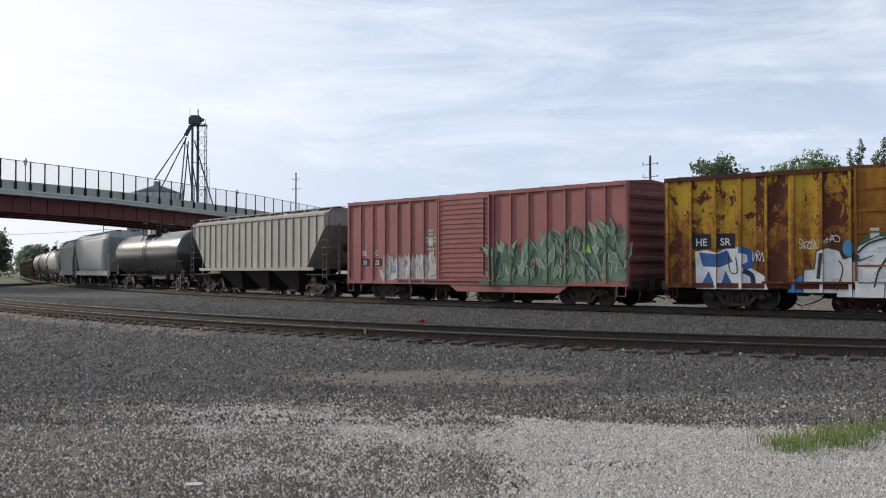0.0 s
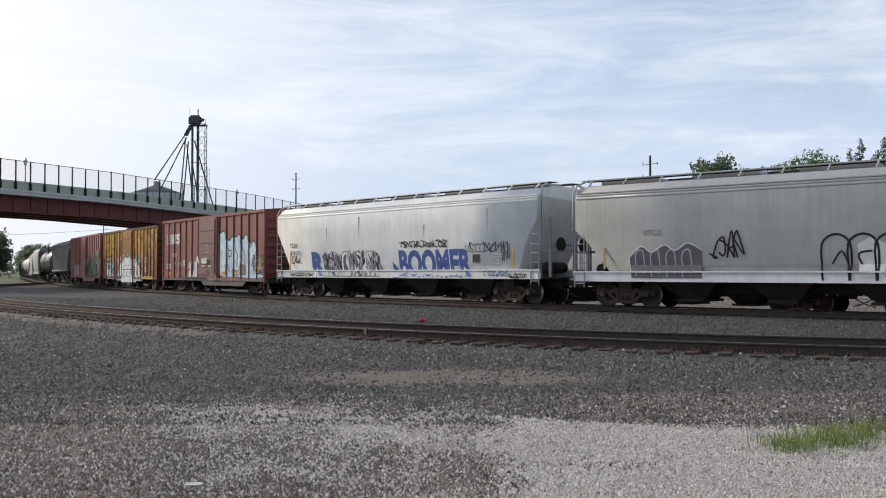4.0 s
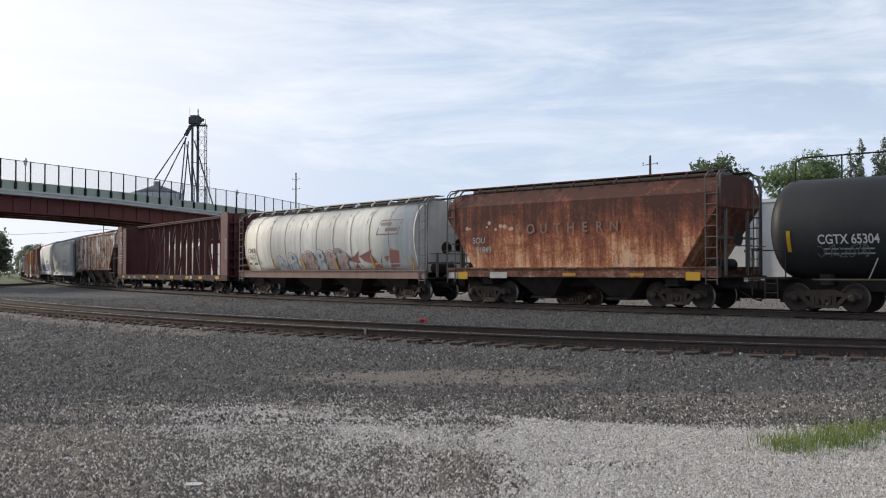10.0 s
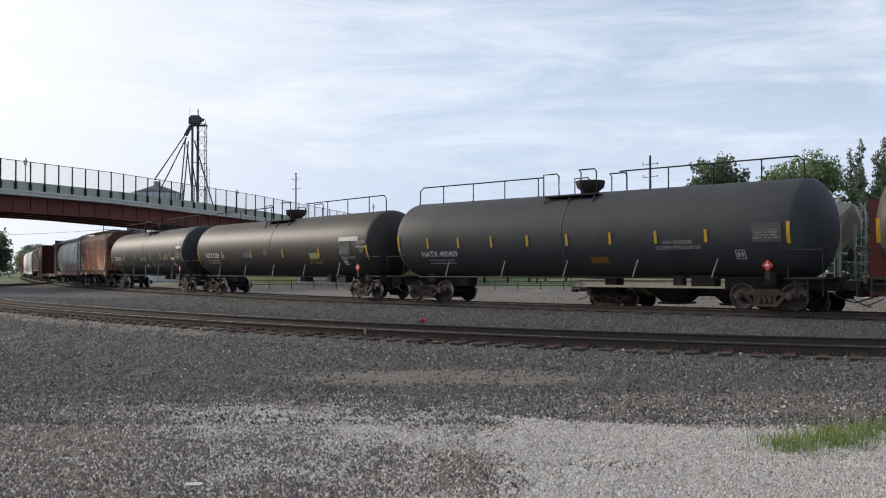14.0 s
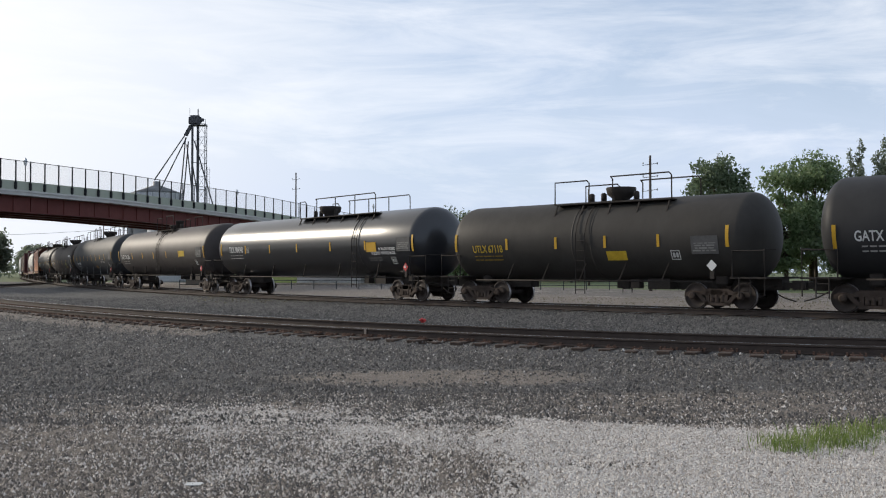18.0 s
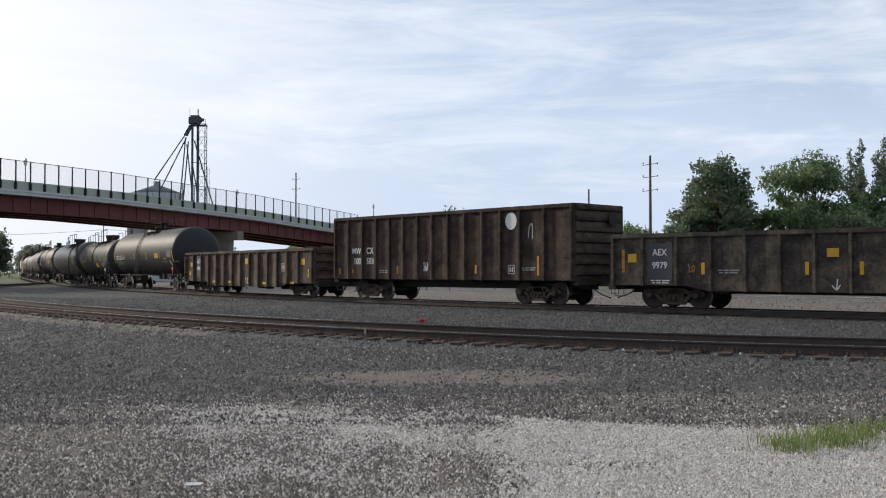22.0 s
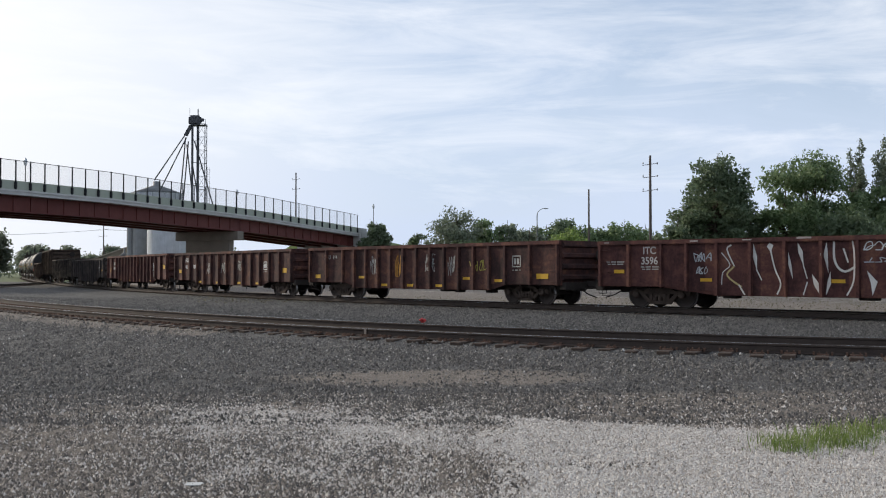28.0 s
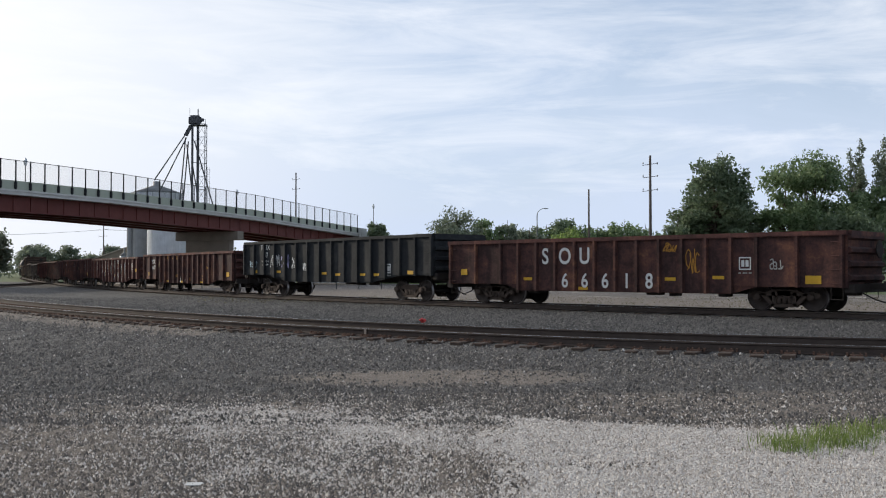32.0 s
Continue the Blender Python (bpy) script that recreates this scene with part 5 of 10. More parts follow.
def wrap_side(bm, side, z):
    """Bends flat paint onto a hopper's bowed side; returns the reach of its middle."""
    zs, ys = [p[1] for p in side], [p[0] for p in side]
    for q in np.linspace(min(zs), max(zs), 14):
        bmesh.ops.bisect_plane(bm, geom=bm.verts[:] + bm.edges[:] + bm.faces[:], plane_co=(0, q - z, 0), plane_no=(0, 1, 0))
    for v in bm.verts:
        q = z + v.co.y
        v.co.z += float(np.interp(q, zs, ys)) if q > zs[0] else max(ys[0], 1.475) + 0.004
    return 0.006


def graffiti(car, x, z, y, w, h, n, mats, seed, weight=0.2, style="block", lean=0.0, label="", cloud=False, rise=0.0, fat=1.0):
    """Spray paint on the near side, abstract forms only. mats: cloud, outline, body, light. style: block, bubble or spiky forms; scrawl for one thin line in the last material; rise lifts the forms towards the car's rear."""
    rng = random.Random(seed)
    bm = bmesh.new()
    if cloud:
        m = max(8, int(w * 4))
        top = [h / 2 * rng.uniform(0.62, 1.0) * (1 if 1 < k < m - 1 else 0.3) for k in range(m + 1)]
        if style == "spiky":
            top = [t if k % 2 else t * 0.7 for k, t in enumerate(top)]
        bot = [-h / 2 * rng.uniform(0.9, 1.0) for k in range(m + 1)]
        for g, mt, lift in ((0.07, 1, 0.0), (0.0, 0, 0.0015)):
            vs = [[bm.verts.new((-w / 2 + w * k / m, t[k] + g * (1 if t is top else -1), lift)) for k in range(m + 1)] for t in (bot, top)]
            for k in range(m):
                bm.faces.new((vs[0][k], vs[0][k + 1], vs[1][k + 1], vs[1][k])).material_index = mt
    cw = w / n
    thin = style == "scrawl"
    for i in range(n):
        gw, gh = cw * rng.uniform(0.95, 1.35), h * rng.uniform(0.62, 0.98)
        x0 = -w / 2 + cw * i + rng.uniform(-0.12, 0.05) * cw
        z0 = -h / 2 + (h - gh) * rng.random() + rise * i / n
        slant = rng.uniform(-0.2, 0.35)
        form = STROKES[rng.randrange(len(STROKES))]
        if rng.random() < 0.5:
            form = tuple((px, 1 - pz) for px, pz in form)
        if rng.random() < 0.5:
            form = tuple((0.8 - px, pz) for px, pz in form)
        turn = rng.uniform(-0.5, 0.5)
        form = tuple((0.4 + (px - 0.4) * math.cos(turn) - (pz - 0.5) * math.sin(turn), 0.5 + (px - 0.4) * math.sin(turn) + (pz - 0.5) * math.cos(turn)) for px, pz in form)
        pts = [(x0 + gw * (px + slant * pz) + rng.uniform(-0.05, 0.05) * gw, z0 + gh * pz + rng.uniform(-0.05, 0.05) * gh) for px, pz in form]
        pts = [(px, min(max(pz, -h / 2 + 0.06), h / 2 + rise)) for px, pz in pts]
        if style in ("bubble", "scrawl"):
            pts = rounded(pts, 5 if thin else 4)
        lift = 0.003 + 0.0012 * i
        pts = [(px, max(pz, -h / 2 + 0.06)) for px, pz in pts]
        if thin and i and joined:
            pts = rounded([last, ((last[0] + pts[0][0]) / 2, (last[1] + pts[0][1]) / 2 + 0.15 * h), pts[0]], 3) + pts
        last, joined = pts[-1], rng.random() < 0.7
        if thin:
            ribbon(bm, pts, weight * rng.uniform(0.75, 1.2), len(mats) - 1, lift)
            continue
        thick = fat * gw * rng.uniform(0.26, 0.36) * (0.8 if style == "spiky" else 1.0)
        corners = 8 if style == "bubble" else (4 if style == "block" else 0)
        edge = weight * 0.35
        painted_stroke(bm, pts, thick + 2 * edge, 1, lift, corners)
        painted_stroke(bm, pts, thick, 2, lift + 0.0004, corners)
        if len(mats) > 3:
            ribbon(bm, [(px + 0.12 * thick, pz + 0.1 * thick) for px, pz in pts], thick * 0.28, 3, lift + 0.0007)
        if style != "block" and rng.random() < 0.6:
            tip = pts[-1]
            d = rng.uniform(0.3, 0.6) * gw
            bm.faces.new([bm.verts.new((tip[0] + u * d, tip[1] + v * d, lift + 0.0006)) for u, v in ((-0.5, -0.2), (0.9, 0.1), (-0.3, 0.6))]).material_index = 1
    wrap_posts(bm, car, x)
    if car.name in SIDES:
        lean, y = 0.0, wrap_side(bm, SIDES[car.name], z)
    ob = part("graffiti", bm, mats, car, label)
    ob.matrix_basis = Matrix(((-1, 0, 0, x), (0, math.sin(lean), math.cos(lean), y), (0, math.cos(lean), -math.sin(lean), z), (0, 0, 0, 1)))
    return ob


def paint(car, y, items, label="", name="graffiti"):
    """Flat paint on the near side in the car's own x and z. items: ("fill", material, points), ("line", material, width, points) or ("leaf", material, points of its spine, width)."""
    bm = bmesh.new()
    mats = []
    lift = 0.0
    for it in items:
        if it[1] not in mats:
            mats.append(it[1])
        k = mats.index(it[1])
        lift += 0.0004
        pts = [(-px, pz) for px, pz in it[-1 if it[0] != "leaf" else 2]]
        if it[0] == "fill":
            f = bm.faces.new([bm.verts.new((px, pz, lift)) for px, pz in pts])
            f.material_index = k
            bmesh.ops.triangulate(bm, faces=[f])
        elif it[0] == "line":
            ribbon(bm, rounded(pts, 4) if len(pts) > 2 else pts, it[2], k, lift)
        else:
            (ax, az), (mx, mz), (bx, bz) = pts
            d = math.hypot(bx - ax, bz - az) or 1e-6
            nx, nz = -(bz - az) / d * it[3], (bx - ax) / d * it[3]
            f = bm.faces.new([bm.verts.new((px, pz, lift)) for px, pz in ((ax, az), (mx + nx, mz + nz), (bx, bz), (mx - nx, mz - nz))])
            f.material_index = k
    wrap_posts(bm, car, 0.0)
    if car.name in SIDES:
        y = wrap_side(bm, SIDES[car.name], 0.0)
    ob = part(name, bm, mats, car, label)
    ob.matrix_basis = Matrix(((-1, 0, 0, 0), (0, 0, 1, y), (0, 1, 0, 0), (0, 0, 0, 1)))
    return ob


def wild(car, y, x0, x1, low, high, n, body, edge, light, seed, label="", lean=0.0):
    """Interlocked pointed forms over a filled ground; high gives the top at each end and the middle."""
    rng = random.Random(seed)

    def top(f):
        return float(np.interp(f, [0, 0.5, 1], high))
    m = 26
    ridge = [(x0 + (x1 - x0) * k / m, low + (top(k / m) - low) * (rng.uniform(0.86, 1.05) if k % 2 else rng.uniform(0.62, 0.84))) for k in range(m + 1)]
    items = [("fill", body[0], [(x0, low)] + ridge + [(x1, low)])]
    for k in range(n):
        f = rng.random()
        cx = x0 + (x1 - x0) * f
        hh = top(f) - low
        cz = low + hh * rng.uniform(0.02, 0.80)
        ln = rng.uniform(0.25, 0.6) * hh
        a = rng.uniform(-0.75, 0.75) + lean
        dx, dz = math.sin(a) * ln, math.cos(a) * ln
        p, q = (cx, max(low, cz - 0.1)), (cx + dx, min(cz + dz, top(f) + 0.08))
        mid = ((p[0] + q[0]) / 2 + rng.uniform(-0.14, 0.14), (p[1] + q[1]) / 2)
        w = rng.uniform(0.07, 0.17)
        items.append(("leaf", edge if k % 3 else light, [p, mid, q], w + 0.045))
        items.append(("leaf", body[rng.randrange(len(body))], [p, mid, q], w))
    return paint(car, y, items, label)


def word(car, text, x0, x1, z0, z1, y, layers, label="", name="graffiti"):
    """A painted word from x0 to x1; layers of (material, boldness), the lowest first."""
    bm = bmesh.new()
    for k, (mt, bold) in enumerate(layers):
        cu = bpy.data.curves.new("word", "FONT")
        cu.body, cu.size, cu.offset, cu.resolution_u = text, 1.0, bold, 3
        ob = bpy.data.objects.new("word", cu)
        scene.collection.objects.link(ob)
        bpy.context.view_layer.update()
        me = bpy.data.meshes.new_from_object(ob.evaluated_get(bpy.context.evaluated_depsgraph_get()))
        bpy.data.objects.remove(ob)
        co = np.array([v.co[:2] for v in me.vertices])
        if k == 0:
            lo, hi = co.min(0), co.max(0)
        n0, f0 = len(bm.verts), len(bm.faces)
        bm.from_mesh(me)
        bm.verts.ensure_lookup_table()
        bm.faces.ensure_lookup_table()
        for v in bm.verts[n0:]:
            v.co = (-x0 + (v.co.x - lo[0]) / (hi[0] - lo[0]) * (x0 - x1), z0 + (v.co.y - lo[1]) / (hi[1] - lo[1]) * (z1 - z0), 0.0015 * k)
        for f in bm.faces[f0:]:
            f.material_index = k
        bpy.data.meshes.remove(me)
    wrap_posts(bm, car, 0.0)
    if car.name in SIDES:
        y = wrap_side(bm, SIDES[car.name], 0.0)
    ob = part(name, bm, [mt for mt, _ in layers], car, label)
    ob.matrix_basis = Matrix(((-1, 0, 0, 0), (0, 0, 1, y), (0, 1, 0, 0), (0, 0, 0, 1)))
    return ob


def disc(cx, cz, r, n=14, squash=1.0):
    return [(cx + r * math.cos(2 * math.pi * k / n), cz + squash * r * math.sin(2 * math.pi * k / n)) for k in range(n)]


def spray(col):
    return plain("spray_%d_%d_%d" % tuple(int(c * 100) for c in col), col, 0.65, 0, 0.22, 2.5)


SP_WHITE, SP_BLACK, SP_LIGHT, SP_PINK, SP_SILVER, SP_SKY = (spray(c) for c in ((0.66, 0.67, 0.66), (0.02, 0.02, 0.024), (0.46, 0.52, 0.46), (0.45, 0.24, 0.22), (0.40, 0.42, 0.44), (0.42, 0.58, 0.66)))


def boxcar(label, mat, end_mat, length=15.7, top=4.45, door=(-1.5, 1.5), door_mat=None, ribs=7, sill=0.76, lower=None, louvre=False, group="", door_ribs=(), skirt=(-5.3, 5.3), post_mat=None):
    car = start_car("boxcar", label, "boxcar", group)
    L, W = length / 2, 1.47
    bm = bmesh.new()
    box(bm, -L, L, -W + 0.06, W - 0.06, sill, top)
    part("body", bm, mat, car)
    xs = [round(float(v), 3) for v in list(np.linspace(door[1] + 0.16, L - 0.05, ribs)) + list(np.linspace(-L + 0.05, door[0] - 0.16, ribs))]
    POSTS[car.name] = [(x - 0.05, x + 0.05, 0.058) for x in xs] + [(door[0], door[1], 0.10)]
    tall = round(top - sill - 0.30, 3)
    for s in (1, -1):
        box_part("side_sill", (length, 0.05, 0.16), (0, s * (W - 0.045), sill + 0.06), lower or mat, car)
        box_part("eave", (length, 0.09, 0.13), (0, s * (W - 0.03), top - 0.05), mat, car)
        for x in xs:
            box_part("side_post", (0.09, 0.06, top - sill - 0.14), (x, s * (W - 0.03), (top + sill) / 2), post_mat or mat, car)
        # door with pressed ribs, rails and its lock bar
        d = box_part("door", (door[1] - door[0], 0.07, tall), ((door[0] + door[1]) / 2, s * (W - 0.005), (top + sill) / 2 + 0.07), door_mat or mat, car)
        n = 17
        zs = [-tall / 2 + tall * (k + 0.5) / n for k in range(n)] if louvre else [z - (top + sill) / 2 - 0.07 for z in door_ribs]
        for z in zs:
            box_part("door_rib", (door[1] - door[0] - 0.1, 0.04, 0.05 if louvre else 0.06), (0, s * 0.045, z), door_mat or mat, d)
        for e in (-1, 1):
            box_part("door_edge", (0.07, 0.05, tall), (e * (0.5 * (door[1] - door[0]) - 0.035), s * 0.05, 0), door_mat or mat, d)
        box_part("lock_bar", (0.04, 0.05, tall - 0.3), (-0.5 * (door[1] - door[0]) + 0.3, s * 0.055, 0), UNDER, d)
        box_part("latch", (0.22, 0.06, 0.08), (-0.5 * (door[1] - door[0]) + 0.4, s * 0.06, -0.5), UNDER, d)
        box_part("door_track", (door[1] - door[0] + 3.0, 0.07, 0.07), ((door[0] + door[1]) / 2 + 1.4, s * (W + 0.01), sill + 0.17), lower or mat, car)
        bm = bmesh.new()
        prism(bm, [(skirt[0], sill), (skirt[1], sill), (skirt[1] - 0.5, sill - 0.30), (skirt[0] + 0.5, sill - 0.30)], s * (W - 0.09) - 0.03, s * (W - 0.09) + 0.03, "y")
        part("skirt", bm, lower or mat, car)
        for e in (1, -1):
            bm = bmesh.new()
            x = e * (L - 0.24)
            for k in range(5):
                tube(bm, [(x - 0.19, s * (W - 0.01), sill + 0.2 + 0.4 * k), (x - 0.19, s * (W + 0.045), sill + 0.2 + 0.4 * k), (x + 0.19, s * (W + 0.045), sill + 0.2 + 0.4 * k), (x + 0.19, s * (W - 0.01), sill + 0.2 + 0.4 * k)], 0.014, 5)
            tube(bm, [(x - 0.2, s * W, sill), (x - 0.18, s * W, sill - 0.36), (x + 0.18, s * W, sill - 0.36), (x + 0.2, s * W, sill)], 0.018, 5)
            part("ladder", bm, mat, car)
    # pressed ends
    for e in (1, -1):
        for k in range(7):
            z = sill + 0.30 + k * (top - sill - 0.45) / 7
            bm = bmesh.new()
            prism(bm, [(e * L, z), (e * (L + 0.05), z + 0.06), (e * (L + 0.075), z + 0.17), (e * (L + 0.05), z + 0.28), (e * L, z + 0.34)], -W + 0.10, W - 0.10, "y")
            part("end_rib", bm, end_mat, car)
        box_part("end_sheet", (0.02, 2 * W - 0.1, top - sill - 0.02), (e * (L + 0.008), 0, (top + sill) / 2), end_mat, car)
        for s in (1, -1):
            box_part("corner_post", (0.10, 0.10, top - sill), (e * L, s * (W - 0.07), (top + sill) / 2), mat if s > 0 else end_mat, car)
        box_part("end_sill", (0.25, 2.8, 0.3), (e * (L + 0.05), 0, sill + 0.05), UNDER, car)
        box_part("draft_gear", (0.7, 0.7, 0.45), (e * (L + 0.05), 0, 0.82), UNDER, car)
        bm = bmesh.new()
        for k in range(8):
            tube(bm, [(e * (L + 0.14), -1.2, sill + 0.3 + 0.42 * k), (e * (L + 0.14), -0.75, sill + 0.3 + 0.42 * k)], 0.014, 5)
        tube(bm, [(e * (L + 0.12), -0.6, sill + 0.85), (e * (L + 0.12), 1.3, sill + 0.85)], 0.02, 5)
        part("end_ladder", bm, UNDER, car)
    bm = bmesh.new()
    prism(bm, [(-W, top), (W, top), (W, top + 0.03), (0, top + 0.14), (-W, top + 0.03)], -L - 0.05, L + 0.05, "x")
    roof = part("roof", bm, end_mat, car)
    for x in np.linspace(-L + 0.5, L - 0.5, 14):
        bm = bmesh.new()
        prism(bm, [(-W, top + 0.03), (0, top + 0.14), (W, top + 0.03), (W, top + 0.045), (0, top + 0.17), (-W, top + 0.045)], x - 0.04, x + 0.04, "x")
        part("roof_seam", bm, end_mat, roof)
    box_part("centre_sill", (length - 0.4, 0.5, 0.42), (0, 0, 0.76), UNDER, car)
    for x in (-2.6, 0.4, 2.2):
        box_part("brake_gear", (0.9, 0.7, 0.34), (x, 0.4, 0.60), UNDER, car)
    running_gear(car, L - 2.35, L + 0.1)
    return car


def dented_sheet(car, x0, x1, z0, z1, side, mat, rng):
    """One bay of thin side plate, dished between its posts by years of loads."""
    bm = bmesh.new()
    nx, nz = 6, 6
    deep, px, pz = rng.uniform(0.004, 0.030), rng.uniform(0.35, 0.65), rng.uniform(0.3, 0.6)
    dx, dz, dd = rng.uniform(0.2, 0.8), rng.uniform(0.2, 0.8), rng.uniform(-0.012, 0.010)
    grid = []
    for i in range(nx + 1):
        for j in range(nz + 1):
            u, v = i / nx, j / nz
            dish = deep * math.exp(-((u - px) / 0.28) ** 2 - ((v - pz) / 0.33) ** 2) + dd * math.exp(-((u - dx) / 0.15) ** 2 - ((v - dz) / 0.14) ** 2)
            grid.append(bm.verts.new((x0 + (x1 - x0) * u, side * (1.436 - max(0.0, dish)), z0 + (z1 - z0) * v)))
    for i in range(nx):
        for j in range(nz):
            a, b, c, d = (grid[p] for p in (i * (nz + 1) + j, (i + 1) * (nz + 1) + j, (i + 1) * (nz + 1) + j + 1, i * (nz + 1) + j + 1))
            bm.faces.new((b, a, d, c) if side > 0 else (a, b, c, d))
    return part("side_sheet", bm, mat, car, smooth=True)


def even_posts(length, n):
    return [-length / 2 + 0.06 + (length - 0.12) * k / (n - 1) for k in range(n)]


# the common pattern: a wide bay over each truck, closer ones between
RIBBED_POSTS = [-8.1, -6.71, -5.38] + [-4.48 + 0.896 * k for k in range(11)] + [5.38, 6.71, 8.1]


def gondola(label, mat, length=16.45, top=2.52, foot=0.76, belly=0.52, post_xs=None, drop=(5.3, 4.4), end_mat=None, group="", top_mat=None, worn=0.0):
    """foot: underside of the side over the trucks; belly: underside between them; drop: where the one falls to the other."""
    car = start_car("gondola_car", label, "gondola car", group)
    L, W = length / 2, 1.47
    end_mat = end_mat or mat
    post_xs = sorted(post_xs or RIBBED_POSTS)
    for s in (1, -1):
        bm = bmesh.new()
        x1, x2 = drop
        out = [(-L, foot), (-x1, foot), (-x2, belly), (x2, belly), (x1, foot), (L, foot), (L, top - 0.02), (-L, top - 0.02)]
        prism(bm, out, s * (W - 0.10) - 0.03, s * (W - 0.10) + 0.03, "y")
        part("side", bm, mat, car)
        bm = bmesh.new()
        box(bm, -L, L, s * (W - 0.03) - 0.09, s * (W - 0.03) + 0.09, top - 0.16, top)
        bmesh.ops.bevel(bm, geom=[e for e in bm.edges if abs(e.verts[0].co.x - e.verts[1].co.x) > 1], offset=0.025, segments=2, affect="EDGES")
        part("top_chord", bm, top_mat or mat, car)
        rng, last = random.Random(len(POSTS) * 7 + s), None
        for x in post_xs:
            lo = float(np.interp(abs(x), (x2, x1), (belly, foot)))
            POSTS.setdefault(car.name, []).append((x - 0.065, x + 0.065, 0.132))
            if last is not None:
                z0 = max(lo, low) + 0.02
                dented_sheet(car, last + 0.05, x - 0.05, z0, top - 0.15, s, mat, rng)
            last, low = x, lo
            bm = bmesh.new()
            prism(bm, [(x - 0.06, s * 1.44), (x - 0.045, s * (W + 0.10)), (x + 0.045, s * (W + 0.10)), (x + 0.06, s * 1.44)], lo, top - 0.14, "z")
            part("side_post", bm, mat, car)
        for e in (1, -1):
            for k in range(4):
                z = foot + 0.12 + k * (top - foot - 0.3) / 3.4
                bm = bmesh.new()
                tube(bm, [(e * (L - 0.46), s * (W - 0.02), z), (e * (L - 0.46), s * (W + 0.08), z), (e * (L - 0.10), s * (W + 0.08), z), (e * (L - 0.10), s * (W - 0.02), z)], 0.013, 5)
                part("grab_iron", bm, mat, car)
            bm = bmesh.new()
            tube(bm, [(e * (L - 0.5), s * (W - 0.04), foot), (e * (L - 0.5), s * (W - 0.04), 0.42), (e * (L - 0.14), s * (W - 0.04), 0.42), (e * (L - 0.14), s * (W - 0.04), foot)], 0.016, 5)
            part("sill_step", bm, UNDER, car)
    for e in (1, -1):
        box_part("end_wall", (0.07, 2 * W - 0.1, top - foot), (e * (L - 0.04), 0, (top + foot) / 2), end_mat, car)
        for k in range(4 if top < 3.2 else 7):
            z = foot + 0.18 + k * (top - foot) / (4.1 if top < 3.2 else 7.1)
            bm = bmesh.new()
            prism(bm, [(e * L, z), (e * (L + 0.10), z + 0.06), (e * (L + 0.10), z + 0.17), (e * L, z + 0.23)], -W + 0.1, W - 0.1, "y")
            part("end_rib", bm, end_mat, car)
        box_part("end_chord", (0.16, 2 * W - 0.24, 0.15), (e * (L + 0.02), 0, top - 0.08), end_mat, car)
        box_part("end_sill", (0.3, 2.7, 0.26), (e * (L + 0.02), 0, foot - 0.02), UNDER, car)
    bm = bmesh.new()
    lathe(bm, [(0.27, 0.0), (0.29, 0.02), (0.27, 0.04)], axis="x", sides=14, centre=(-L - 0.2, -0.7, top - 0.55))
    part("brake_wheel", bm, UNDER, car)
    floor_z = max(foot, 0.86)
    box_part("floor", (length - 0.1, 2 * W - 0.3, 0.12), (0, 0, floor_z + 0.06), UNDER, car)
    box_part("centre_sill", (length - 0.4, 0.5, 0.34), (0, 0, floor_z - 0.17), UNDER, car)
    # brake rods and small hangers that show under the belly
    for x, w, h in ((x2 - 0.25, 0.5, 0.10), (-1.2, 0.55, 0.09), (-2.0, 0.3, 0.12), (-x2 + 0.5, 0.35, 0.11)):
        bm = bmesh.new()
        box(bm, x - w / 2, x + w / 2, 0.55, 0.95, belly - h, belly + 0.12)
        bmesh.ops.bevel(bm, geom=bm.edges[:], offset=0.025, segments=1, affect="EDGES")
        part("brake_hanger", bm, UNDER, car)
    bm = bmesh.new()
    tube(bm, [(x2 + 0.3, 0.7, belly - 0.04), (x2 - 0.9, 0.7, belly + 0.02), (-x2, 0.7, belly + 0.03)], 0.018, 5)
    part("brake_rod", bm, UNDER, car)
    if worn:
        rng = random.Random(len(POSTS) * 11)
        for k in range(7):
            w = rng.uniform(0.2, 0.6)
            panel(car, "scraped_lip", 7.0 - k * 2.3 + rng.uniform(-0.7, 0.7), top - rng.uniform(0.03, 0.07), W + 0.062, w, rng.uniform(0.03, 0.07), spray((0.33, 0.28, 0.26)))
    running_gear(car, L - 2.2, L + 0.1)
    return car


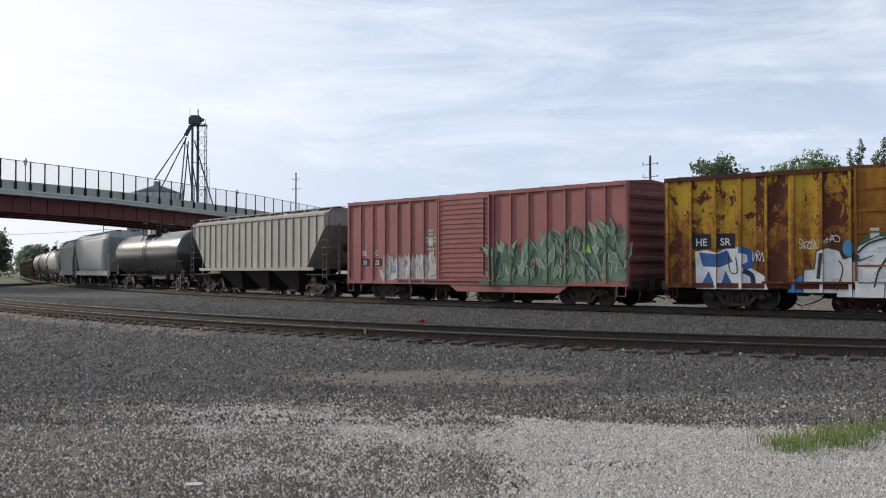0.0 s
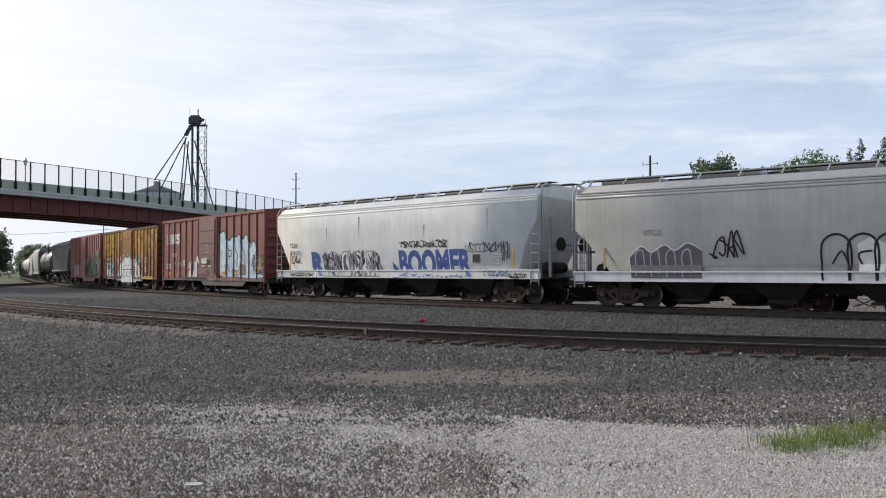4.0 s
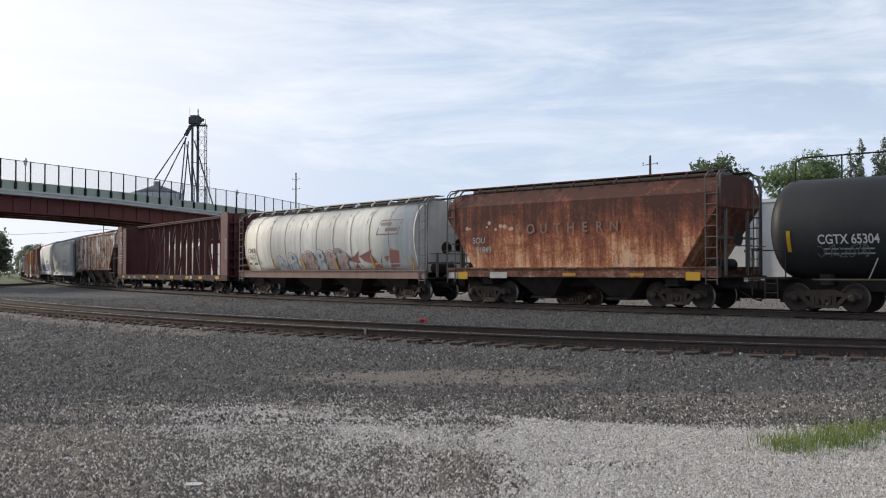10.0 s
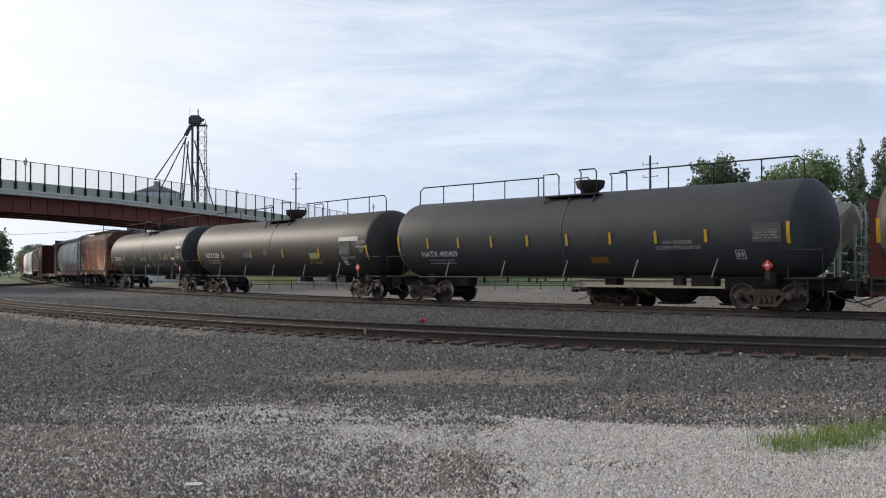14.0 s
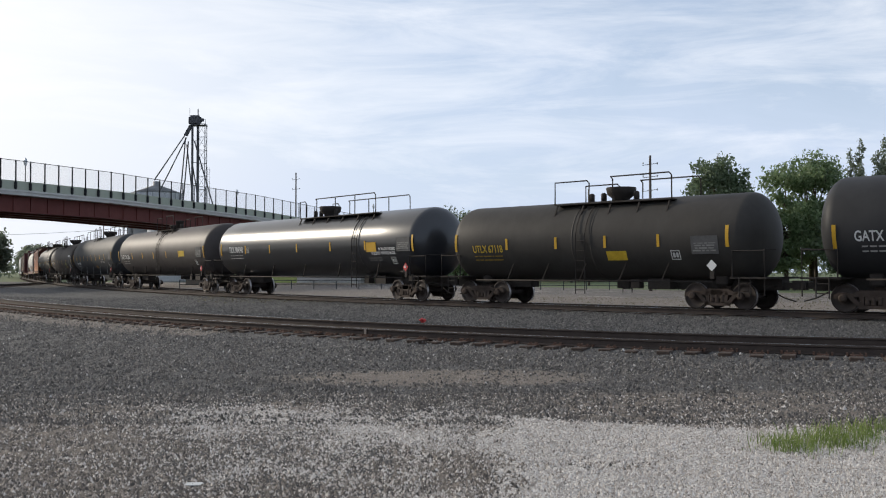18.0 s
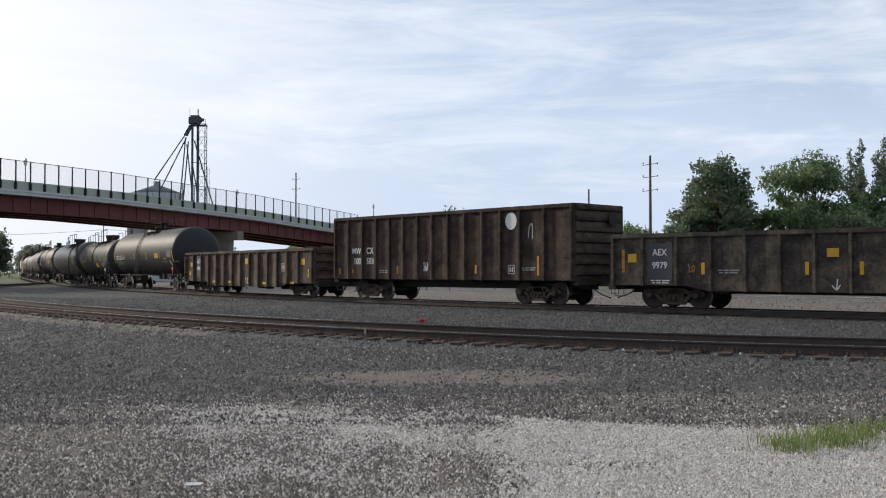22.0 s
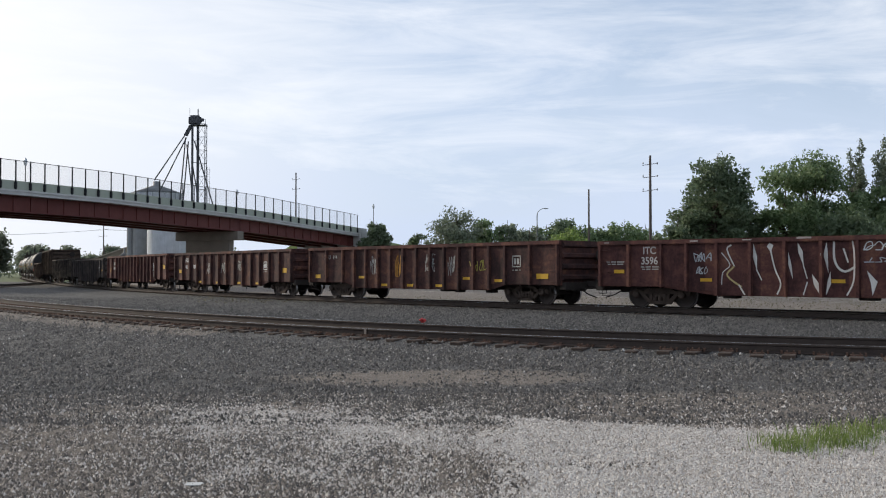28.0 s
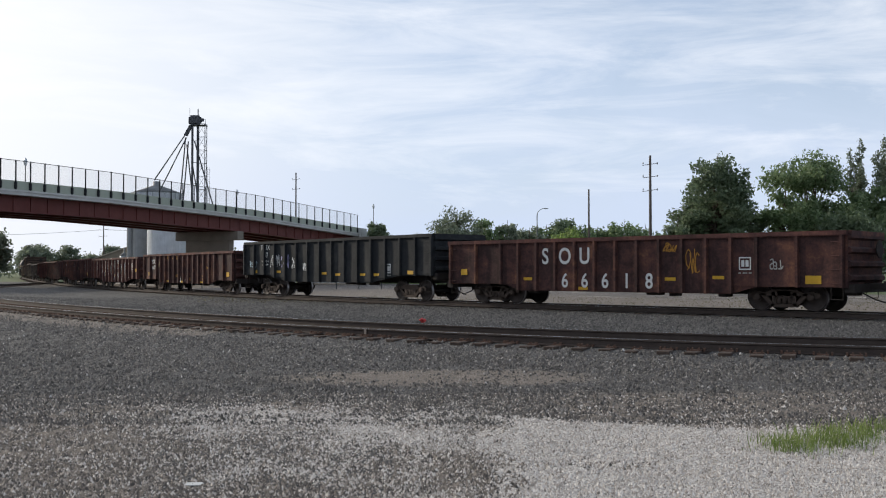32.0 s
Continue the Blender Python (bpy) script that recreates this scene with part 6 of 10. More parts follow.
def tank_car(label, mat, length=19.0, r=1.5, zc=2.56, long_rail=True, belt=False, group="", belts=(-0.9, 0.3), deck=(-1.8, 1.8), dome_x=0.0, overhang=1.8):
    car = start_car("tank_car", label, "tank car", group)
    L = length / 2
    bm = bmesh.new()
    prof = []
    d = 0.72
    for k in range(9):
        a = math.pi / 2 * k / 8
        prof.append((max(0.02, r * math.sin(a)), L - d + d * math.cos(a)))
    prof += [(r, -(L - d) + (2 * (L - d)) * (1 - k / 8)) for k in range(1, 8)]
    prof += [(p[0], -p[1]) for p in reversed(prof[:9])]
    lathe(bm, prof, axis="x", sides=40, centre=(0, 0, zc))
    part("tank", bm, mat, car)
    for x in (belts if belt else (0.0,)):
        bm = bmesh.new()
        lathe(bm, [(r - 0.01, x - 0.03), (r + 0.008, x - 0.025), (r + 0.008, x + 0.025), (r - 0.01, x + 0.03)], axis="x", sides=40, centre=(0, 0, zc))
        part("weld_band", bm, mat, car)
    # manway, deck and its hoops
    top = zc + r
    bm = bmesh.new()
    if long_rail or deck[1] - deck[0] > 5:
        lathe(bm, [(0.30, top - 0.1), (0.34, top + 0.06), (0.52, top + 0.20), (0.57, top + 0.42), (0.55, top + 0.47), (0.05, top + 0.50)], sides=18, centre=(dome_x, 0, 0))
    else:
        lathe(bm, [(0.26, top - 0.1), (0.26, top + 0.45), (0.31, top + 0.47), (0.31, top + 0.55), (0.05, top + 0.57)], sides=14, centre=(dome_x, 0, 0))
        lathe(bm, [(0.36, top - 0.1), (0.36, top + 0.16), (0.42, top + 0.18), (0.40, top + 0.26), (0.05, top + 0.28)], sides=14, centre=(dome_x + 0.85, 0, 0))
    part("dome", bm, UNDER, car)
    d0, d1 = deck
    mid = dome_x + 0.5 * (1 if abs(d1 - dome_x) > 1.0 else 0)
    pl = 1.8
    for s in (1, -1):
        bm = bmesh.new()
        box(bm, d0, d1, s * 0.75 - 0.28, s * 0.75 + 0.28, top - 0.16, top - 0.12)
        for x in np.linspace(d0 + 0.1, d1 - 0.1, max(3, int((d1 - d0) / 1.2) + 1)):
            bar_between(bm, (x, s * 0.95, top - 0.15), (x, s * 1.25, top - 0.75), 0.06, 0.04)
        part("platform", bm, UNDER, car)
        bm = bmesh.new()
        tube(bm, [(d1, s * 1.0, top - 0.14), (d1, s * 1.0, top + 0.72), (mid + 0.35, s * 1.0, top + 0.72), (mid + 0.25, s * 1.0, top + 0.62), (mid + 0.25, s * 1.0, top - 0.1)], 0.028, 5)
        part("handrail", bm, UNDER, car)
        bm = bmesh.new()
        tube(bm, [(d0, s * 1.0, top - 0.14), (d0, s * 1.0, top + 0.70), (d0 + 0.1, s * 1.0, top + 0.80), (mid - 0.7, s * 1.0, top + 0.80), (mid - 0.8, s * 1.0, top + 0.70), (mid - 0.8, s * 1.0, top - 0.1)], 0.028, 5)
        for x in np.linspace(d0, mid - 0.8, max(2, int((mid - 0.8 - d0) / 1.7) + 1))[1:-1]:
            tube(bm, [(x, s * 1.0, top - 0.14), (x, s * 1.0, top + 0.80)], 0.026, 5)
        part("handrail", bm, UNDER, car)
    for x in (() if long_rail else (-0.75, 0.7, 1.25)):
        bm = bmesh.new()
        lathe(bm, [(0.11, top - 0.05), (0.11, top + 0.25), (0.05, top + 0.3)], sides=8, centre=(dome_x + x, 0.12, 0))
        part("valve", bm, UNDER, car)
    if long_rail:
        h = zc + r + 0.70
        for e in (1, -1):
            bm = bmesh.new()
            tube(bm, [(e * (L - 0.7), 0.35, zc + r - 0.4), (e * (L - 0.75), 0.35, h - 0.15), (e * (L - 0.95), 0.35, h), (e * pl, 0.35, h)], 0.028, 5)
            for x in np.linspace(L - 2.2, pl + 0.3, 4):
                tube(bm, [(e * x, 0.35, zc + r - 0.1), (e * x, 0.35, h)], 0.024, 5)
            part("safety_rail", bm, UNDER, car)
    # side pipe, hangers, ladder, saddles
    for s in (1, -1):
        bm = bmesh.new()
        tube(bm, [(-L + 1.6, s * 1.32, zc - r - 0.02), (L - 1.6, s * 1.32, zc - r - 0.02)], 0.03, 6)
        part("side_rail", bm, UNDER, car)
        for x in np.linspace(-L + 3.4, L - 3.4, 5):
            bm = bmesh.new()
            bar_between(bm, (x + 0.12, s * 1.32, zc - r), (x - 0.16, s * (r - 0.22), zc - r + 0.62), 0.035, 0.045)
            part("rail_hanger", bm, PLATE2 if s > 0 and not belt else UNDER, car)
        if belt:
            lx = sum(belts) / 2
            bm = bmesh.new()
            ladder(bm, lx, s * (r + 0.05), zc - r - 0.5, zc + 0.25, 0.42, "x", 0.015)
            for e in (-0.21, 0.21):
                tube(bm, [(lx + e, s * (r + 0.05) * math.cos(a), zc + (r + 0.05) * math.sin(a)) for a in np.linspace(0.17, 1.1, 6)], 0.018, 5)
            part("ladder", bm, UNDER, car)
    for e in (1, -1):
        bm = bmesh.new()
        box(bm, e * (L - overhang) - 0.22, e * (L - overhang) + 0.22, -0.7, 0.7, 0.80, zc - r + 0.2)
        bmesh.ops.bevel(bm, geom=bm.edges[:], offset=0.06, segments=1, affect="EDGES")
        part("saddle", bm, UNDER, car)
        a, b = sorted((e * (L - 3.6), e * (L + 0.35)))
        bm = bmesh.new()
        box(bm, a, b, -0.28, 0.28, 0.66, 1.1)
        part("stub_sill", bm, UNDER, car)
        bm = bmesh.new()
        a, b = sorted((e * (L - 0.9), e * (L + 0.35)))
        box(bm, a, b, -1.42, 1.42, 1.04, 1.10)
        tube(bm, [(e * (L + 0.3), 1.4, 0.5), (e * (L + 0.3), 1.4, 2.0), (e * (L + 0.3), 0.6, 2.0)], 0.025, 5)
        tube(bm, [(e * (L - 0.8), 1.44, 1.1), (e * (L - 0.8), 1.44, 1.95), (e * (L + 0.3), 1.44, 1.95)], 0.025, 5)
        ladder(bm, e * (L - 0.35), 1.46, 0.45, 1.1, 0.4, "x", 0.018, 0.3)
        part("end_platform", bm, UNDER, car)
    box_part("outlet", (0.5, 0.5, 0.4), (sum(belts) / 2 - 1.0, 0, zc - r - 0.1), UNDER, car)
    box_part("brake_reservoir", (0.9, 0.42, 0.38), (-L + overhang + 2.4, 0.5, zc - r - 0.12), UNDER, car)
    box_part("brake_valve", (0.35, 0.3, 0.34), (-L + overhang + 3.3, 0.7, zc - r - 0.12), UNDER, car)
    running_gear(car, L - overhang, L + 0.15)
    car["tank_r"], car["tank_z"] = r, zc
    return car


def on_tank(car, a_deg):
    """Reach, height and lean of the near flank at an angle above (positive) or below the belt."""
    a = math.radians(a_deg)
    r = car["tank_r"] + 0.006
    return math.cos(a) * r, car["tank_z"] + math.sin(a) * r, -a


def tank_mark(car, kind, x, a_deg, *args, **kw):
    y, z, lean = on_tank(car, a_deg)
    return kind(car, *[v for v in _place(kind, x, z, y, args)], lean=lean, **kw)


def _place(kind, x, z, y, args):
    if kind is lettering:
        return (args[0], x, z, y, *args[1:])
    if kind is panel:
        return (args[0], x, z, y, *args[1:])
    return (x, z, y, *args)


HOOP = plain("hoop_grime", (0.20, 0.165, 0.13), 0.8, 0, 0.4, 2.0)


def covered_hopper(label, mat, length=19.0, top=4.55, style="smooth", bays=3, end_mat=None, foot=1.30, slope=1.6, group="", sill_mat=None, posts=17, hop_mat=None, knee=None, inset=0.12, post_xs=None, post_mat=None, ends=0.0):
    """knee: the height below which the ends rake in; inset: how far the body stops short of the sill ends. style: smooth (bowed sheet sides), ribbed (flat sides with posts), round (bulging sides with hoops)."""
    car = start_car("covered_hopper_car", label, "covered hopper car", group)
    L, W = length / 2, 1.52
    end_mat, hop_mat = end_mat or mat, hop_mat or UNDER
    SL = L - inset
    knee = knee or top - 0.9

    def half_profile():
        if style == "ribbed":
            return [(W - 0.08, foot), (W - 0.08, top - 0.18), (W - 0.35, top - 0.02), (0.5, top + 0.06)]
        if style == "round":
            return [(1.10, foot - 0.05), (1.30, foot + 0.35), (1.46, foot + 0.90), (W, foot + 1.50), (1.48, foot + 2.05), (1.34, foot + 2.50), (1.06, top - 0.28), (0.5, top)]
        if style == "narrow":
            return [(1.40, foot), (1.42, foot + 0.45), (1.44, foot + 0.9), (1.46, foot + 1.5), (1.48, top - 0.95), (1.48, top - 0.62), (1.42, top - 0.56), (1.0, top - 0.10), (0.5, top)]
        return [(1.36, foot), (1.42, foot + 0.30), (1.46, foot + 0.62), (1.50, foot + 1.0), (1.52, foot + 1.4), (1.53, foot + 1.9), (1.52, top - 0.62), (1.47, top - 0.44), (1.43, top - 0.40), (1.22, top - 0.10), (0.5, top)]
    hp = half_profile()
    if hp[0][1] + 0.1 < knee < hp[-2][1] and min(abs(z - knee) for y, z in hp) > 0.04:
        hp.append((float(np.interp(knee, [p[1] for p in hp], [p[0] for p in hp])), knee))
        hp.sort(key=lambda p: p[1])
    SIDES[car.name] = hp
    prof = hp + [(-y, z) for y, z in reversed(hp)]
    # the ends of the body rake inward towards the foot
    bm = bmesh.new()
    rings = []

    def rake(z):
        f = max(0.0, min(1.0, (knee - z) / (knee - foot)))
        return slope * (f ** 0.8 if style == "smooth" else f)

    def ring(x_of):
        return [bm.verts.new((x_of(z), y, z)) for y, z in prof]
    xs = [-1.0, -0.6, -0.2, 0.2, 0.6, 1.0]
    for q in xs:
        rings.append(ring(lambda z, q=q: q * (SL - rake(z))))
    n = len(prof)
    fs = []
    for a, b in zip(rings, rings[1:]):
        for k in range(n):
            f = bm.faces.new((a[k], a[(k + 1) % n], b[(k + 1) % n], b[k]))
            f.smooth = style in ("smooth", "round")
            fs.append(f)
    fs += [bm.faces.new(rings[0][::-1]), bm.faces.new(rings[-1])]
    bmesh.ops.recalc_face_normals(bm, faces=bm.faces[:])
    part("body", bm, mat, car)
    if style == "ribbed":
        xs = post_xs or [-SL + 0.1 + (2 * SL - 0.2) * k / (posts - 1) for k in range(posts)]
        for s in (1, -1):
            for x in xs:
                lo = foot
                edge = SL - abs(x)
                if edge < slope:
                    lo = max(foot, knee - (knee - foot) * edge / slope + 0.05)
                box_part("side_post", (0.055, 0.06, round(top - 0.2 - lo, 3)), (x, s * (W - 0.055), (top - 0.2 + lo) / 2), post_mat or mat, car)
            box_part("top_chord", (2 * SL, 0.07, 0.12), (0, s * (W - 0.05), top - 0.2), mat, car)
    if style == "round":
        for k in range(9):
            x = -5.81 + 1.53 * k
            bm = bmesh.new()
            va = [bm.verts.new((x - 0.022, y * 1.008, z + (0.01 if z > 3 else 0))) for y, z in prof]
            vb = [bm.verts.new((x + 0.022, y * 1.008, z + (0.01 if z > 3 else 0))) for y, z in prof]
            for j in range(n):
                bm.faces.new((va[j], va[(j + 1) % n], vb[(j + 1) % n], vb[j]))
            part("hoop", bm, HOOP, car)
    if style == "smooth":
        for s in (1, -1):
            for z in (top - 0.36, top - 0.45, top - 0.56):
                box_part("side_seam", (2 * SL - 0.1, 0.04, 0.035), (0, s * (1.43 if z > top - 0.4 else 1.475 if z > top - 0.5 else 1.51), z), mat, car)
    if style == "round":
        for e in (1, -1):
            bm = bmesh.new()
            va = [bm.verts.new((e * (SL - 0.04), y * 1.02, z + 0.01)) for y, z in prof]
            vb = [bm.verts.new((e * (SL + 0.03), y * 1.02, z + 0.01)) for y, z in prof]
            for j in range(n):
                bm.faces.new((va[j], va[(j + 1) % n], vb[(j + 1) % n], vb[j]))
            part("end_rim", bm, mat, car)
    # side sill, end platforms, ladders
    for s in (1, -1):
        if style != "ribbed":
            box_part("side_sill", (2 * L, 0.10, 0.34), (0, s * 1.42, foot - 0.16), sill_mat or mat, car)
            box_part("sill_lip", (2 * L, 0.16, 0.05), (0, s * 1.44, foot + 0.02), sill_mat or mat, car)
        else:
            box_part("side_sill", (2 * (L - slope * 0.7), 0.10, 0.16), (0, s * (W - 0.05), foot), sill_mat or mat, car)
        for e in (1, -1):
            bm = bmesh.new()
            ladder(bm, e * (L - 0.27), s * 1.50, foot - 0.55, (top - 0.1) if ends else (foot + 1.45), 0.42, "x", 0.018)
            if ends:
                for dx in (-0.21, 0.21):
                    tube(bm, [(e * (L - 0.27) + dx, s * 1.50, top - 0.12), (e * (L - 0.27) + dx, s * 1.30, top + 0.08), (e * (L - 0.27) + dx, s * 0.8, top + 0.14)], 0.024, 5)
            part("ladder", bm, end_mat, car)
            bm = bmesh.new()
            tube(bm, [(e * (L + 0.03), s * 1.44, foot - 0.3), (e * (L + 0.03), s * 1.44, top - 0.35), (e * (L - 0.05), s * 1.30, top - 0.05), (e * (L - 0.12), s * 0.9, top + 0.10)], 0.035, 6)
            part("end_post", bm, end_mat, car)
    for e in (1, -1):
        a, b = sorted((e * (L - slope - inset), e * (L + 0.25)))
        bm = bmesh.new()
        box(bm, a, b, -1.40, 1.40, foot - 0.32, foot - 0.26)
        part("end_platform", bm, UNDER, car)
        bm = bmesh.new()
        ladder(bm, e * (L + 0.12), -0.9, foot - 0.2, top + 0.05, 0.42, "y", 0.020)
        tube(bm, [(e * (L + 0.2), -1.4, foot + 0.75), (e * (L + 0.2), 1.4, foot + 0.75)], 0.022, 5)
        part("end_ladder", bm, end_mat, car)
        bm = bmesh.new()
        for y in (-0.75, 0.75):
            bar_between(bm, (e * (L - 0.15), y, foot - 0.26), (e * (L - 0.15), y, knee + 0.1), 0.09, 0.09)
        bar_between(bm, (e * (L - 0.15), -1.3, knee * 0.5 + foot * 0.5), (e * (L - 0.15), 1.3, knee * 0.5 + foot * 0.5), 0.06, 0.08)
        part("end_frame", bm, end_mat, car)
        bm = bmesh.new()
        lathe(bm, [(0.05, -0.62), (0.20, -0.58), (0.22, 0.0), (0.20, 0.58), (0.05, 0.62)], axis="y", sides=12, centre=(e * (L - 0.62), 0, foot + 0.12))
        part("air_tank", bm, UNDER, car)
        bm = bmesh.new()
        lathe(bm, [(0.27, 0.0), (0.29, 0.02), (0.27, 0.04)], axis="x", sides=14, centre=(e * (L + 0.2), 0.5, foot + 1.0))
        for q in range(3):
            a1 = q * math.pi / 3
            tube(bm, [(e * (L + 0.2) + 0.02, 0.5 - 0.27 * math.cos(a1), foot + 1.0 - 0.27 * math.sin(a1)), (e * (L + 0.2) + 0.02, 0.5 + 0.27 * math.cos(a1), foot + 1.0 + 0.27 * math.sin(a1))], 0.014, 4)
        part("brake_wheel", bm, UNDER, car)
        box_part("bolster", (0.5, 2.3, 0.35), (e * (L - 2.0), 0, foot - 0.45), UNDER, car)
    # roof walk, hatches and rail
    bm = bmesh.new()
    for s in (1, -1):
        box(bm, -L + 0.05, L - 0.05, s * 0.66 - 0.24, s * 0.66 + 0.24, top + 0.13, top + 0.16)
    part("roof_walk", bm, UNDER, car)
    for s in (1, -1):
        bm = bmesh.new()
        tube(bm, [(-L + 0.05, s * 0.93, top + 0.15), (L - 0.05, s * 0.93, top + 0.15)], 0.03, 5)
        for x in np.linspace(-L + 0.5, L - 0.5, 13):
            bar_between(bm, (x, s * 0.93, top + 0.15), (x, s * 1.20, top - 0.10), 0.05, 0.05)
        part("walk_rail", bm, mat, car)
    for k in range(5):
        bm = bmesh.new()
        x = -SL + 1.6 + (2 * SL - 3.2) * k / 4
        box(bm, x - 1.2, x + 1.2, -0.36, 0.36, top, top + 0.14)
        part("hatch", bm, end_mat, car)
    # outlet hoppers
    span = 2 * (L - slope - 1.3)
    for k in range(bays):
        x = -span / 2 + span * (k + 0.5) / bays
        w = span / bays * 0.47
        bm = bmesh.new()
        va = [bm.verts.new(p) for p in ((x - w, -1.25, foot), (x + w, -1.25, foot), (x + w, 1.25, foot), (x - w, 1.25, foot))]
        vb = [bm.verts.new(p) for p in ((x - 0.42, -0.55, 0.32), (x + 0.42, -0.55, 0.32), (x + 0.42, 0.55, 0.32), (x - 0.42, 0.55, 0.32))]
        for j in range(4):
            bm.faces.new((va[j], va[(j + 1) % 4], vb[(j + 1) % 4], vb[j]))
        bm.faces.new(vb)
        box(bm, x - 0.5, x + 0.5, -0.8, 0.8, 0.24, 0.33)
        bmesh.ops.recalc_face_normals(bm, faces=bm.faces[:])
        part("outlet_hopper", bm, hop_mat, car)
    box_part("centre_sill", (2 * L, 0.4, 0.4), (0, 0, foot - 0.5), UNDER, car)
    running_gear(car, L - 1.9, L + 0.2)
    return car


def centre_beam(label, mat, length=22.4, top=4.7, group="", sill_mat=None):
    car = start_car("centre_beam_flatcar", label, "flatcar", group)
    L = length / 2
    box_part("deck", (length, 2.9, 0.10), (0, 0, 1.02), sill_mat or mat, car)
    for s in (1, -1):
        box_part("side_sill", (length, 0.08, 0.30), (0, s * 1.46, 0.90), sill_mat or mat, car)
        for k in range(11):
            box_part("winch", (0.4, 0.12, 0.12), (-L + 2.2 + k * (length - 4.4) / 10, s * 1.5, 0.76), UNDER, car)
    for e in (1, -1):
        bulk = box_part("bulkhead", (0.08, 2.9, top - 1.07), (e * (L - 1.05), 0, (top + 1.07) / 2), mat, car)
        for s in (1, -1):
            box_part("wing", (1.08, 0.08, top - 1.07), (e * 0.52, s * 1.45, 0), mat, bulk)
            if e > 0:
                box_part("outer_wing", (1.0, 0.05, top - 1.25), (-e * 0.52, s * 1.42, -0.08), mat, bulk)
        for k in range(6):
            box_part("bulkhead_rib", (0.3, 2.8, 0.07), (e * 0.19, 0, 1.55 + k * 0.52 - (top + 1.07) / 2), mat, bulk)
        for y in (-0.7, 0.0, 0.7):
            box_part("bulkhead_post", (0.22, 0.12, top - 1.1), (e * 0.15, y, 0), mat, bulk)
    bm = bmesh.new()
    box(bm, -L + 0.9, L - 0.9, -0.30, 0.30, top - 0.12, top)
    box(bm, -L + 0.9, L - 0.9, -0.36, 0.36, top - 0.03, top + 0.02)
    part("top_chord", bm, mat, car)
    n = 17
    bay = 1.224
    xs = [9.15 - bay * k for k in range(n)]
    for x in xs:
        bm = bmesh.new()
        prism(bm, [(x - 0.12, 1.07), (x + 0.12, 1.07), (x + 0.065, top - 0.12), (x - 0.065, top - 0.12)], -0.10, 0.10, "y")
        part("upright", bm, mat, car)
        bm = bmesh.new()
        box(bm, x - 0.02, x + 0.02, -0.16, 0.16, 1.07, top - 0.12)
        part("upright_web", bm, mat, car)
    for k in (0, 2, 4, 6):
        for foot_x, way in ((xs[k] - 0.15, -1), (xs[n - 1 - k] + 0.15, 1)):
            bm = bmesh.new()
            bar_between(bm, (foot_x, 0, 1.12), (foot_x + way * bay * 1.6, 0, top - 0.15), 0.07, 0.13)
            part("brace", bm, mat, car)
    box_part("centre_sill", (length - 0.5, 0.6, 0.42), (0, 0, 0.78), UNDER, car)
    running_gear(car, L - 2.6, L + 0.1)
    return car


# ---- the freight train ----
RED_BOX = steel_paint("boxcar_red", (0.36, 0.135, 0.125), 0.06, 0.6, 0.3, 0.3, pitch=1.1)
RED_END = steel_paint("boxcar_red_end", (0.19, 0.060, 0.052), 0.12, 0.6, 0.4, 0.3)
YEL_BOX = rust_sheet("boxcar_yellow", [(0.33, (0.50, 0.31, 0.035)), (0.41, (0.40, 0.20, 0.028)), (0.46, (0.27, 0.115, 0.022)), (0.54, (0.16, 0.060, 0.020)), (0.62, (0.080, 0.026, 0.014))], 3.1, 0.070, 0.40, 1.05, 0.65, 1.3, blotch=0.8)
YEL_DOOR = rust_sheet("boxcar_door_orange", [(0.30, (0.40, 0.21, 0.03)), (0.45, (0.30, 0.135, 0.022)), (0.58, (0.20, 0.075, 0.018))], 2.6, 0.05, 0.4, 0.0, 0.65)
# rusting yellow, brighter than the sheets: light on the posts is in the colour
YEL_POST_LIT = rust_sheet("boxcar_yellow_post_lit", [(0.40, (0.50, 0.32, 0.05)), (0.50, (0.40, 0.20, 0.035)), (0.60, (0.20, 0.080, 0.025))], 2.6, 0.05, 0.3, 0.0, 0.65, 1.6)
# rusty end and roof paint, browned down so the end's shade is in it
YEL_END_SHADED = steel_paint("boxcar_yellow_end_shaded", (0.095, 0.052, 0.026), 0.45, 0.6, 0.5, 0.5)
BRN_BOX = steel_paint("boxcar_brown", (0.245, 0.076, 0.063), 0.10, 0.5, 0.3, 0.3, pitch=1.2)
BRN_DOOR = steel_paint("boxcar_door", (0.20, 0.092, 0.083), 0.15, 0.55, 0.4, 0.3)
WHT_HOP = steel_paint("hopper_white", (0.73, 0.735, 0.715), 0.02, 0.5, 0.22, 0.3, spec=0.3)
GRY_HOP = steel_paint("hopper_grey", (0.37, 0.382, 0.375), 0.02, 0.4, 0.28, 0.3, spec=0.35)
GRY_RIB = steel_paint("hopper_dull_grey", (0.37, 0.35, 0.31), 0.15, 0.6, 0.7, 0.5)
RUST_HOP = rust_sheet("hopper_peeling", [(0.345, (0.60, 0.57, 0.51)), (0.385, (0.50, 0.44, 0.37)), (0.40, (0.165, 0.062, 0.044)), (0.50, (0.115, 0.042, 0.031)), (0.62, (0.075, 0.030, 0.024))], 2.6, 0.012, 0.42, 0.93, 0.7, 1.15, grain=0.10)
PEEL_POST = rust_sheet("hopper_peeling_post", [(0.40, (0.58, 0.54, 0.47)), (0.47, (0.42, 0.34, 0.27)), (0.50, (0.16, 0.065, 0.045)), (0.60, (0.10, 0.040, 0.030))], 2.6, 0.0, 0.25, 0.0, 0.7, 1.6)
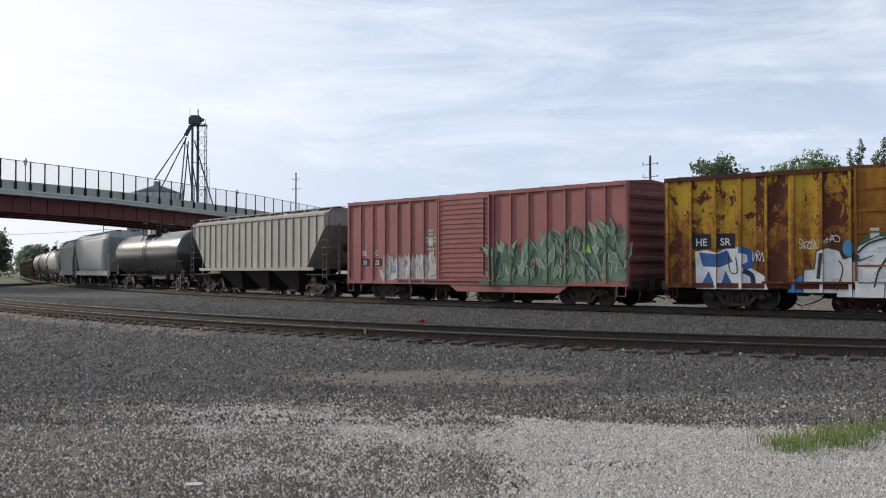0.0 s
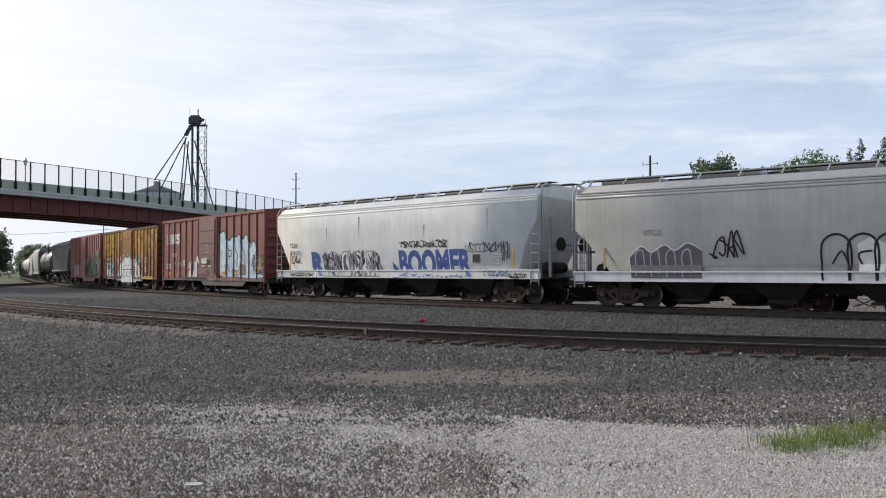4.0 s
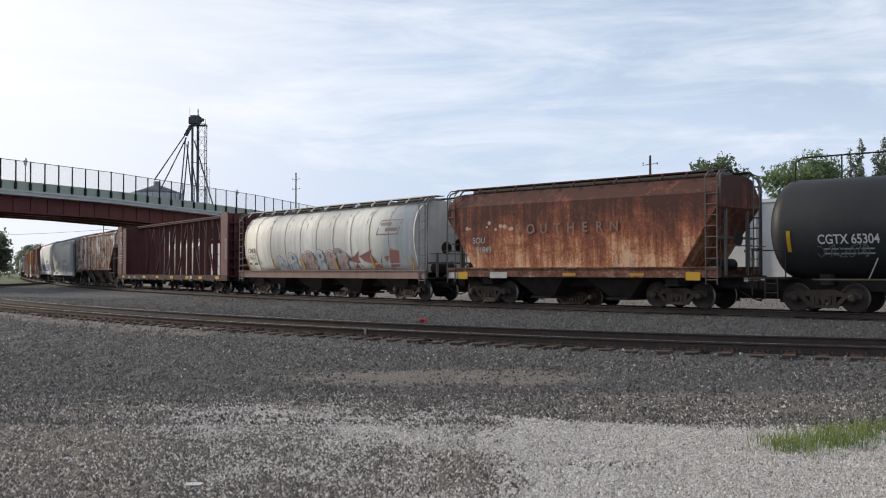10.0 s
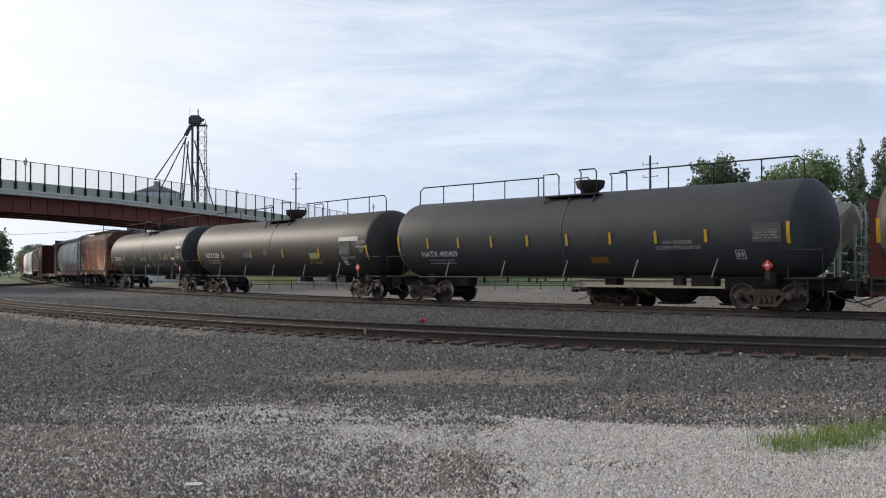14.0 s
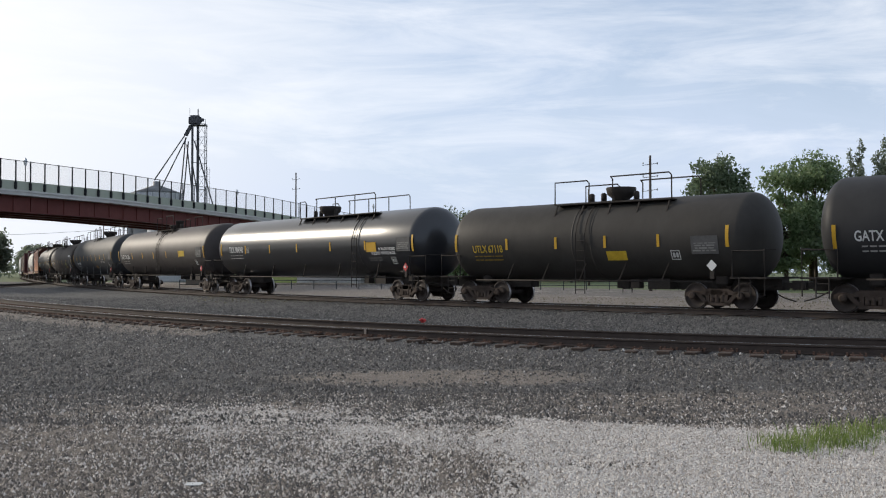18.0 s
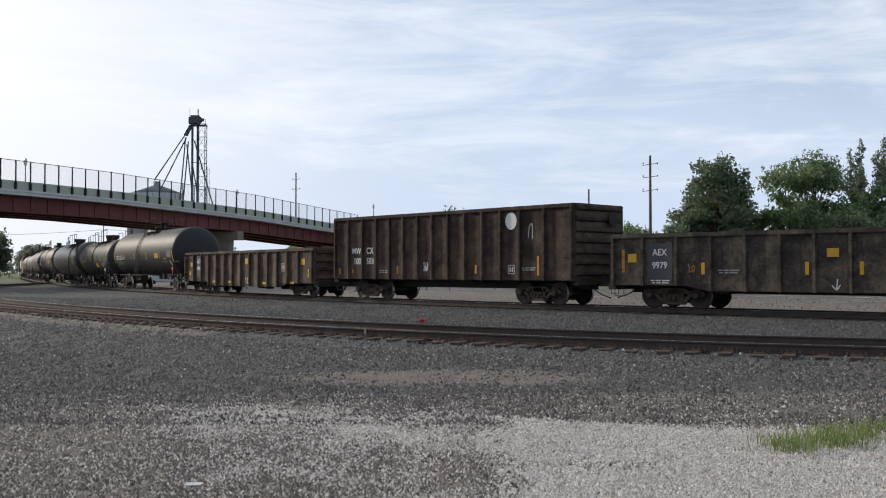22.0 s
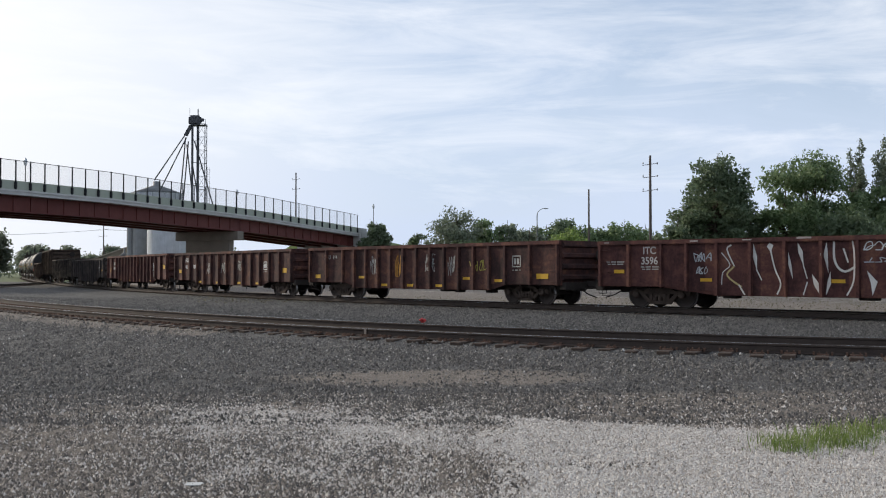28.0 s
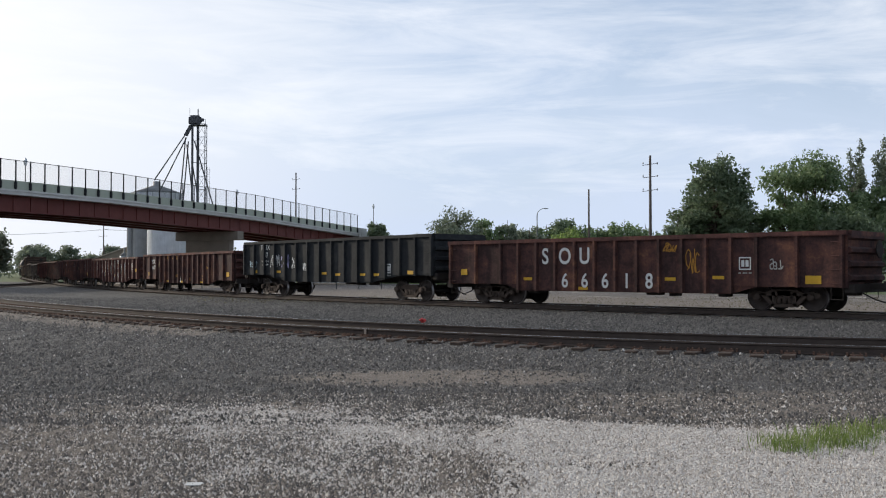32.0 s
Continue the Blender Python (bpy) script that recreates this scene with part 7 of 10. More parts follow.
RUST_PALE = rust_sheet("hopper_primer", [(0.35, (0.40, 0.40, 0.34)), (0.48, (0.36, 0.31, 0.24)), (0.60, (0.24, 0.15, 0.10))], 2.6, 0.06, 0.5, 0.0, 0.7, 1.4)
ORANGE_HOP = rust_sheet("hopper_rust_brown", [(0.34, (0.091, 0.044, 0.035)), (0.41, (0.175, 0.067, 0.045)), (0.47, (0.277, 0.102, 0.058)), (0.53, (0.437, 0.183, 0.093)), (0.61, (0.670, 0.422, 0.262))], 2.9, 0.085, 0.45, patch=0.7)
CREAM_HOP = steel_paint("hopper_cream", (0.70, 0.69, 0.63), 0.16, 0.6, 0.5, 0.9, ((0.20, 0.12, 0.07), (0.33, 0.22, 0.14)), pitch=1.55, spec=0.12, low=0.045)
CBEAM = steel_paint("flatcar_maroon", (0.105, 0.036, 0.036), 0.2, 0.6, 0.45, 0.5)
# rust for deck and sill, kept dark to hold the deck's shade as well
CBEAM_SILL_SHADED = rust_sheet("flatcar_sill_shaded_rust", [(0.36, (0.030, 0.022, 0.021)), (0.46, (0.070, 0.034, 0.030)), (0.55, (0.130, 0.055, 0.042))], runs_share=0.2, patch=1.6)
TANK_A = steel_paint("tank_black", (0.026, 0.027, 0.028), 0.02, 0.55, 0.3, 0.4)
TANK_B = steel_paint("tank_brown_black", (0.044, 0.037, 0.034), 0.03, 0.55, 0.4, 0.4)
TANK_C = steel_paint("tank_grey_black", (0.050, 0.052, 0.054), 0.0, 0.62, 0.2, 0.2)
TANK_D = steel_paint("tank_gloss", (0.016, 0.017, 0.020), 0.0, 0.28, 0.2, 0.2, spec=0.6)
TANK_E = steel_paint("tank_olive", (0.045, 0.041, 0.036), 0.03, 0.55, 0.35, 0.4, spec=0.12)
TANK_F = steel_paint("tank_dusty_brown", (0.060, 0.051, 0.047), 0.05, 0.55, 0.35, 0.4)
TANK_G = steel_paint("tank_dull_black", (0.029, 0.029, 0.030), 0.02, 0.55, 0.3, 0.4, spec=0.15)
TANK_W = steel_paint("tank_white", (0.42, 0.41, 0.39), 0.1, 0.5, 0.5, 0.5)
GON_BLACK = rust_sheet("gondola_black", [(0.34, (0.033, 0.028, 0.027)), (0.43, (0.052, 0.044, 0.041)), (0.50, (0.078, 0.062, 0.055)), (0.60, (0.120, 0.094, 0.078))], 2.4, 0.0, 0.20, 1.05, 0.8, 1.1, grain=0.22)
GON_BROWN = rust_sheet("gondola_dirt", [(0.34, (0.042, 0.030, 0.025)), (0.42, (0.076, 0.053, 0.041)), (0.49, (0.110, 0.078, 0.056)), (0.60, (0.165, 0.120, 0.088))], 2.0, 0.02, 0.20, 1.05, 0.8, 1.1, grain=0.22)
GON_DIRT = rust_sheet("gondola_grey_dirt", [(0.34, (0.030, 0.025, 0.022)), (0.42, (0.056, 0.045, 0.038)), (0.48, (0.088, 0.070, 0.052)), (0.58, (0.150, 0.122, 0.090))], 2.0, 0.02, 0.20, 1.05, 0.8, 1.2, grain=0.26)
GON_DARK = rust_sheet("gondola_dark_dirt", [(0.34, (0.032, 0.022, 0.018)), (0.43, (0.060, 0.043, 0.033)), (0.50, (0.084, 0.060, 0.045)), (0.60, (0.130, 0.096, 0.072))], 2.0, 0.02, 0.20, 1.05, 0.8, 1.1, grain=0.22)
GON_RUST = rust_sheet("gondola_rust", [(0.32, (0.046, 0.022, 0.021)), (0.40, (0.078, 0.035, 0.032)), (0.47, (0.110, 0.049, 0.041)), (0.54, (0.160, 0.074, 0.052)), (0.63, (0.230, 0.120, 0.080))], 2.0, 0.0, 0.20, 1.05, 0.8, 1.1, grain=0.22)
GON_RUST2 = rust_sheet("gondola_dark_rust", [(0.32, (0.034, 0.020, 0.019)), (0.41, (0.062, 0.032, 0.029)), (0.48, (0.092, 0.043, 0.035)), (0.55, (0.145, 0.068, 0.044)), (0.64, (0.230, 0.120, 0.072))], 2.0, 0.0, 0.20, 1.05, 0.8, 1.1, grain=0.22)
GON_GREEN = rust_sheet("gondola_green_black", [(0.34, (0.018, 0.020, 0.022)), (0.45, (0.027, 0.029, 0.031)), (0.54, (0.042, 0.043, 0.042)), (0.65, (0.070, 0.066, 0.058))], 2.0, 0.0, 0.20, 1.05, 0.8, 1.0, grain=0.16)
DARK_ROOF = steel_paint("roof_dull", (0.16, 0.14, 0.12), 0.35, 0.7, 0.4, 0.3)
CONSIST = []        # (car, place of its middle along the track at 16 s)
BACKSIDE = []       # the same for the train on the far track, at 7.5 s


def spots(car, xs, z, y, size=(0.30, 0.14), mat=None):
    """Reflector patches along a side."""
    for x in xs:
        panel(car, "reflector", x, z, y, size[0], size[1], mat or YELLOW)


def lead_cars():
    c = covered_hopper("dull grey covered hopper car with flat ribbed sides", GRY_RIB, 16.9, 4.32, "ribbed", 3, steel_paint("hopper_frame_rust", (0.15, 0.12, 0.10), 0.4, 0.7, 0.4, 0.4), group="freight train", foot=1.42, slope=2.0, knee=3.55, inset=0.3, posts=21)
    CONSIST.append((c, 277.85))
    c = tank_car("glossy black tank car with small dome platform", TANK_D, 16.8, 1.5, 2.56, False, True, "freight train")
    CONSIST.append((c, 296.7))
    c = covered_hopper("pale grey covered hopper car with bowed sides", GRY_HOP, 16.0, 4.5, "smooth", 3, group="freight train")
    CONSIST.append((c, 314.7))
    c = covered_hopper("short grey covered hopper car", GRY_RIB, 11.5, 4.3, "narrow", 2, DARK_ROOF, group="freight train")
    CONSIST.append((c, 330.0))
    s = 344.5
    for mat, lab in ((TANK_W, "dirty white tank car"), (TANK_W, "dirty white tank car"), (TANK_B, "dark tank car with a dome platform")):
        CONSIST.append((tank_car(lab, mat, 13.2, 1.5, 2.5, False, False, "freight train"), s))
        s += 15.0
    for mat, lab in ((GON_BROWN, "dirt-brown gondola car with high sides"), (GON_RUST2, "dark rust-red gondola car"), (GON_BLACK, "black gondola car with grimy sides"), (GON_BROWN, "dirt-brown gondola car with high sides")):
        CONSIST.append((gondola(lab, mat, 16.4, 3.2, group="freight train"), s + 1.5))
        s += 17.9


def box_cars():
    c = boxcar("faded red boxcar with louvred door and green graffiti", RED_BOX, RED_END, 15.95, 4.48, (-1.30, 1.70), None, 8, louvre=True, group="freight train", skirt=(-5.3, 1.2))
    g1, g2, g3, dim, pale = spray((0.13, 0.205, 0.14)), spray((0.075, 0.125, 0.085)), spray((0.20, 0.28, 0.20)), spray((0.045, 0.06, 0.05)), spray((0.38, 0.41, 0.38))
    wild(c, 1.414, -1.35, -7.95, 0.86, (2.35, 2.8, 3.25), 90, (g1, g2, g3, g1), dim, pale, 3, "green and grey spray-painted graffiti in pointed forms", 0.25)
    rng = random.Random(31)
    paint(c, 1.44, [("line", pale, 0.028, [(x, z), (x - rng.uniform(-0.1, 0.25), z + 0.3), (x - rng.uniform(-0.2, 0.3), z + rng.uniform(0.45, 0.8))]) for x, z in [(-1.6 - 6.2 * k / 22, rng.uniform(0.95, 1.9)) for k in range(23)]] + [("fill", spray((0.42, 0.20, 0.17)), disc(x, z, 0.1, 7)) for x, z in ((-3.6, 1.7), (-4.9, 1.5), (-6.9, 1.1))] + [("fill", spray((0.24, 0.5, 0.10)), [(-6.1, 2.0), (-6.25, 2.3), (-6.4, 1.95)])])
    paint(c, 1.45, [("fill", g2, [(-0.8, 0.72), (-0.7, 0.92), (-5.3, 0.95), (-5.3, 0.78)])], name="painted_sill")
    framed(c, -5.83, 1.6, 1.472, 0.46, DIM_WHITE)
    smear, rose, blue = spray((0.50, 0.47, 0.44)), spray((0.46, 0.27, 0.25)), spray((0.20, 0.30, 0.42))
    wild(c, 1.414, 5.5, 1.95, 0.80, (1.95, 2.0, 2.15), 34, (smear, rose, smear, spray((0.40, 0.36, 0.33))), spray((0.28, 0.22, 0.21)), SP_LIGHT, 4, "faded white and pink spray-painted smears")
    paint(c, 1.44, [("line", SP_WHITE, 0.035, [(x, 0.95), (x - 0.1, 1.5), (x - 0.25, 1.1), (x - 0.35, 1.8)]) for x in (5.3, 4.5, 3.9, 3.2, 2.6)] + [("fill", blue, [(4.9, 1.2), (4.7, 1.6), (4.45, 1.35)])])
    bars(c, 2.28, 3.0, 1.416, [[0.4], [0.3], [0.5, 0.2], [0.4, 0.2], [0.3], [0.55]], DIM_WHITE, 0.09, 0.16)
    panel(c, "sticker", 2.28, 2.55, 1.418, 0.26, 0.3, SP_LIGHT)
    for x, up, down in ((6.80, "EE", "30"), (5.90, "C", "23")):
        panel(c, "patch", x, 1.70, 1.412, 0.74, 0.34, SP_BLACK)
        lettering(c, up, x, 2.02, 1.42, 0.32, WHITE)
        lettering(c, down, x, 1.58, 1.42, 0.32, WHITE)
    CONSIST.append((c, 259.85))
    c = boxcar("rusting yellow boxcar with white and blue graffiti", YEL_BOX, YEL_END_SHADED, 15.9, 4.44, (-1.56, 1.63), YEL_DOOR, 8, lower=YEL_BOX, group="freight train", door_ribs=(3.76, 3.10, 2.46, 1.45), skirt=(-2.5, 2.3), post_mat=YEL_POST_LIT)
    wht, soil, line, grn, sky = SP_WHITE, spray((0.50, 0.50, 0.48)), spray((0.035, 0.05, 0.045)), spray((0.05, 0.12, 0.07)), spray((0.06, 0.24, 0.46))
    # five letter-like blocks, the middle ones over the door
    edge = [(3.25, 0.62), (3.22, 1.34), (2.88, 1.36), (2.82, 1.9), (2.5, 2.02), (2.12, 1.92), (2.0, 1.66), (1.66, 1.76), (1.54, 2.04), (0.95, 2.33), (0.56, 2.32), (0.36, 2.43), (-0.05, 2.32), (-0.43, 2.3), (-0.82, 2.48), (-0.97, 2.36), (-1.44, 2.26), (-2.08, 2.2), (-2.32, 1.94), (-2.72, 2.08), (-2.86, 1.76), (-3.2, 1.72), (-3.43, 1.4), (-3.5, 1.12), (-3.77, 0.98), (-3.77, 0.62)]
    items = [("fill", sky, [(3.75, 0.62), (3.55, 1.0), (3.28, 1.18), (3.1, 0.62)]), ("fill", sky, [(-3.6, 0.62), (-3.6, 1.25), (-3.8, 1.3), (-4.1, 0.62)])]
    items += [("line", grn, 0.16, [(1.5, 2.0), (1.15, 2.33), (0.6, 2.42)]), ("line", grn, 0.2, [(-0.5, 2.4), (-0.9, 2.52), (-1.4, 2.36)]), ("line", grn, 0.2, [(-2.4, 2.3), (-2.8, 2.2), (-3.1, 1.9), (-3.45, 1.75), (-3.58, 1.35), (-3.75, 1.1)])]
    items += [("fill", sky, disc(-0.18, 2.47, 0.27, 14, 0.85)), ("fill", sky, disc(-2.32, 2.25, 0.27)), ("fill", sky, disc(1.86, 1.98, 0.17, 12, 1.5)), ("fill", wht, edge), ("fill", wht, [(2.2, 0.50), (2.2, 0.7), (-2.2, 0.7), (-2.2, 0.50)])]
    rng = random.Random(5)
    for k in range(26):
        x, z = rng.uniform(-1.4, 1.4), rng.uniform(0.95, 2.0)
        items.append(("line", soil, rng.uniform(0.015, 0.05), [(x, z), (x - rng.uniform(0.1, 0.5), z + rng.uniform(-0.02, 0.02))]))
    for x, z, r in ((2.2, 1.0, 0.16), (-2.9, 1.5, 0.15), (0.9, 1.2, 0.2), (-0.9, 1.2, 0.22)):
        items.append(("fill", soil, disc(x, z, r, 7, 0.5)))
    for w, pts in ((0.05, [(0.66, 2.3), (0.64, 1.8)]), (0.07, [(0.64, 1.8), (0.97, 1.26)]), (0.05, [(0.97, 1.26), (1.08, 0.8)]), (0.035, [(0.41, 1.68), (-0.24, 1.82)]), (0.06, [(-0.24, 1.6), (0.06, 1.07), (-0.19, 1.0)]), (0.05, [(-0.92, 2.37), (-0.87, 2.0), (-0.43, 1.67)]), (0.06, [(-1.49, 1.99), (-1.77, 1.73), (-2.09, 2.02)]), (0.09, [(-1.72, 1.59), (-2.0, 1.62)]), (0.06, [(-2.0, 1.62), (-2.04, 1.15)]), (0.06, [(1.54, 1.84), (1.23, 2.11), (0.66, 2.29)]), (0.04, [(2.13, 1.61), (2.02, 1.34), (2.2, 0.7)]), (0.13, [(2.67, 1.85), (2.76, 1.05)]), (0.09, [(-2.54, 1.83), (-2.41, 1.62), (-2.63, 1.19), (-2.94, 1.12)]), (0.04, [(-3.2, 1.68), (-3.4, 1.33), (-3.2, 1.05)]), (0.03, [(0.77, 0.92), (0.79, 0.52)]), (0.03, [(-1.01, 0.93), (-1.01, 0.52)]), (0.03, [(1.54, 0.94), (-1.44, 0.95)]), (0.03, [(1.5, 1.6), (1.1, 1.75)])):
        items.append(("line", line, w, pts))
    items += [("line", line, 0.035, [a, b]) for a, b in zip(edge[:-1], edge[1:])]
    items += [("fill", grn, [(-1.6, 1.0), (-1.7, 1.5), (-1.98, 1.55), (-1.95, 1.1)]), ("fill", line, disc(1.62, 1.68, 0.14, 7)), ("fill", grn, disc(-3.5, 0.9, 0.16, 8))]
    paint(c, 1.412, items, "large white block graffiti with dark green edges and blue spots")
    navy = spray((0.045, 0.12, 0.30))
    paint(c, 1.412, [("fill", wht, [(6.85, 0.70), (6.88, 1.95), (6.5, 2.0), (6.1, 1.9), (5.75, 2.05), (5.1, 2.08), (4.85, 1.9), (4.95, 1.4), (4.5, 1.15), (4.35, 0.70)]), ("fill", navy, [(6.75, 1.92), (6.1, 1.85), (5.75, 1.98), (5.55, 1.6), (6.0, 1.42), (6.6, 1.45)]), ("fill", navy, [(6.4, 1.3), (6.72, 0.74), (6.15, 0.74)]), ("fill", navy, [(5.8, 1.3), (6.0, 0.74), (5.5, 0.74)]), ("line", navy, 0.22, [(5.35, 2.0), (5.0, 1.9), (4.95, 1.55), (5.2, 1.4)]), ("line", spray((0.03, 0.035, 0.06)), 0.16, [(5.2, 1.3), (4.9, 1.15), (4.85, 0.75)]), ("line", line, 0.04, [(5.7, 1.9), (5.65, 1.3), (5.4, 1.25), (5.45, 1.75)])], "blue and white graffiti of block forms")
    for x, z, w, h, n, sd in ((3.05, 2.12, 0.6, 0.36, 5, 14), (4.65, 1.75, 0.4, 0.4, 3, 12), (2.34, 2.26, 0.5, 0.28, 3, 15), (-3.34, 2.05, 0.55, 0.28, 4, 16), (-4.16, 2.16, 0.5, 0.4, 3, 18), (-4.24, 1.75, 0.42, 0.34, 3, 19), (-4.95, 2.1, 0.6, 0.55, 5, 17), (-7.7, 3.8, 0.4, 0.6, 4, 13)):
        graffiti(c, x, z, 1.418, w, h, n, [SP_WHITE, SP_WHITE], sd, 0.024, "scrawl")
    panel(c, "sticker", 1.05, 2.42, 1.518, 0.26, 0.32, SP_LIGHT)
    for x, t in ((6.65, "HE"), (5.80, "SR")):
        panel(c, "patch", x, 2.28, 1.412, 0.68, 0.5, SP_BLACK)
        lettering(c, t, x, 2.14, 1.42, 0.34, WHITE)
    framed(c, -4.99, 1.5, 1.418, 0.46, WHITE)
    panel(c, "sill_stripe", -5.3, 0.86, 1.452, 3.0, 0.20, spray((0.40, 0.24, 0.04)))
    CONSIST.append((c, 242.55))
    c = boxcar("brown-red boxcar with pale blue graffiti and plain door", BRN_BOX, RED_END, 16.0, 4.62, (-1.50, 1.54), BRN_DOOR, 7, lower=steel_paint("sill_grey", (0.10, 0.085, 0.08), 0.2, 0.6, 0.5, 0.4), group="freight train", door_ribs=(3.78, 3.02, 2.33, 1.62), skirt=(-5.5, 1.3))
    # striped mark in white, as plain shapes
    for k in range(6):
        panel(c, "stripe", 6.76, 3.68 - k * 0.115, 1.42, 0.92, 0.06, WHITE)
    white = [("fill", WHITE, [(x + 0.24, z) for x, z in ((6.12, 3.08), (6.0, 3.72), (5.78, 3.72), (5.62, 3.38), (5.56, 3.72), (5.36, 3.72), (5.46, 3.08), (5.66, 3.08), (5.84, 3.44), (5.91, 3.08))]), ("line", WHITE, 0.18, [(x + 0.24, z) for x, z in ((4.55, 3.63), (5.1, 3.63), (5.2, 3.5), (5.0, 3.42), (4.75, 3.38), (4.62, 3.26), (4.8, 3.17), (5.3, 3.17))])]
    paint(c, 1.414, white, name="mark")
    lettering(c, "SOU", 5.85, 2.25, 1.42, 0.36, WHITE)
    lettering(c, "525", 5.85, 1.68, 1.42, 0.32, WHITE)
    lettering(c, "000", 4.88, 1.68, 1.42, 0.32, WHITE)
    ice, ice2, blk = SP_SKY, spray((0.55, 0.66, 0.68)), SP_BLACK
    ridge = [(-1.72, 3.55), (-2.32, 3.66), (-2.72, 3.25), (-3.1, 3.1), (-3.6, 3.32), (-4.1, 3.28), (-4.58, 3.40), (-5.04, 3.12), (-5.53, 3.38), (-6.07, 2.86), (-6.48, 2.98), (-6.95, 2.62), (-6.9, 2.2)]
    items = [("fill", ice, ridge + [(-7.35, 1.95), (-7.75, 1.5), (-7.7, 0.98), (-6.6, 0.92), (-4.2, 1.0), (-2.7, 0.98), (-1.72, 1.1)])]
    for x0, x1 in ((-1.8, -2.6), (-3.75, -4.5), (-5.6, -6.3)):
        items.append(("fill", ice2, [(x0, 1.3), (x0, 2.9), (x1, 2.7), (x1, 1.4)]))
    items.append(("line", blk, 0.10, ridge))
    rng = random.Random(28)
    for k in range(34):
        x = -1.85 - 5.7 * rng.random()
        z = rng.uniform(1.1, 2.4 if x > -6 else 1.7)
        r = rng.uniform(0.08, 0.2)
        items.append(("line", blk, 0.022, [(x, z), (x - r, z + r * 1.6), (x + r * 0.4, z + r * 2.4), (x - r * 1.2, z + r * 3)]))
    for pts in ([(-2.75, 3.1), (-3.0, 2.4), (-2.9, 1.7), (-3.3, 1.2)], [(-3.9, 3.2), (-4.0, 2.6), (-4.3, 2.2), (-4.2, 1.6)], [(-4.75, 3.1), (-5.0, 2.6), (-5.35, 2.2), (-5.3, 1.4)], [(-3.1, 2.5), (-3.45, 2.5), (-3.45, 2.2), (-3.1, 2.15)], [(-4.85, 3.2), (-4.85, 2.9), (-5.05, 2.9)], [(-6.5, 1.1), (-6.6, 1.9), (-7.2, 2.0), (-7.4, 1.3), (-6.9, 1.2), (-6.8, 1.6)]):
        items.append(("line", blk, 0.05, pts))
    for q, (x0, x1, z0, z1) in enumerate(((-4.75, -5.45, 1.1, 1.75), (-2.6, -2.75, 1.1, 1.8), (-3.7, -4.4, 1.05, 1.45))):
        items.append(("fill", spray((0.19, 0.11, 0.10)), [(x0, z0), (x0, z1), (x1, z1 - 0.1), (x1, z0)]))
    paint(c, 1.412, items, "pale blue graffiti with a jagged black outline")
    lettering(c, "2007", -5.95, 2.58, 1.416, 0.30, SP_BLACK)
    framed(c, -5.2, 1.5, 1.425, 0.5, WHITE)
    paint(c, 1.43, [("fill", YELLOW, [(-6.75, 1.42), (-7.45, 1.42), (-7.45, 2.0), (-7.28, 2.0), (-7.28, 1.56), (-6.75, 1.56)])], name="corner_mark")
    graffiti(c, -7.2, 1.6, 1.418, 1.3, 1.0, 4, [SP_SILVER, SP_BLACK, spray((0.30, 0.33, 0.34))], 22, 0.12, "bubble")
    chalk, shade = spray((0.55, 0.54, 0.53)), spray((0.13, 0.10, 0.10))
    paint(c, 1.412, [("fill", chalk, [(3.4, 0.80), (3.3, 1.3), (2.9, 1.5), (2.6, 1.2), (2.2, 1.55), (1.8, 1.4), (1.75, 0.80)]), ("fill", chalk, [(3.35, 1.5), (3.2, 1.95), (2.95, 1.75), (2.75, 2.05), (2.6, 1.45)]), ("fill", chalk, [(2.4, 1.5), (2.3, 1.95), (2.1, 1.85), (1.95, 2.3), (1.8, 2.1), (1.75, 1.4)]), ("fill", shade, [(2.6, 1.9), (2.9, 1.5), (2.5, 1.3), (2.3, 1.6)]), ("fill", shade, disc(2.7, 1.25, 0.16, 8)), ("line", chalk, 0.10, [(4.3, 1.6), (4.2, 1.95), (3.95, 1.9), (4.1, 1.65)]), ("line", SP_SILVER, 0.03, [(5.7, 1.4), (5.4, 1.0), (5.1, 1.3), (4.9, 0.9), (4.6, 1.3)]), ("line", shade, 0.04, [(3.5, 1.5), (3.2, 2.2), (2.6, 2.2), (2.5, 1.6)])], "white and grey smeared graffiti")
    graffiti(c, 6.8, 1.62, 1.418, 0.85, 0.36, 4, [SP_WHITE, SP_WHITE], 24, 0.05, "scrawl")
    graffiti(c, 6.75, 3.55, 1.43, 0.35, 1.2, 3, [spray((0.30, 0.26, 0.25))], 20, 0.035, "scrawl")
    paint(c, 1.52, [("fill", chalk, [(1.4, 1.9), (1.35, 2.3), (1.15, 2.1), (1.0, 1.75)])], name="smear")
    graffiti(c, 0.2, 1.92, 1.522, 1.0, 0.36, 5, [SP_WHITE, SP_WHITE], 25, 0.075, "scrawl")
    graffiti(c, 0.6, 1.3, 1.522, 1.4, 0.4, 8, [spray((0.26, 0.16, 0.15))], 30, 0.04, "scrawl")
    graffiti(c, -2.4, 0.84, 1.455, 4.4, 0.22, 14, [SP_PINK, SP_PINK], 26, 0.03, "scrawl")
    bars(c, 0.1, 2.85, 1.522, [[0.5], [0.15], [0.2, 0.4]], DIM_WHITE, 0.05, 0.22)
    for x in (0.5, -0.5):
        panel(c, "reflector", x, 1.62, 1.56, 0.55, 0.06, SP_WHITE)
    spots(c, (-2.35, -4.15), 1.2, 1.43, (0.55, 0.18))
    spots(c, (-0.7,), 0.84, 1.47, (0.55, 0.16))
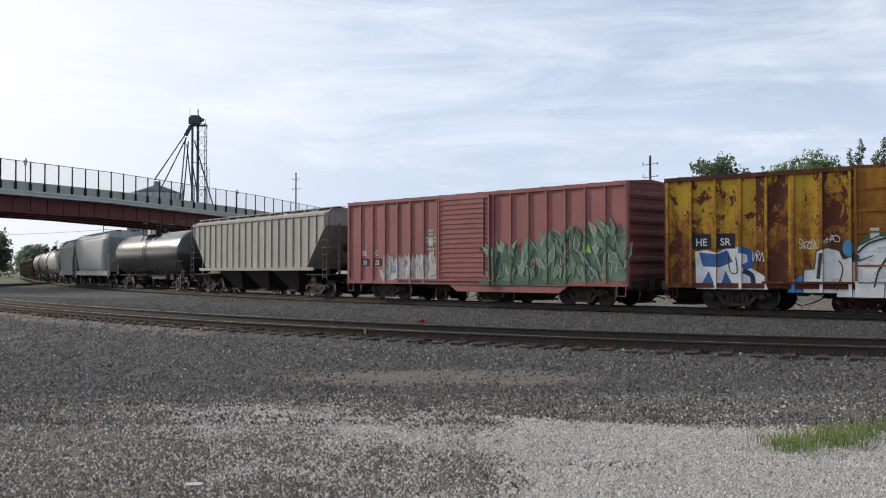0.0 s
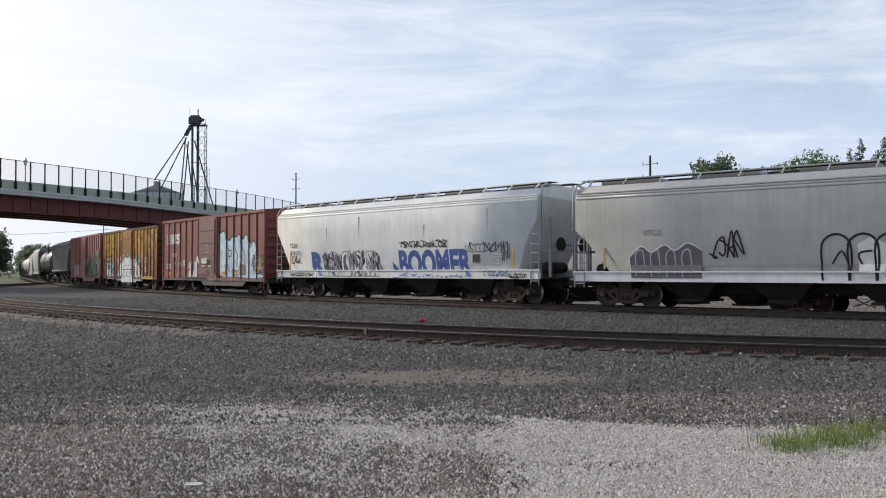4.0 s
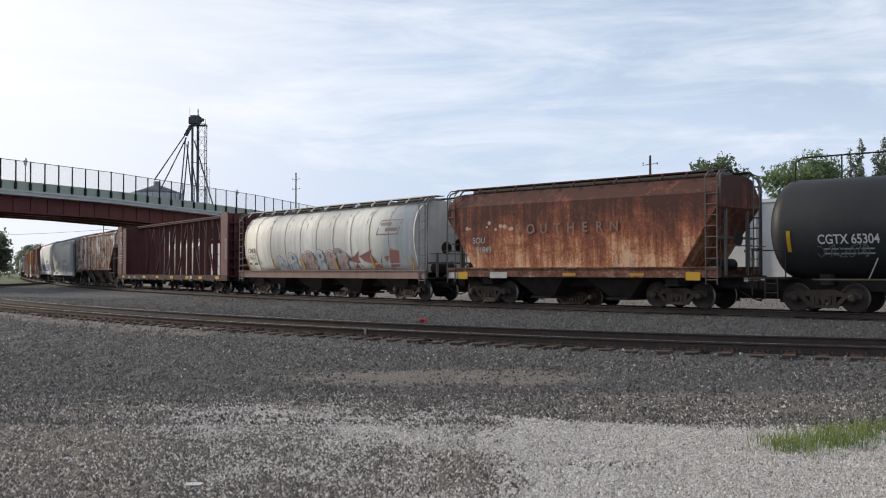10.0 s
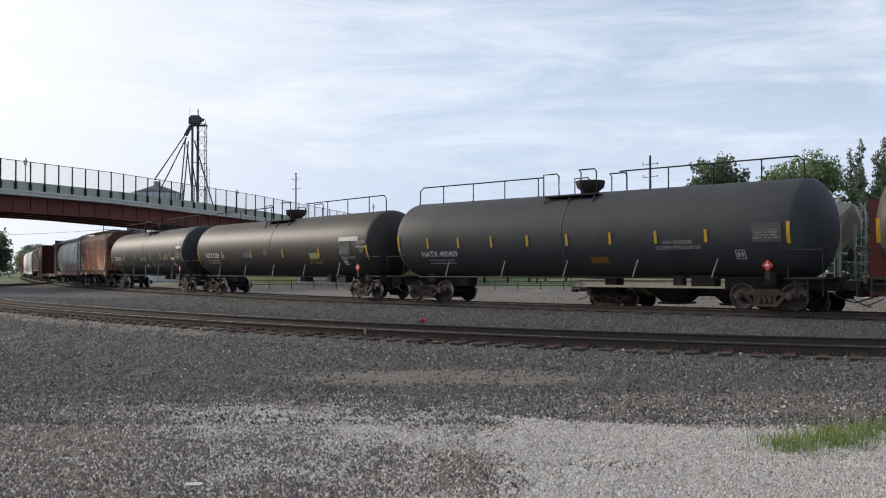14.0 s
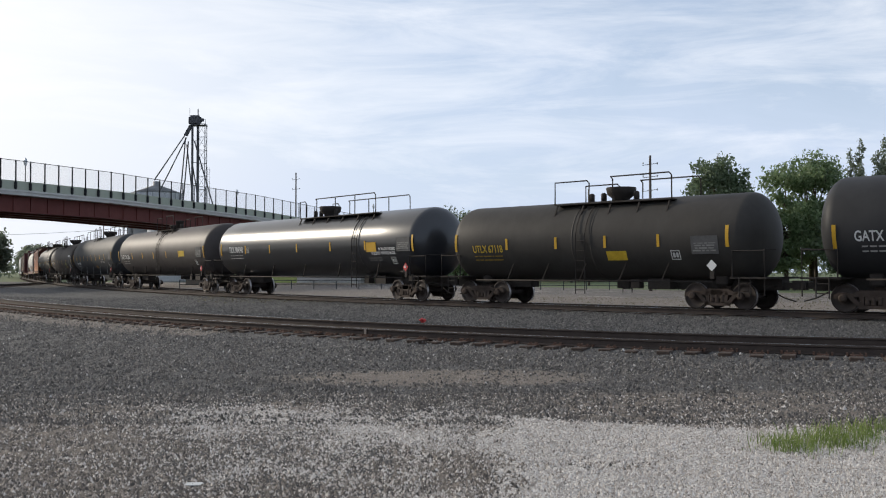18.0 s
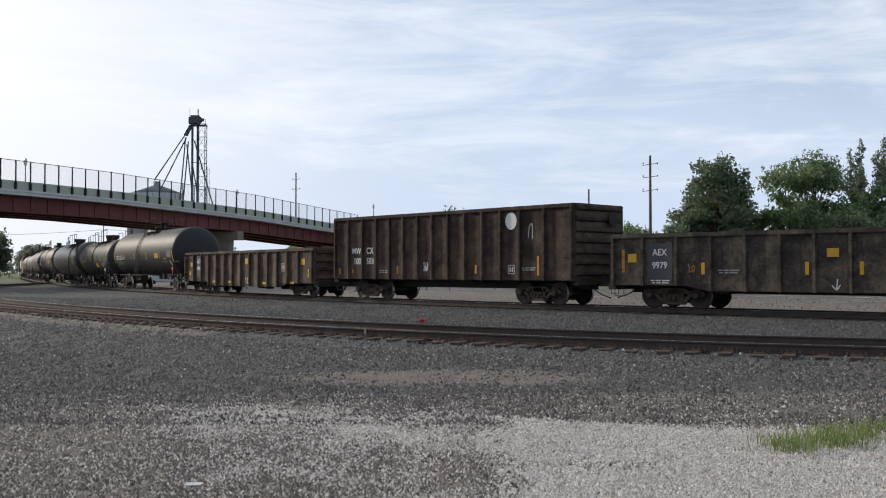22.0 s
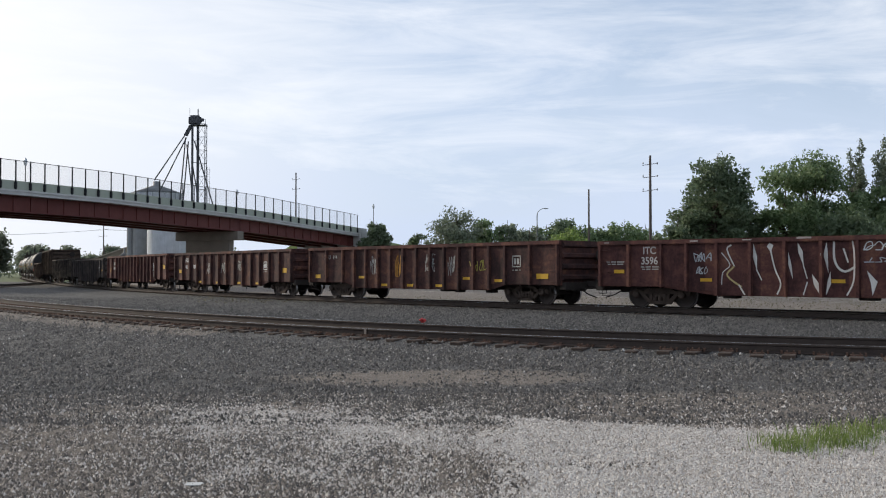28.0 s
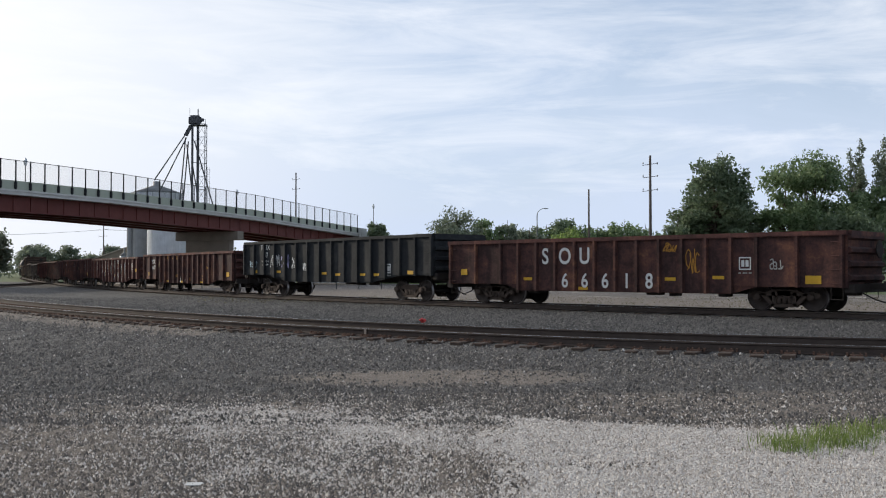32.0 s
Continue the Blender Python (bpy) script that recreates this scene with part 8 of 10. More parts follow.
    panel(c, "reflector", 6.75, 1.15, 1.425, 0.42, 0.24, YELLOW)
    CONSIST.append((c, 225.4))


def hoppers():
    c = covered_hopper("white covered hopper car with blue and black graffiti", WHT_HOP, 18.8, 4.6, "smooth", 4, GRY_HOP, group="freight train", knee=3.30, slope=1.15, foot=1.32)
    deep, dark, lite = spray((0.05, 0.10, 0.30)), spray((0.10, 0.10, 0.11)), spray((0.70, 0.71, 0.70))
    word(c, "BOOMER", -0.75, -5.6, 1.02, 2.28, 1.48, ((lite, 0.075), (deep, 0.05)), "large blue painted letters with white edges")
    rng = random.Random(38)
    paint(c, 1.48, [("fill", deep, [(-0.35, 1.0), (-0.3, 1.75), (-0.75, 1.35), (-0.9, 1.0)])] + [("fill", deep, [(x, 1.35), (x - 0.22, 1.35), (x - 0.16, rng.uniform(0.98, 1.15)), (x - 0.05, rng.uniform(0.98, 1.15))]) for x in np.arange(-0.9, -5.5, -0.3)], name="paint_runs")
    word(c, "R", 6.2, 5.0, 1.0, 2.30, 1.485, ((lite, 0.09), (deep, 0.06)), "blue painted letter with a white edge")
    wild(c, 1.48, 5.15, 0.6, 1.05, (2.15, 2.3, 2.2), 46, (dark, spray((0.30, 0.31, 0.32)), lite, spray((0.19, 0.20, 0.21))), SP_BLACK, lite, 37, "grey, black and white graffiti of interlocked forms")
    items = []
    for x, w in ((4.6, 0.7), (3.6, 0.8), (2.6, 0.6), (1.75, 0.8)):
        items += [("line", lite, 0.13, [(x, 1.1), (x - 0.1, 2.0), (x - w * 0.5, 2.15), (x - w, 1.9), (x - w * 0.9, 1.1)]), ("line", SP_BLACK, 0.03, [(x + 0.08, 1.1), (x - 0.02, 2.05), (x - w * 0.5, 2.24), (x - w - 0.08, 1.95), (x - w, 1.05)])]
    paint(c, 1.49, items)
    graffiti(c, -2.45, 2.45, 1.535, 3.2, 0.34, 13, [SP_BLACK, SP_BLACK], 33, 0.045, "scrawl")
    graffiti(c, -6.2, 2.25, 1.52, 2.0, 0.46, 7, [SP_BLACK, SP_BLACK], 34, 0.032, "scrawl")
    graffiti(c, -7.55, 2.0, 1.52, 0.5, 1.0, 4, [SP_BLACK, SP_BLACK], 32, 0.03, "scrawl")
    graffiti(c, 7.55, 1.85, 1.52, 1.0, 0.42, 3, [SP_BLACK, SP_BLACK], 36, 0.04, "scrawl")
    graffiti(c, 7.0, 1.12, 1.49, 2.2, 0.22, 8, [SP_BLACK, SP_BLACK], 35, 0.03, "scrawl")
    graffiti(c, -7.0, 1.2, 1.49, 1.4, 0.3, 6, [spray((0.14, 0.22, 0.34))], 31, 0.045, "scrawl")
    graffiti(c, -8.2, 1.1, 1.49, 0.9, 0.24, 5, [SP_BLACK, SP_BLACK], 39, 0.04, "scrawl")
    lettering(c, "TCIX", 7.72, 2.50, 1.54, 0.30, GREYTXT)
    lettering(c, "520172", 7.55, 2.12, 1.535, 0.28, GREYTXT)
    panel(c, "plate", -5.86, 1.82, 1.495, 0.42, 0.32, SP_BLACK, 0.0)
    bars(c, -7.1, 1.95, 1.51, [[0.6], [0.3, 0.2], [0.5], [0.3]], spray((0.40, 0.40, 0.40)), 0.05, 0.12)
    for x in (8.05, -7.95):
        panel(c, "reflector", x, 1.85, 1.495, 0.09, 0.85, spray((0.50, 0.30, 0.10)))
    for x, z, hh in ((4.78, 3.0, 0.8), (2.13, 3.3, 1.1), (-2.6, 3.0, 0.6), (-6.54, 3.3, 1.1)):
        paint(c, 1.521, [("fill", spray((0.30, 0.30, 0.29)), [(x - 0.05, z + hh / 2), (x + 0.06, z + hh / 2), (x + 0.015, z - hh / 2)])], name="stain")
    CONSIST.append((c, 206.65))
    c = covered_hopper("silver-grey covered hopper car with black outline graffiti", GRY_HOP, 18.5, 4.50, "smooth", 4, GRY_HOP, sill_mat=WHT_HOP, group="freight train", knee=2.78, slope=1.4, foot=1.25)
    dusk = spray((0.12, 0.12, 0.13))
    paint(c, 1.49, [("fill", dusk, [(6.8, 1.05), (6.9, 1.75), (6.4, 2.15), (6.0, 1.95), (5.5, 2.2), (5.1, 2.0), (4.6, 2.25), (4.1, 2.0), (4.1, 1.05)])] + [("line", SP_SILVER, 0.045, [(x, 1.1), (x + 0.05, 1.85), (x - 0.25, 2.0), (x - 0.3, 1.2)]) for x in (6.6, 6.0, 5.4, 4.8)] + [("line", lite, 0.035, [(6.8, 1.05), (6.9, 1.75), (6.4, 2.15), (6.0, 1.95), (5.5, 2.2), (5.1, 2.0), (4.6, 2.25), (4.1, 2.0)])], "solid dark graffiti with silver lines")
    graffiti(c, 3.2, 2.15, 1.51, 1.1, 0.95, 4, [SP_BLACK, SP_BLACK], 42, 0.06, "scrawl")
    bright = spray((0.60, 0.61, 0.60))
    items = [("fill", bright, [(x + 0.38, 1.1), (x + 0.42, 2.1), (x, 2.35), (x - 0.4, 2.1), (x - 0.36, 1.1)]) for x in (-1.4, -2.9)]
    for x in (-0.35, -1.15, -1.95, -2.75, -3.5):
        items.append(("line", SP_BLACK, 0.07, [(x + 0.42, 1.0), (x + 0.45, 2.1), (x, 2.42), (x - 0.42, 2.1), (x - 0.40, 1.0)]))
    items += [("line", SP_BLACK, 0.06, pts) for pts in ([(-0.2, 1.5), (-0.5, 1.9), (-0.7, 1.5)], [(-1.2, 1.3), (-1.0, 1.8), (-1.4, 1.9)], [(-2.0, 1.2), (-2.2, 1.7), (-1.8, 1.8)], [(-3.0, 1.3), (-3.5, 1.5), (-3.2, 1.8)], [(-3.9, 1.9), (-4.4, 1.7), (-4.0, 1.3)])]
    paint(c, 1.49, items, "row of round black outline forms with silver fill")
    framed(c, -7.34, 1.66, 1.49, 0.42, WHITE)
    for x in (7.9, -7.85):
        panel(c, "reflector", x, 1.75, 1.49, 0.09, 0.75, spray((0.42, 0.30, 0.12)))
    lettering(c, "UTCX", 5.95, 2.55, 1.53, 0.26, spray((0.24, 0.24, 0.24)))
    CONSIST.append((c, 186.65))
    grime = steel_paint("hopper_end_grime", (0.085, 0.070, 0.060), 0.4, 0.8, 0.5, 0.5)
    c = covered_hopper("peeling white and rust-brown covered hopper car with ribbed sides", RUST_HOP, 18.6, 4.5, "ribbed", 3, grime, foot=1.50, slope=2.0, group="freight train", hop_mat=rust_sheet("hopper_chute", [(0.36, (0.20, 0.175, 0.145)), (0.44, (0.085, 0.058, 0.045)), (0.55, (0.050, 0.036, 0.030))], runs_share=0.5, patch=1.2), knee=3.45, inset=0.65, post_mat=PEEL_POST, post_xs=[7.9, 7.27, 6.6, 5.88, 5.04, 4.22, 3.38, 2.53, 1.66, 0.70, -0.27, -1.18, -2.17, -3.05, -3.89, -4.69, -5.5, -6.26, -7.05])
    panel(c, "mark_panel", 6.24, 2.0, 1.446, 0.70, 1.02, SP_BLACK)
    panel(c, "mark_panel", 6.94, 2.0, 1.446, 0.60, 1.02, SP_BLACK)
    for text, x, z in (("CR", 6.93, 2.22), ("DX", 6.24, 2.22), ("76", 6.93, 1.72), ("74", 6.24, 1.72)):
        lettering(c, text, x, z, 1.454, 0.34, WHITE)
    panel(c, "primer_panel", -0.73, 2.9, 1.444, 0.86, 2.7, RUST_PALE, label="pale streaked panel")
    for x in (7.35, 5.12, 1.74, -1.12, -4.63, -6.92):
        panel(c, "reflector", x, 1.95, 1.505, 0.10, 0.85, YELLOW)
    CONSIST.append((c, 167.2))
    c = centre_beam("maroon centre-beam flatcar, empty, with end bulkheads", CBEAM, 23.0, 4.72, "freight train", sill_mat=CBEAM_SILL_SHADED)
    bars(c, 10.6, 4.25, 1.50, [[0.7], [0.3, 0.5], [0.5]], DIM_WHITE, 0.05, 0.14)
    paint(c, 1.50, [("fill", DIM_WHITE, [(10.75, 3.35), (10.7, 3.6), (10.8, 3.75), (10.6, 3.8), (10.5, 3.55), (10.35, 3.35)])], name="warning_mark")
    bars(c, 10.6, 3.2, 1.50, [[0.9], [0.3, 0.5], [0.8], [0.2, 0.6]], DIM_WHITE, 0.05, 0.15)
    bars(c, 10.6, 2.5, 1.50, [[0.9], [0.4, 0.4], [0.8], [0.6, 0.2], [0.7]], DIM_WHITE, 0.045, 0.14)
    bars(c, 9.75, 3.9, 1.47, [[0.35], [0.4], [0.3], [0.4], [0.3], [0.4], [0.35]], spray((0.20, 0.16, 0.15)), 0.05, 0.3)
    lettering(c, "AOK", 8.4, 0.80, 1.505, 0.24, DIM_WHITE)
    lettering(c, "20837", 7.0, 0.80, 1.505, 0.24, DIM_WHITE)
    spots(c, (9.9, 4.6, 1.6, -1.5, -4.6, -7.0, -9.9), 0.92, 1.505, (0.55, 0.16))
    framed(c, -5.3, 0.86, 1.51, 0.34, WHITE)
    for x in (-11.35, -11.2):
        panel(c, "grab_iron", x, 2.6, 1.50, 0.035, 1.2, WHITE)
    CONSIST.append((c, 145.3))
    c = covered_hopper("cream covered hopper car with bulging hooped sides and graffiti", CREAM_HOP, 17.0, 4.42, "round", 4, steel_paint("hopper_end_dark", (0.20, 0.175, 0.155), 0.25, 0.7, 0.5, 0.5), slope=0.0, knee=2.0, inset=0.80, ends=1.0, sill_mat=steel_paint("hopper_sill_brown", (0.24, 0.15, 0.125), 0.35, 0.7, 0.5, 0.4), group="freight train")
    faded, ash, wine = spray((0.40, 0.30, 0.27)), spray((0.42, 0.45, 0.47)), spray((0.26, 0.11, 0.10))
    items = []
    dusk = spray((0.17, 0.15, 0.15))
    for x, w, top, lean, col, hole in ((4.0, 0.36, 2.12, -0.10, ash, 0.0), (3.35, 0.24, 1.85, -0.2, ash, 0.0), (2.65, 0.44, 2.28, -0.15, ash, 0.16), (1.75, 0.40, 2.2, 0.1, faded, 0.0), (0.95, 0.46, 2.36, -0.12, faded, 0.12), (0.0, 0.42, 2.38, -0.05, ash, 0.18), (-0.95, 0.50, 2.36, 0.0, faded, 0.14), (-1.85, 0.42, 2.2, 0.3, faded, 0.0)):
        h = top - 1.38
        form = [(x + w * u - lean * v, 1.38 + h * v) for u, v in ((1.0, 0.0), (0.72, 0.35), (1.05, 0.62), (0.7, 0.93), (0.05, 1.0), (-0.6, 0.9), (-0.98, 0.6), (-0.55, 0.42), (-1.0, 0.15), (-0.8, 0.0))]
        items += [("fill", col, form)] + [("line", dusk, 0.032, [a, b]) for a, b in zip(form[:-1], form[1:])]
        items += [("line", lite, 0.022, [(px * 0.94 + x * 0.06, pz - 0.05) for px, pz in form[2:6]])]
        if hole:
            items += [("fill", dusk, disc(x - lean * 0.6, 1.38 + h * 0.66, hole * 0.55, 8, 1.2)), ("line", dusk, 0.03, [(x - w * 0.9, 1.38 + h * 0.35), (x, 1.38 + h * 0.42), (x + w * 0.2, 1.38 + h * 0.2)])]
        else:
            items += [("line", dusk, 0.03, [(x + w * 0.1, 1.40), (x - lean * 0.4, 1.38 + h * 0.5), (x - w * 0.4, 1.40)])]
    paint(c, 1.42, items, "faded pink and grey graffiti of rounded forms")
    spikes = ([(-2.2, 1.85), (-2.9, 2.0), (-3.4, 2.26), (-3.2, 1.9), (-3.5, 1.45), (-3.0, 1.7)], [(-2.7, 1.42), (-3.0, 1.66), (-3.3, 1.42)], [(-3.35, 2.0), (-4.45, 2.3), (-4.2, 1.95), (-4.3, 1.65), (-3.7, 1.75)], [(-4.3, 2.1), (-4.9, 1.55), (-5.15, 2.1), (-5.0, 1.40), (-4.45, 1.45)], [(-5.3, 1.95), (-5.75, 2.0), (-5.5, 1.7)], [(-5.85, 2.35), (-6.55, 2.2), (-6.35, 1.5), (-5.65, 1.45)])
    paint(c, 1.42, [("fill", wine, q) for q in spikes] + [("line", faded, 0.03, [a, b]) for q in spikes for a, b in zip(q, q[1:] + q[:1])], "faded dark red graffiti with sharp corners")
    lettering(c, "CNIS", 6.95, 2.3, 1.535, 0.36, GREYTXT)
    lettering(c, "57607", 6.95, 1.92, 1.51, 0.36, spray((0.20, 0.20, 0.20)))
    panel(c, "plate", 7.1, 1.72, 1.475, 0.25, 0.12, GREYTXT)
    panel(c, "plate", 6.5, 1.70, 1.475, 0.35, 0.12, GREYTXT)
    panel(c, "plate", -1.6, 2.3, 1.535, 0.42, 0.22, spray((0.16, 0.16, 0.15)))
    brown = spray((0.13, 0.08, 0.075))
    paint(c, 1.5, [("line", brown, 0.05, q) for q in ([(-4.85, 2.96), (-6.45, 2.96)], [(-5.15, 3.60), (-6.75, 3.60)], [(-4.85, 2.95), (-5.15, 3.61)], [(-6.45, 2.95), (-6.75, 3.61)])] + [("fill", brown, [(x, z), (x - w, z), (x - w - 0.05, z + 0.14), (x - 0.05, z + 0.14)]) for x, z, w in ((-5.15, 3.36, 0.8), (-5.5, 3.1, 0.9))], name="emblem")
    for x in (7.55, 4.69, 1.70, -1.33, -4.44, -7.40):
        panel(c, "reflector", x, 1.66, 1.375, 0.11, 0.55, YELLOW, 0.33)
    for x, z0, z1 in ((5.0, 4.0, 3.3), (3.0, 4.0, 3.5), (1.2, 4.05, 3.2), (-0.9, 4.0, 3.3), (-2.4, 4.0, 3.5), (-4.1, 4.05, 3.4), (-5.7, 4.0, 3.7)):
        paint(c, 1.4, [("fill", spray((0.22, 0.14, 0.09)), [(x - 0.03, z0), (x + 0.05, z0), (x + 0.12, z1), (x + 0.10, z1)])], name="rust_run")
    CONSIST.append((c, 123.9))
    c = covered_hopper("rust-brown two-bay covered hopper car with grey ends", ORANGE_HOP, 12.5, 4.55, "narrow", 2, steel_paint("hopper_end_grey", (0.16, 0.145, 0.13), 0.35, 0.7, 0.5, 0.5), foot=1.40, slope=1.40, knee=3.45, inset=0.08, ends=1.0, sill_mat=rust_sheet("hopper_sill_rust", [(0.36, (0.10, 0.045, 0.032)), (0.46, (0.20, 0.095, 0.06)), (0.56, (0.40, 0.30, 0.23))], runs_share=0.2, patch=1.4), group="freight train")
    for k, ch in enumerate("SOUTHERN"):
        lettering(c, ch, 2.39 - k * 0.642, 2.75, 1.478, 0.52, spray((0.24, 0.15, 0.11)))
    lettering(c, "SOU", 4.45, 2.42, 1.474, 0.34, DIM_WHITE)
    lettering(c, "91849", 4.2, 2.04, 1.464, 0.34, DIM_WHITE)
    rng = random.Random(9)
    paint(c, 1.48, [("fill", spray((0.50, 0.36, 0.27)), disc(5.4 - 3.0 * rng.random(), 3.1 + 0.15 * rng.uniform(-1, 1), rng.uniform(0.05, 0.13), 6, 0.8)) for k in range(9)], name="rust_scars")
    spots(c, (5.35, -5.28), 1.12, 1.48, (0.55, 0.28))
    spots(c, (-0.1, -3.06), 1.17, 1.48, (0.6, 0.12), spray((0.46, 0.22, 0.05)))
    paint(c, 1.452, [("line", DIM_WHITE, 0.04, [(-2.2, 1.45), (-2.2, 1.8)]), ("line", DIM_WHITE, 0.04, [(-2.75, 1.45), (-2.75, 1.8)])], name="stencil")
    panel(c, "sill_patch", 5.9, 1.12, 1.473, 0.5, 0.26, spray((0.45, 0.43, 0.40)))
    panel(c, "sill_patch", 3.4, 1.14, 1.473, 0.9, 0.24, spray((0.42, 0.40, 0.37)))
    CONSIST.append((c, 108.05))


def tank_cars():
    faint = spray((0.15, 0.15, 0.145))
    mid_white = plain("lettering_dull_white", (0.48, 0.48, 0.46), 0.6, 0, 0.2)

    def dress(c, mark, x0, x1, foot, L, refl, rrow, strip=(-24, 0), col=WHITE, small=DIM_WHITE, ends=None, frame_x=None, data=None, data_a=-6, stencil=None, stencil_a=-30, placard=None, sign=REDSIGN, sign_label="red diamond warning placard on a bracket", big=0.42):
        """Marks of a tank car: foot, rrow and strip are angles round the shell, x0 and x1 the ends of the car mark."""
        squeeze = (x0 - x1) / (0.60 * big * len(mark))
        tank_mark(c, lettering, (x0 + x1) / 2, foot, mark, big, col, squeeze=squeeze)
        tank_mark(c, bars, (x0 + x1) / 2, foot - 7, [[0.18, 0.2, 0.4, 0.1, 0.4], [0.18, 0.2, 0.45, 0.5]], small, h=0.05, gap=0.16)
        if frame_x is not None:
            tank_mark(c, framed, frame_x, foot + 4, 0.28, small)
        for x in refl:
            tank_mark(c, panel, x, rrow, "reflector", 0.11, 0.44, YELLOW)
        ends = ends or (L / 2 - 0.7, -L / 2 + 0.7)
        n = 5
        for x in ends:
            for k in range(n):
                tank_mark(c, panel, x, strip[0] + (strip[1] - strip[0]) * (k + 0.5) / n, "reflector", 0.12, 0.2, YELLOW)
        if data is not None:
            tank_mark(c, panel, data, data_a, "data_panel", 1.0, 0.62, spray((0.085, 0.085, 0.085)), label="dull data panel of unreadable print")
            tank_mark(c, bars, data, data_a + 8, [[0.3, 0.1, 0.4], [0.2, 0.1, 0.12, 0.2], [0.1, 0.2, 0.1, 0.25], [0.25, 0.1, 0.3], [0.1, 0.3, 0.2], [0.3, 0.1, 0.1, 0.2]], faint, h=0.05, gap=0.085)
        if stencil is not None:
            tank_mark(c, framed, stencil, stencil_a, 0.36, mid_white)
        if placard is not None:
            bm = bmesh.new()
            box(bm, -0.135, 0.135, -0.135, 0.135, 0, 0.01)
            ob = part("placard", bm, sign, c, sign_label)
            ob.matrix_basis = Matrix.Translation((placard, 1.47, 1.48)) @ Euler((math.pi / 2, math.pi / 4, 0)).to_matrix().to_4x4()
            if sign is REDSIGN:
                for q, (w, h, dz) in enumerate(((0.13, 0.06, 0.0), (0.05, 0.05, 0.08))):
                    panel(c, "placard_print", placard, 1.48 + dz, 1.482, w, h, WHITE)
            box_part("placard_bracket", (0.16, 0.03, 0.40), (placard, 1.44, 1.24), UNDER, c)

    L = 19.2
    c = tank_car("black pressure tank car with long safety rail and scrawled graffiti", TANK_A, L, 1.60, 2.65, True, False, "freight train", deck=(-1.3, 1.4), dome_x=-0.28)
    dress(c, "CGTX 65304", 7.84, 5.86, -19, L, (5.08, 2.07, -1.87, -4.2, -6.4), -12, (-27, -5), ends=(8.66, -8.82), frame_x=5.52, data=-8.05, data_a=-10, stencil=-6.97, stencil_a=-33, placard=-8.23)
    silver = spray((0.30, 0.31, 0.31))
    for x, w, sd in ((0.03, 1.4, 61), (-5.4, 1.3, 62)):
        tank_mark(c, graffiti, x, -16, w, 0.42, 5, [silver], sd, 0.04, "scrawl")
    for x, w, h, sd, n in ((7.0, 1.6, 0.5, 63, 7), (4.9, 0.8, 0.5, 64, 4), (-2.6, 1.6, 0.7, 66, 6), (-3.9, 1.2, 0.6, 67, 4), (3.2, 1.8, 0.25, 65, 6)):
        tank_mark(c, graffiti, x, -28, w, h, n, [spray((0.17, 0.18, 0.15))], sd, 0.022, "scrawl")
    for k, (t, a) in enumerate((("LIQUEFIED", 25), ("PETROLEUM", 17), ("GAS", 10))):
        tank_mark(c, lettering, -8.25, a, t, 0.24, mid_white, squeeze=0.8)
    tank_mark(c, panel, -8.25, 7, "sticker", 1.0, 0.16, mid_white)
    tank_mark(c, panel, -6.92, -19, "label", 0.62, 0.18, mid_white)
    tank_mark(c, panel, -0.55, -36, "sticker", 0.72, 0.26, spray((0.20, 0.20, 0.11)))
    tank_mark(c, bars, 0.45, 22, [[0.3], [0.25], [0.3]], faint, h=0.06, gap=0.1)
    CONSIST.append((c, 90.9))
    L = 20.2
    c = tank_car("brown-black pressure tank car with long safety rail", TANK_B, L, 1.56, 2.61, True, False, "freight train", deck=(-1.3, 1.5), dome_x=-0.1)
    dress(c, "NATX 32224", 8.33, 6.29, -19, L, (5.98, 2.26, -1.39, -5.12), -13, (-28, -5), ends=(9.33, -9.48), frame_x=5.8, data=-7.58, data_a=-9, stencil=-7.38, stencil_a=-33, placard=-8.64)
    tank_mark(c, panel, 2.75, -15, "patch", 0.9, 0.3, spray((0.10, 0.11, 0.115)))
    tank_mark(c, panel, -4.6, -20, "sticker", 0.95, 0.30, spray((0.30, 0.30, 0.12)))
    tank_mark(c, graffiti, -4.6, -32, 1.3, 0.34, 4, [spray((0.26, 0.18, 0.05))], 71, 0.05, "scrawl")
    tank_mark(c, bars, 0.6, -8, [[0.3], [0.2, 0.2], [0.5]], spray((0.20, 0.15, 0.05)), h=0.05, gap=0.1)
    tank_mark(c, panel, -7.9, 8, "label", 1.7, 0.20, mid_white)
    for t, a in (("LIQUEFIED", -1), ("PETROLEUM", -9), ("GAS", -16)):
        tank_mark(c, lettering, -9.0, a, t, 0.20, DIM_WHITE, squeeze=0.8)
    tank_mark(c, lettering, -7.75, -27, "NON ODORIZED", 0.18, DIM_WHITE, squeeze=0.9)
    CONSIST.append((c, 69.9))
    L = 19.25
    c = tank_car("dull grey-black pressure tank car with long safety rail", TANK_C, L, 1.62, 2.70, True, False, "freight train", deck=(-1.2, 1.3), dome_x=-0.2)
    dress(c, "NATX 400409", 7.72, 5.40, -29, L, (7.15, 5.35, 3.52, 1.65, -0.26, -2.21, -4.11, -6.05), -8, (-18, 4), ends=(8.96, -8.92), data=-8.2, data_a=-6, stencil=-7.2, stencil_a=-32, placard=-8.16, big=0.36)
    tank_mark(c, panel, -1.56, -38, "sticker", 0.8, 0.28, spray((0.22, 0.12, 0.03)))
    tank_mark(c, lettering, -4.95, -17, "NON-ODORIZED", 0.17, DIM_WHITE, squeeze=0.85)
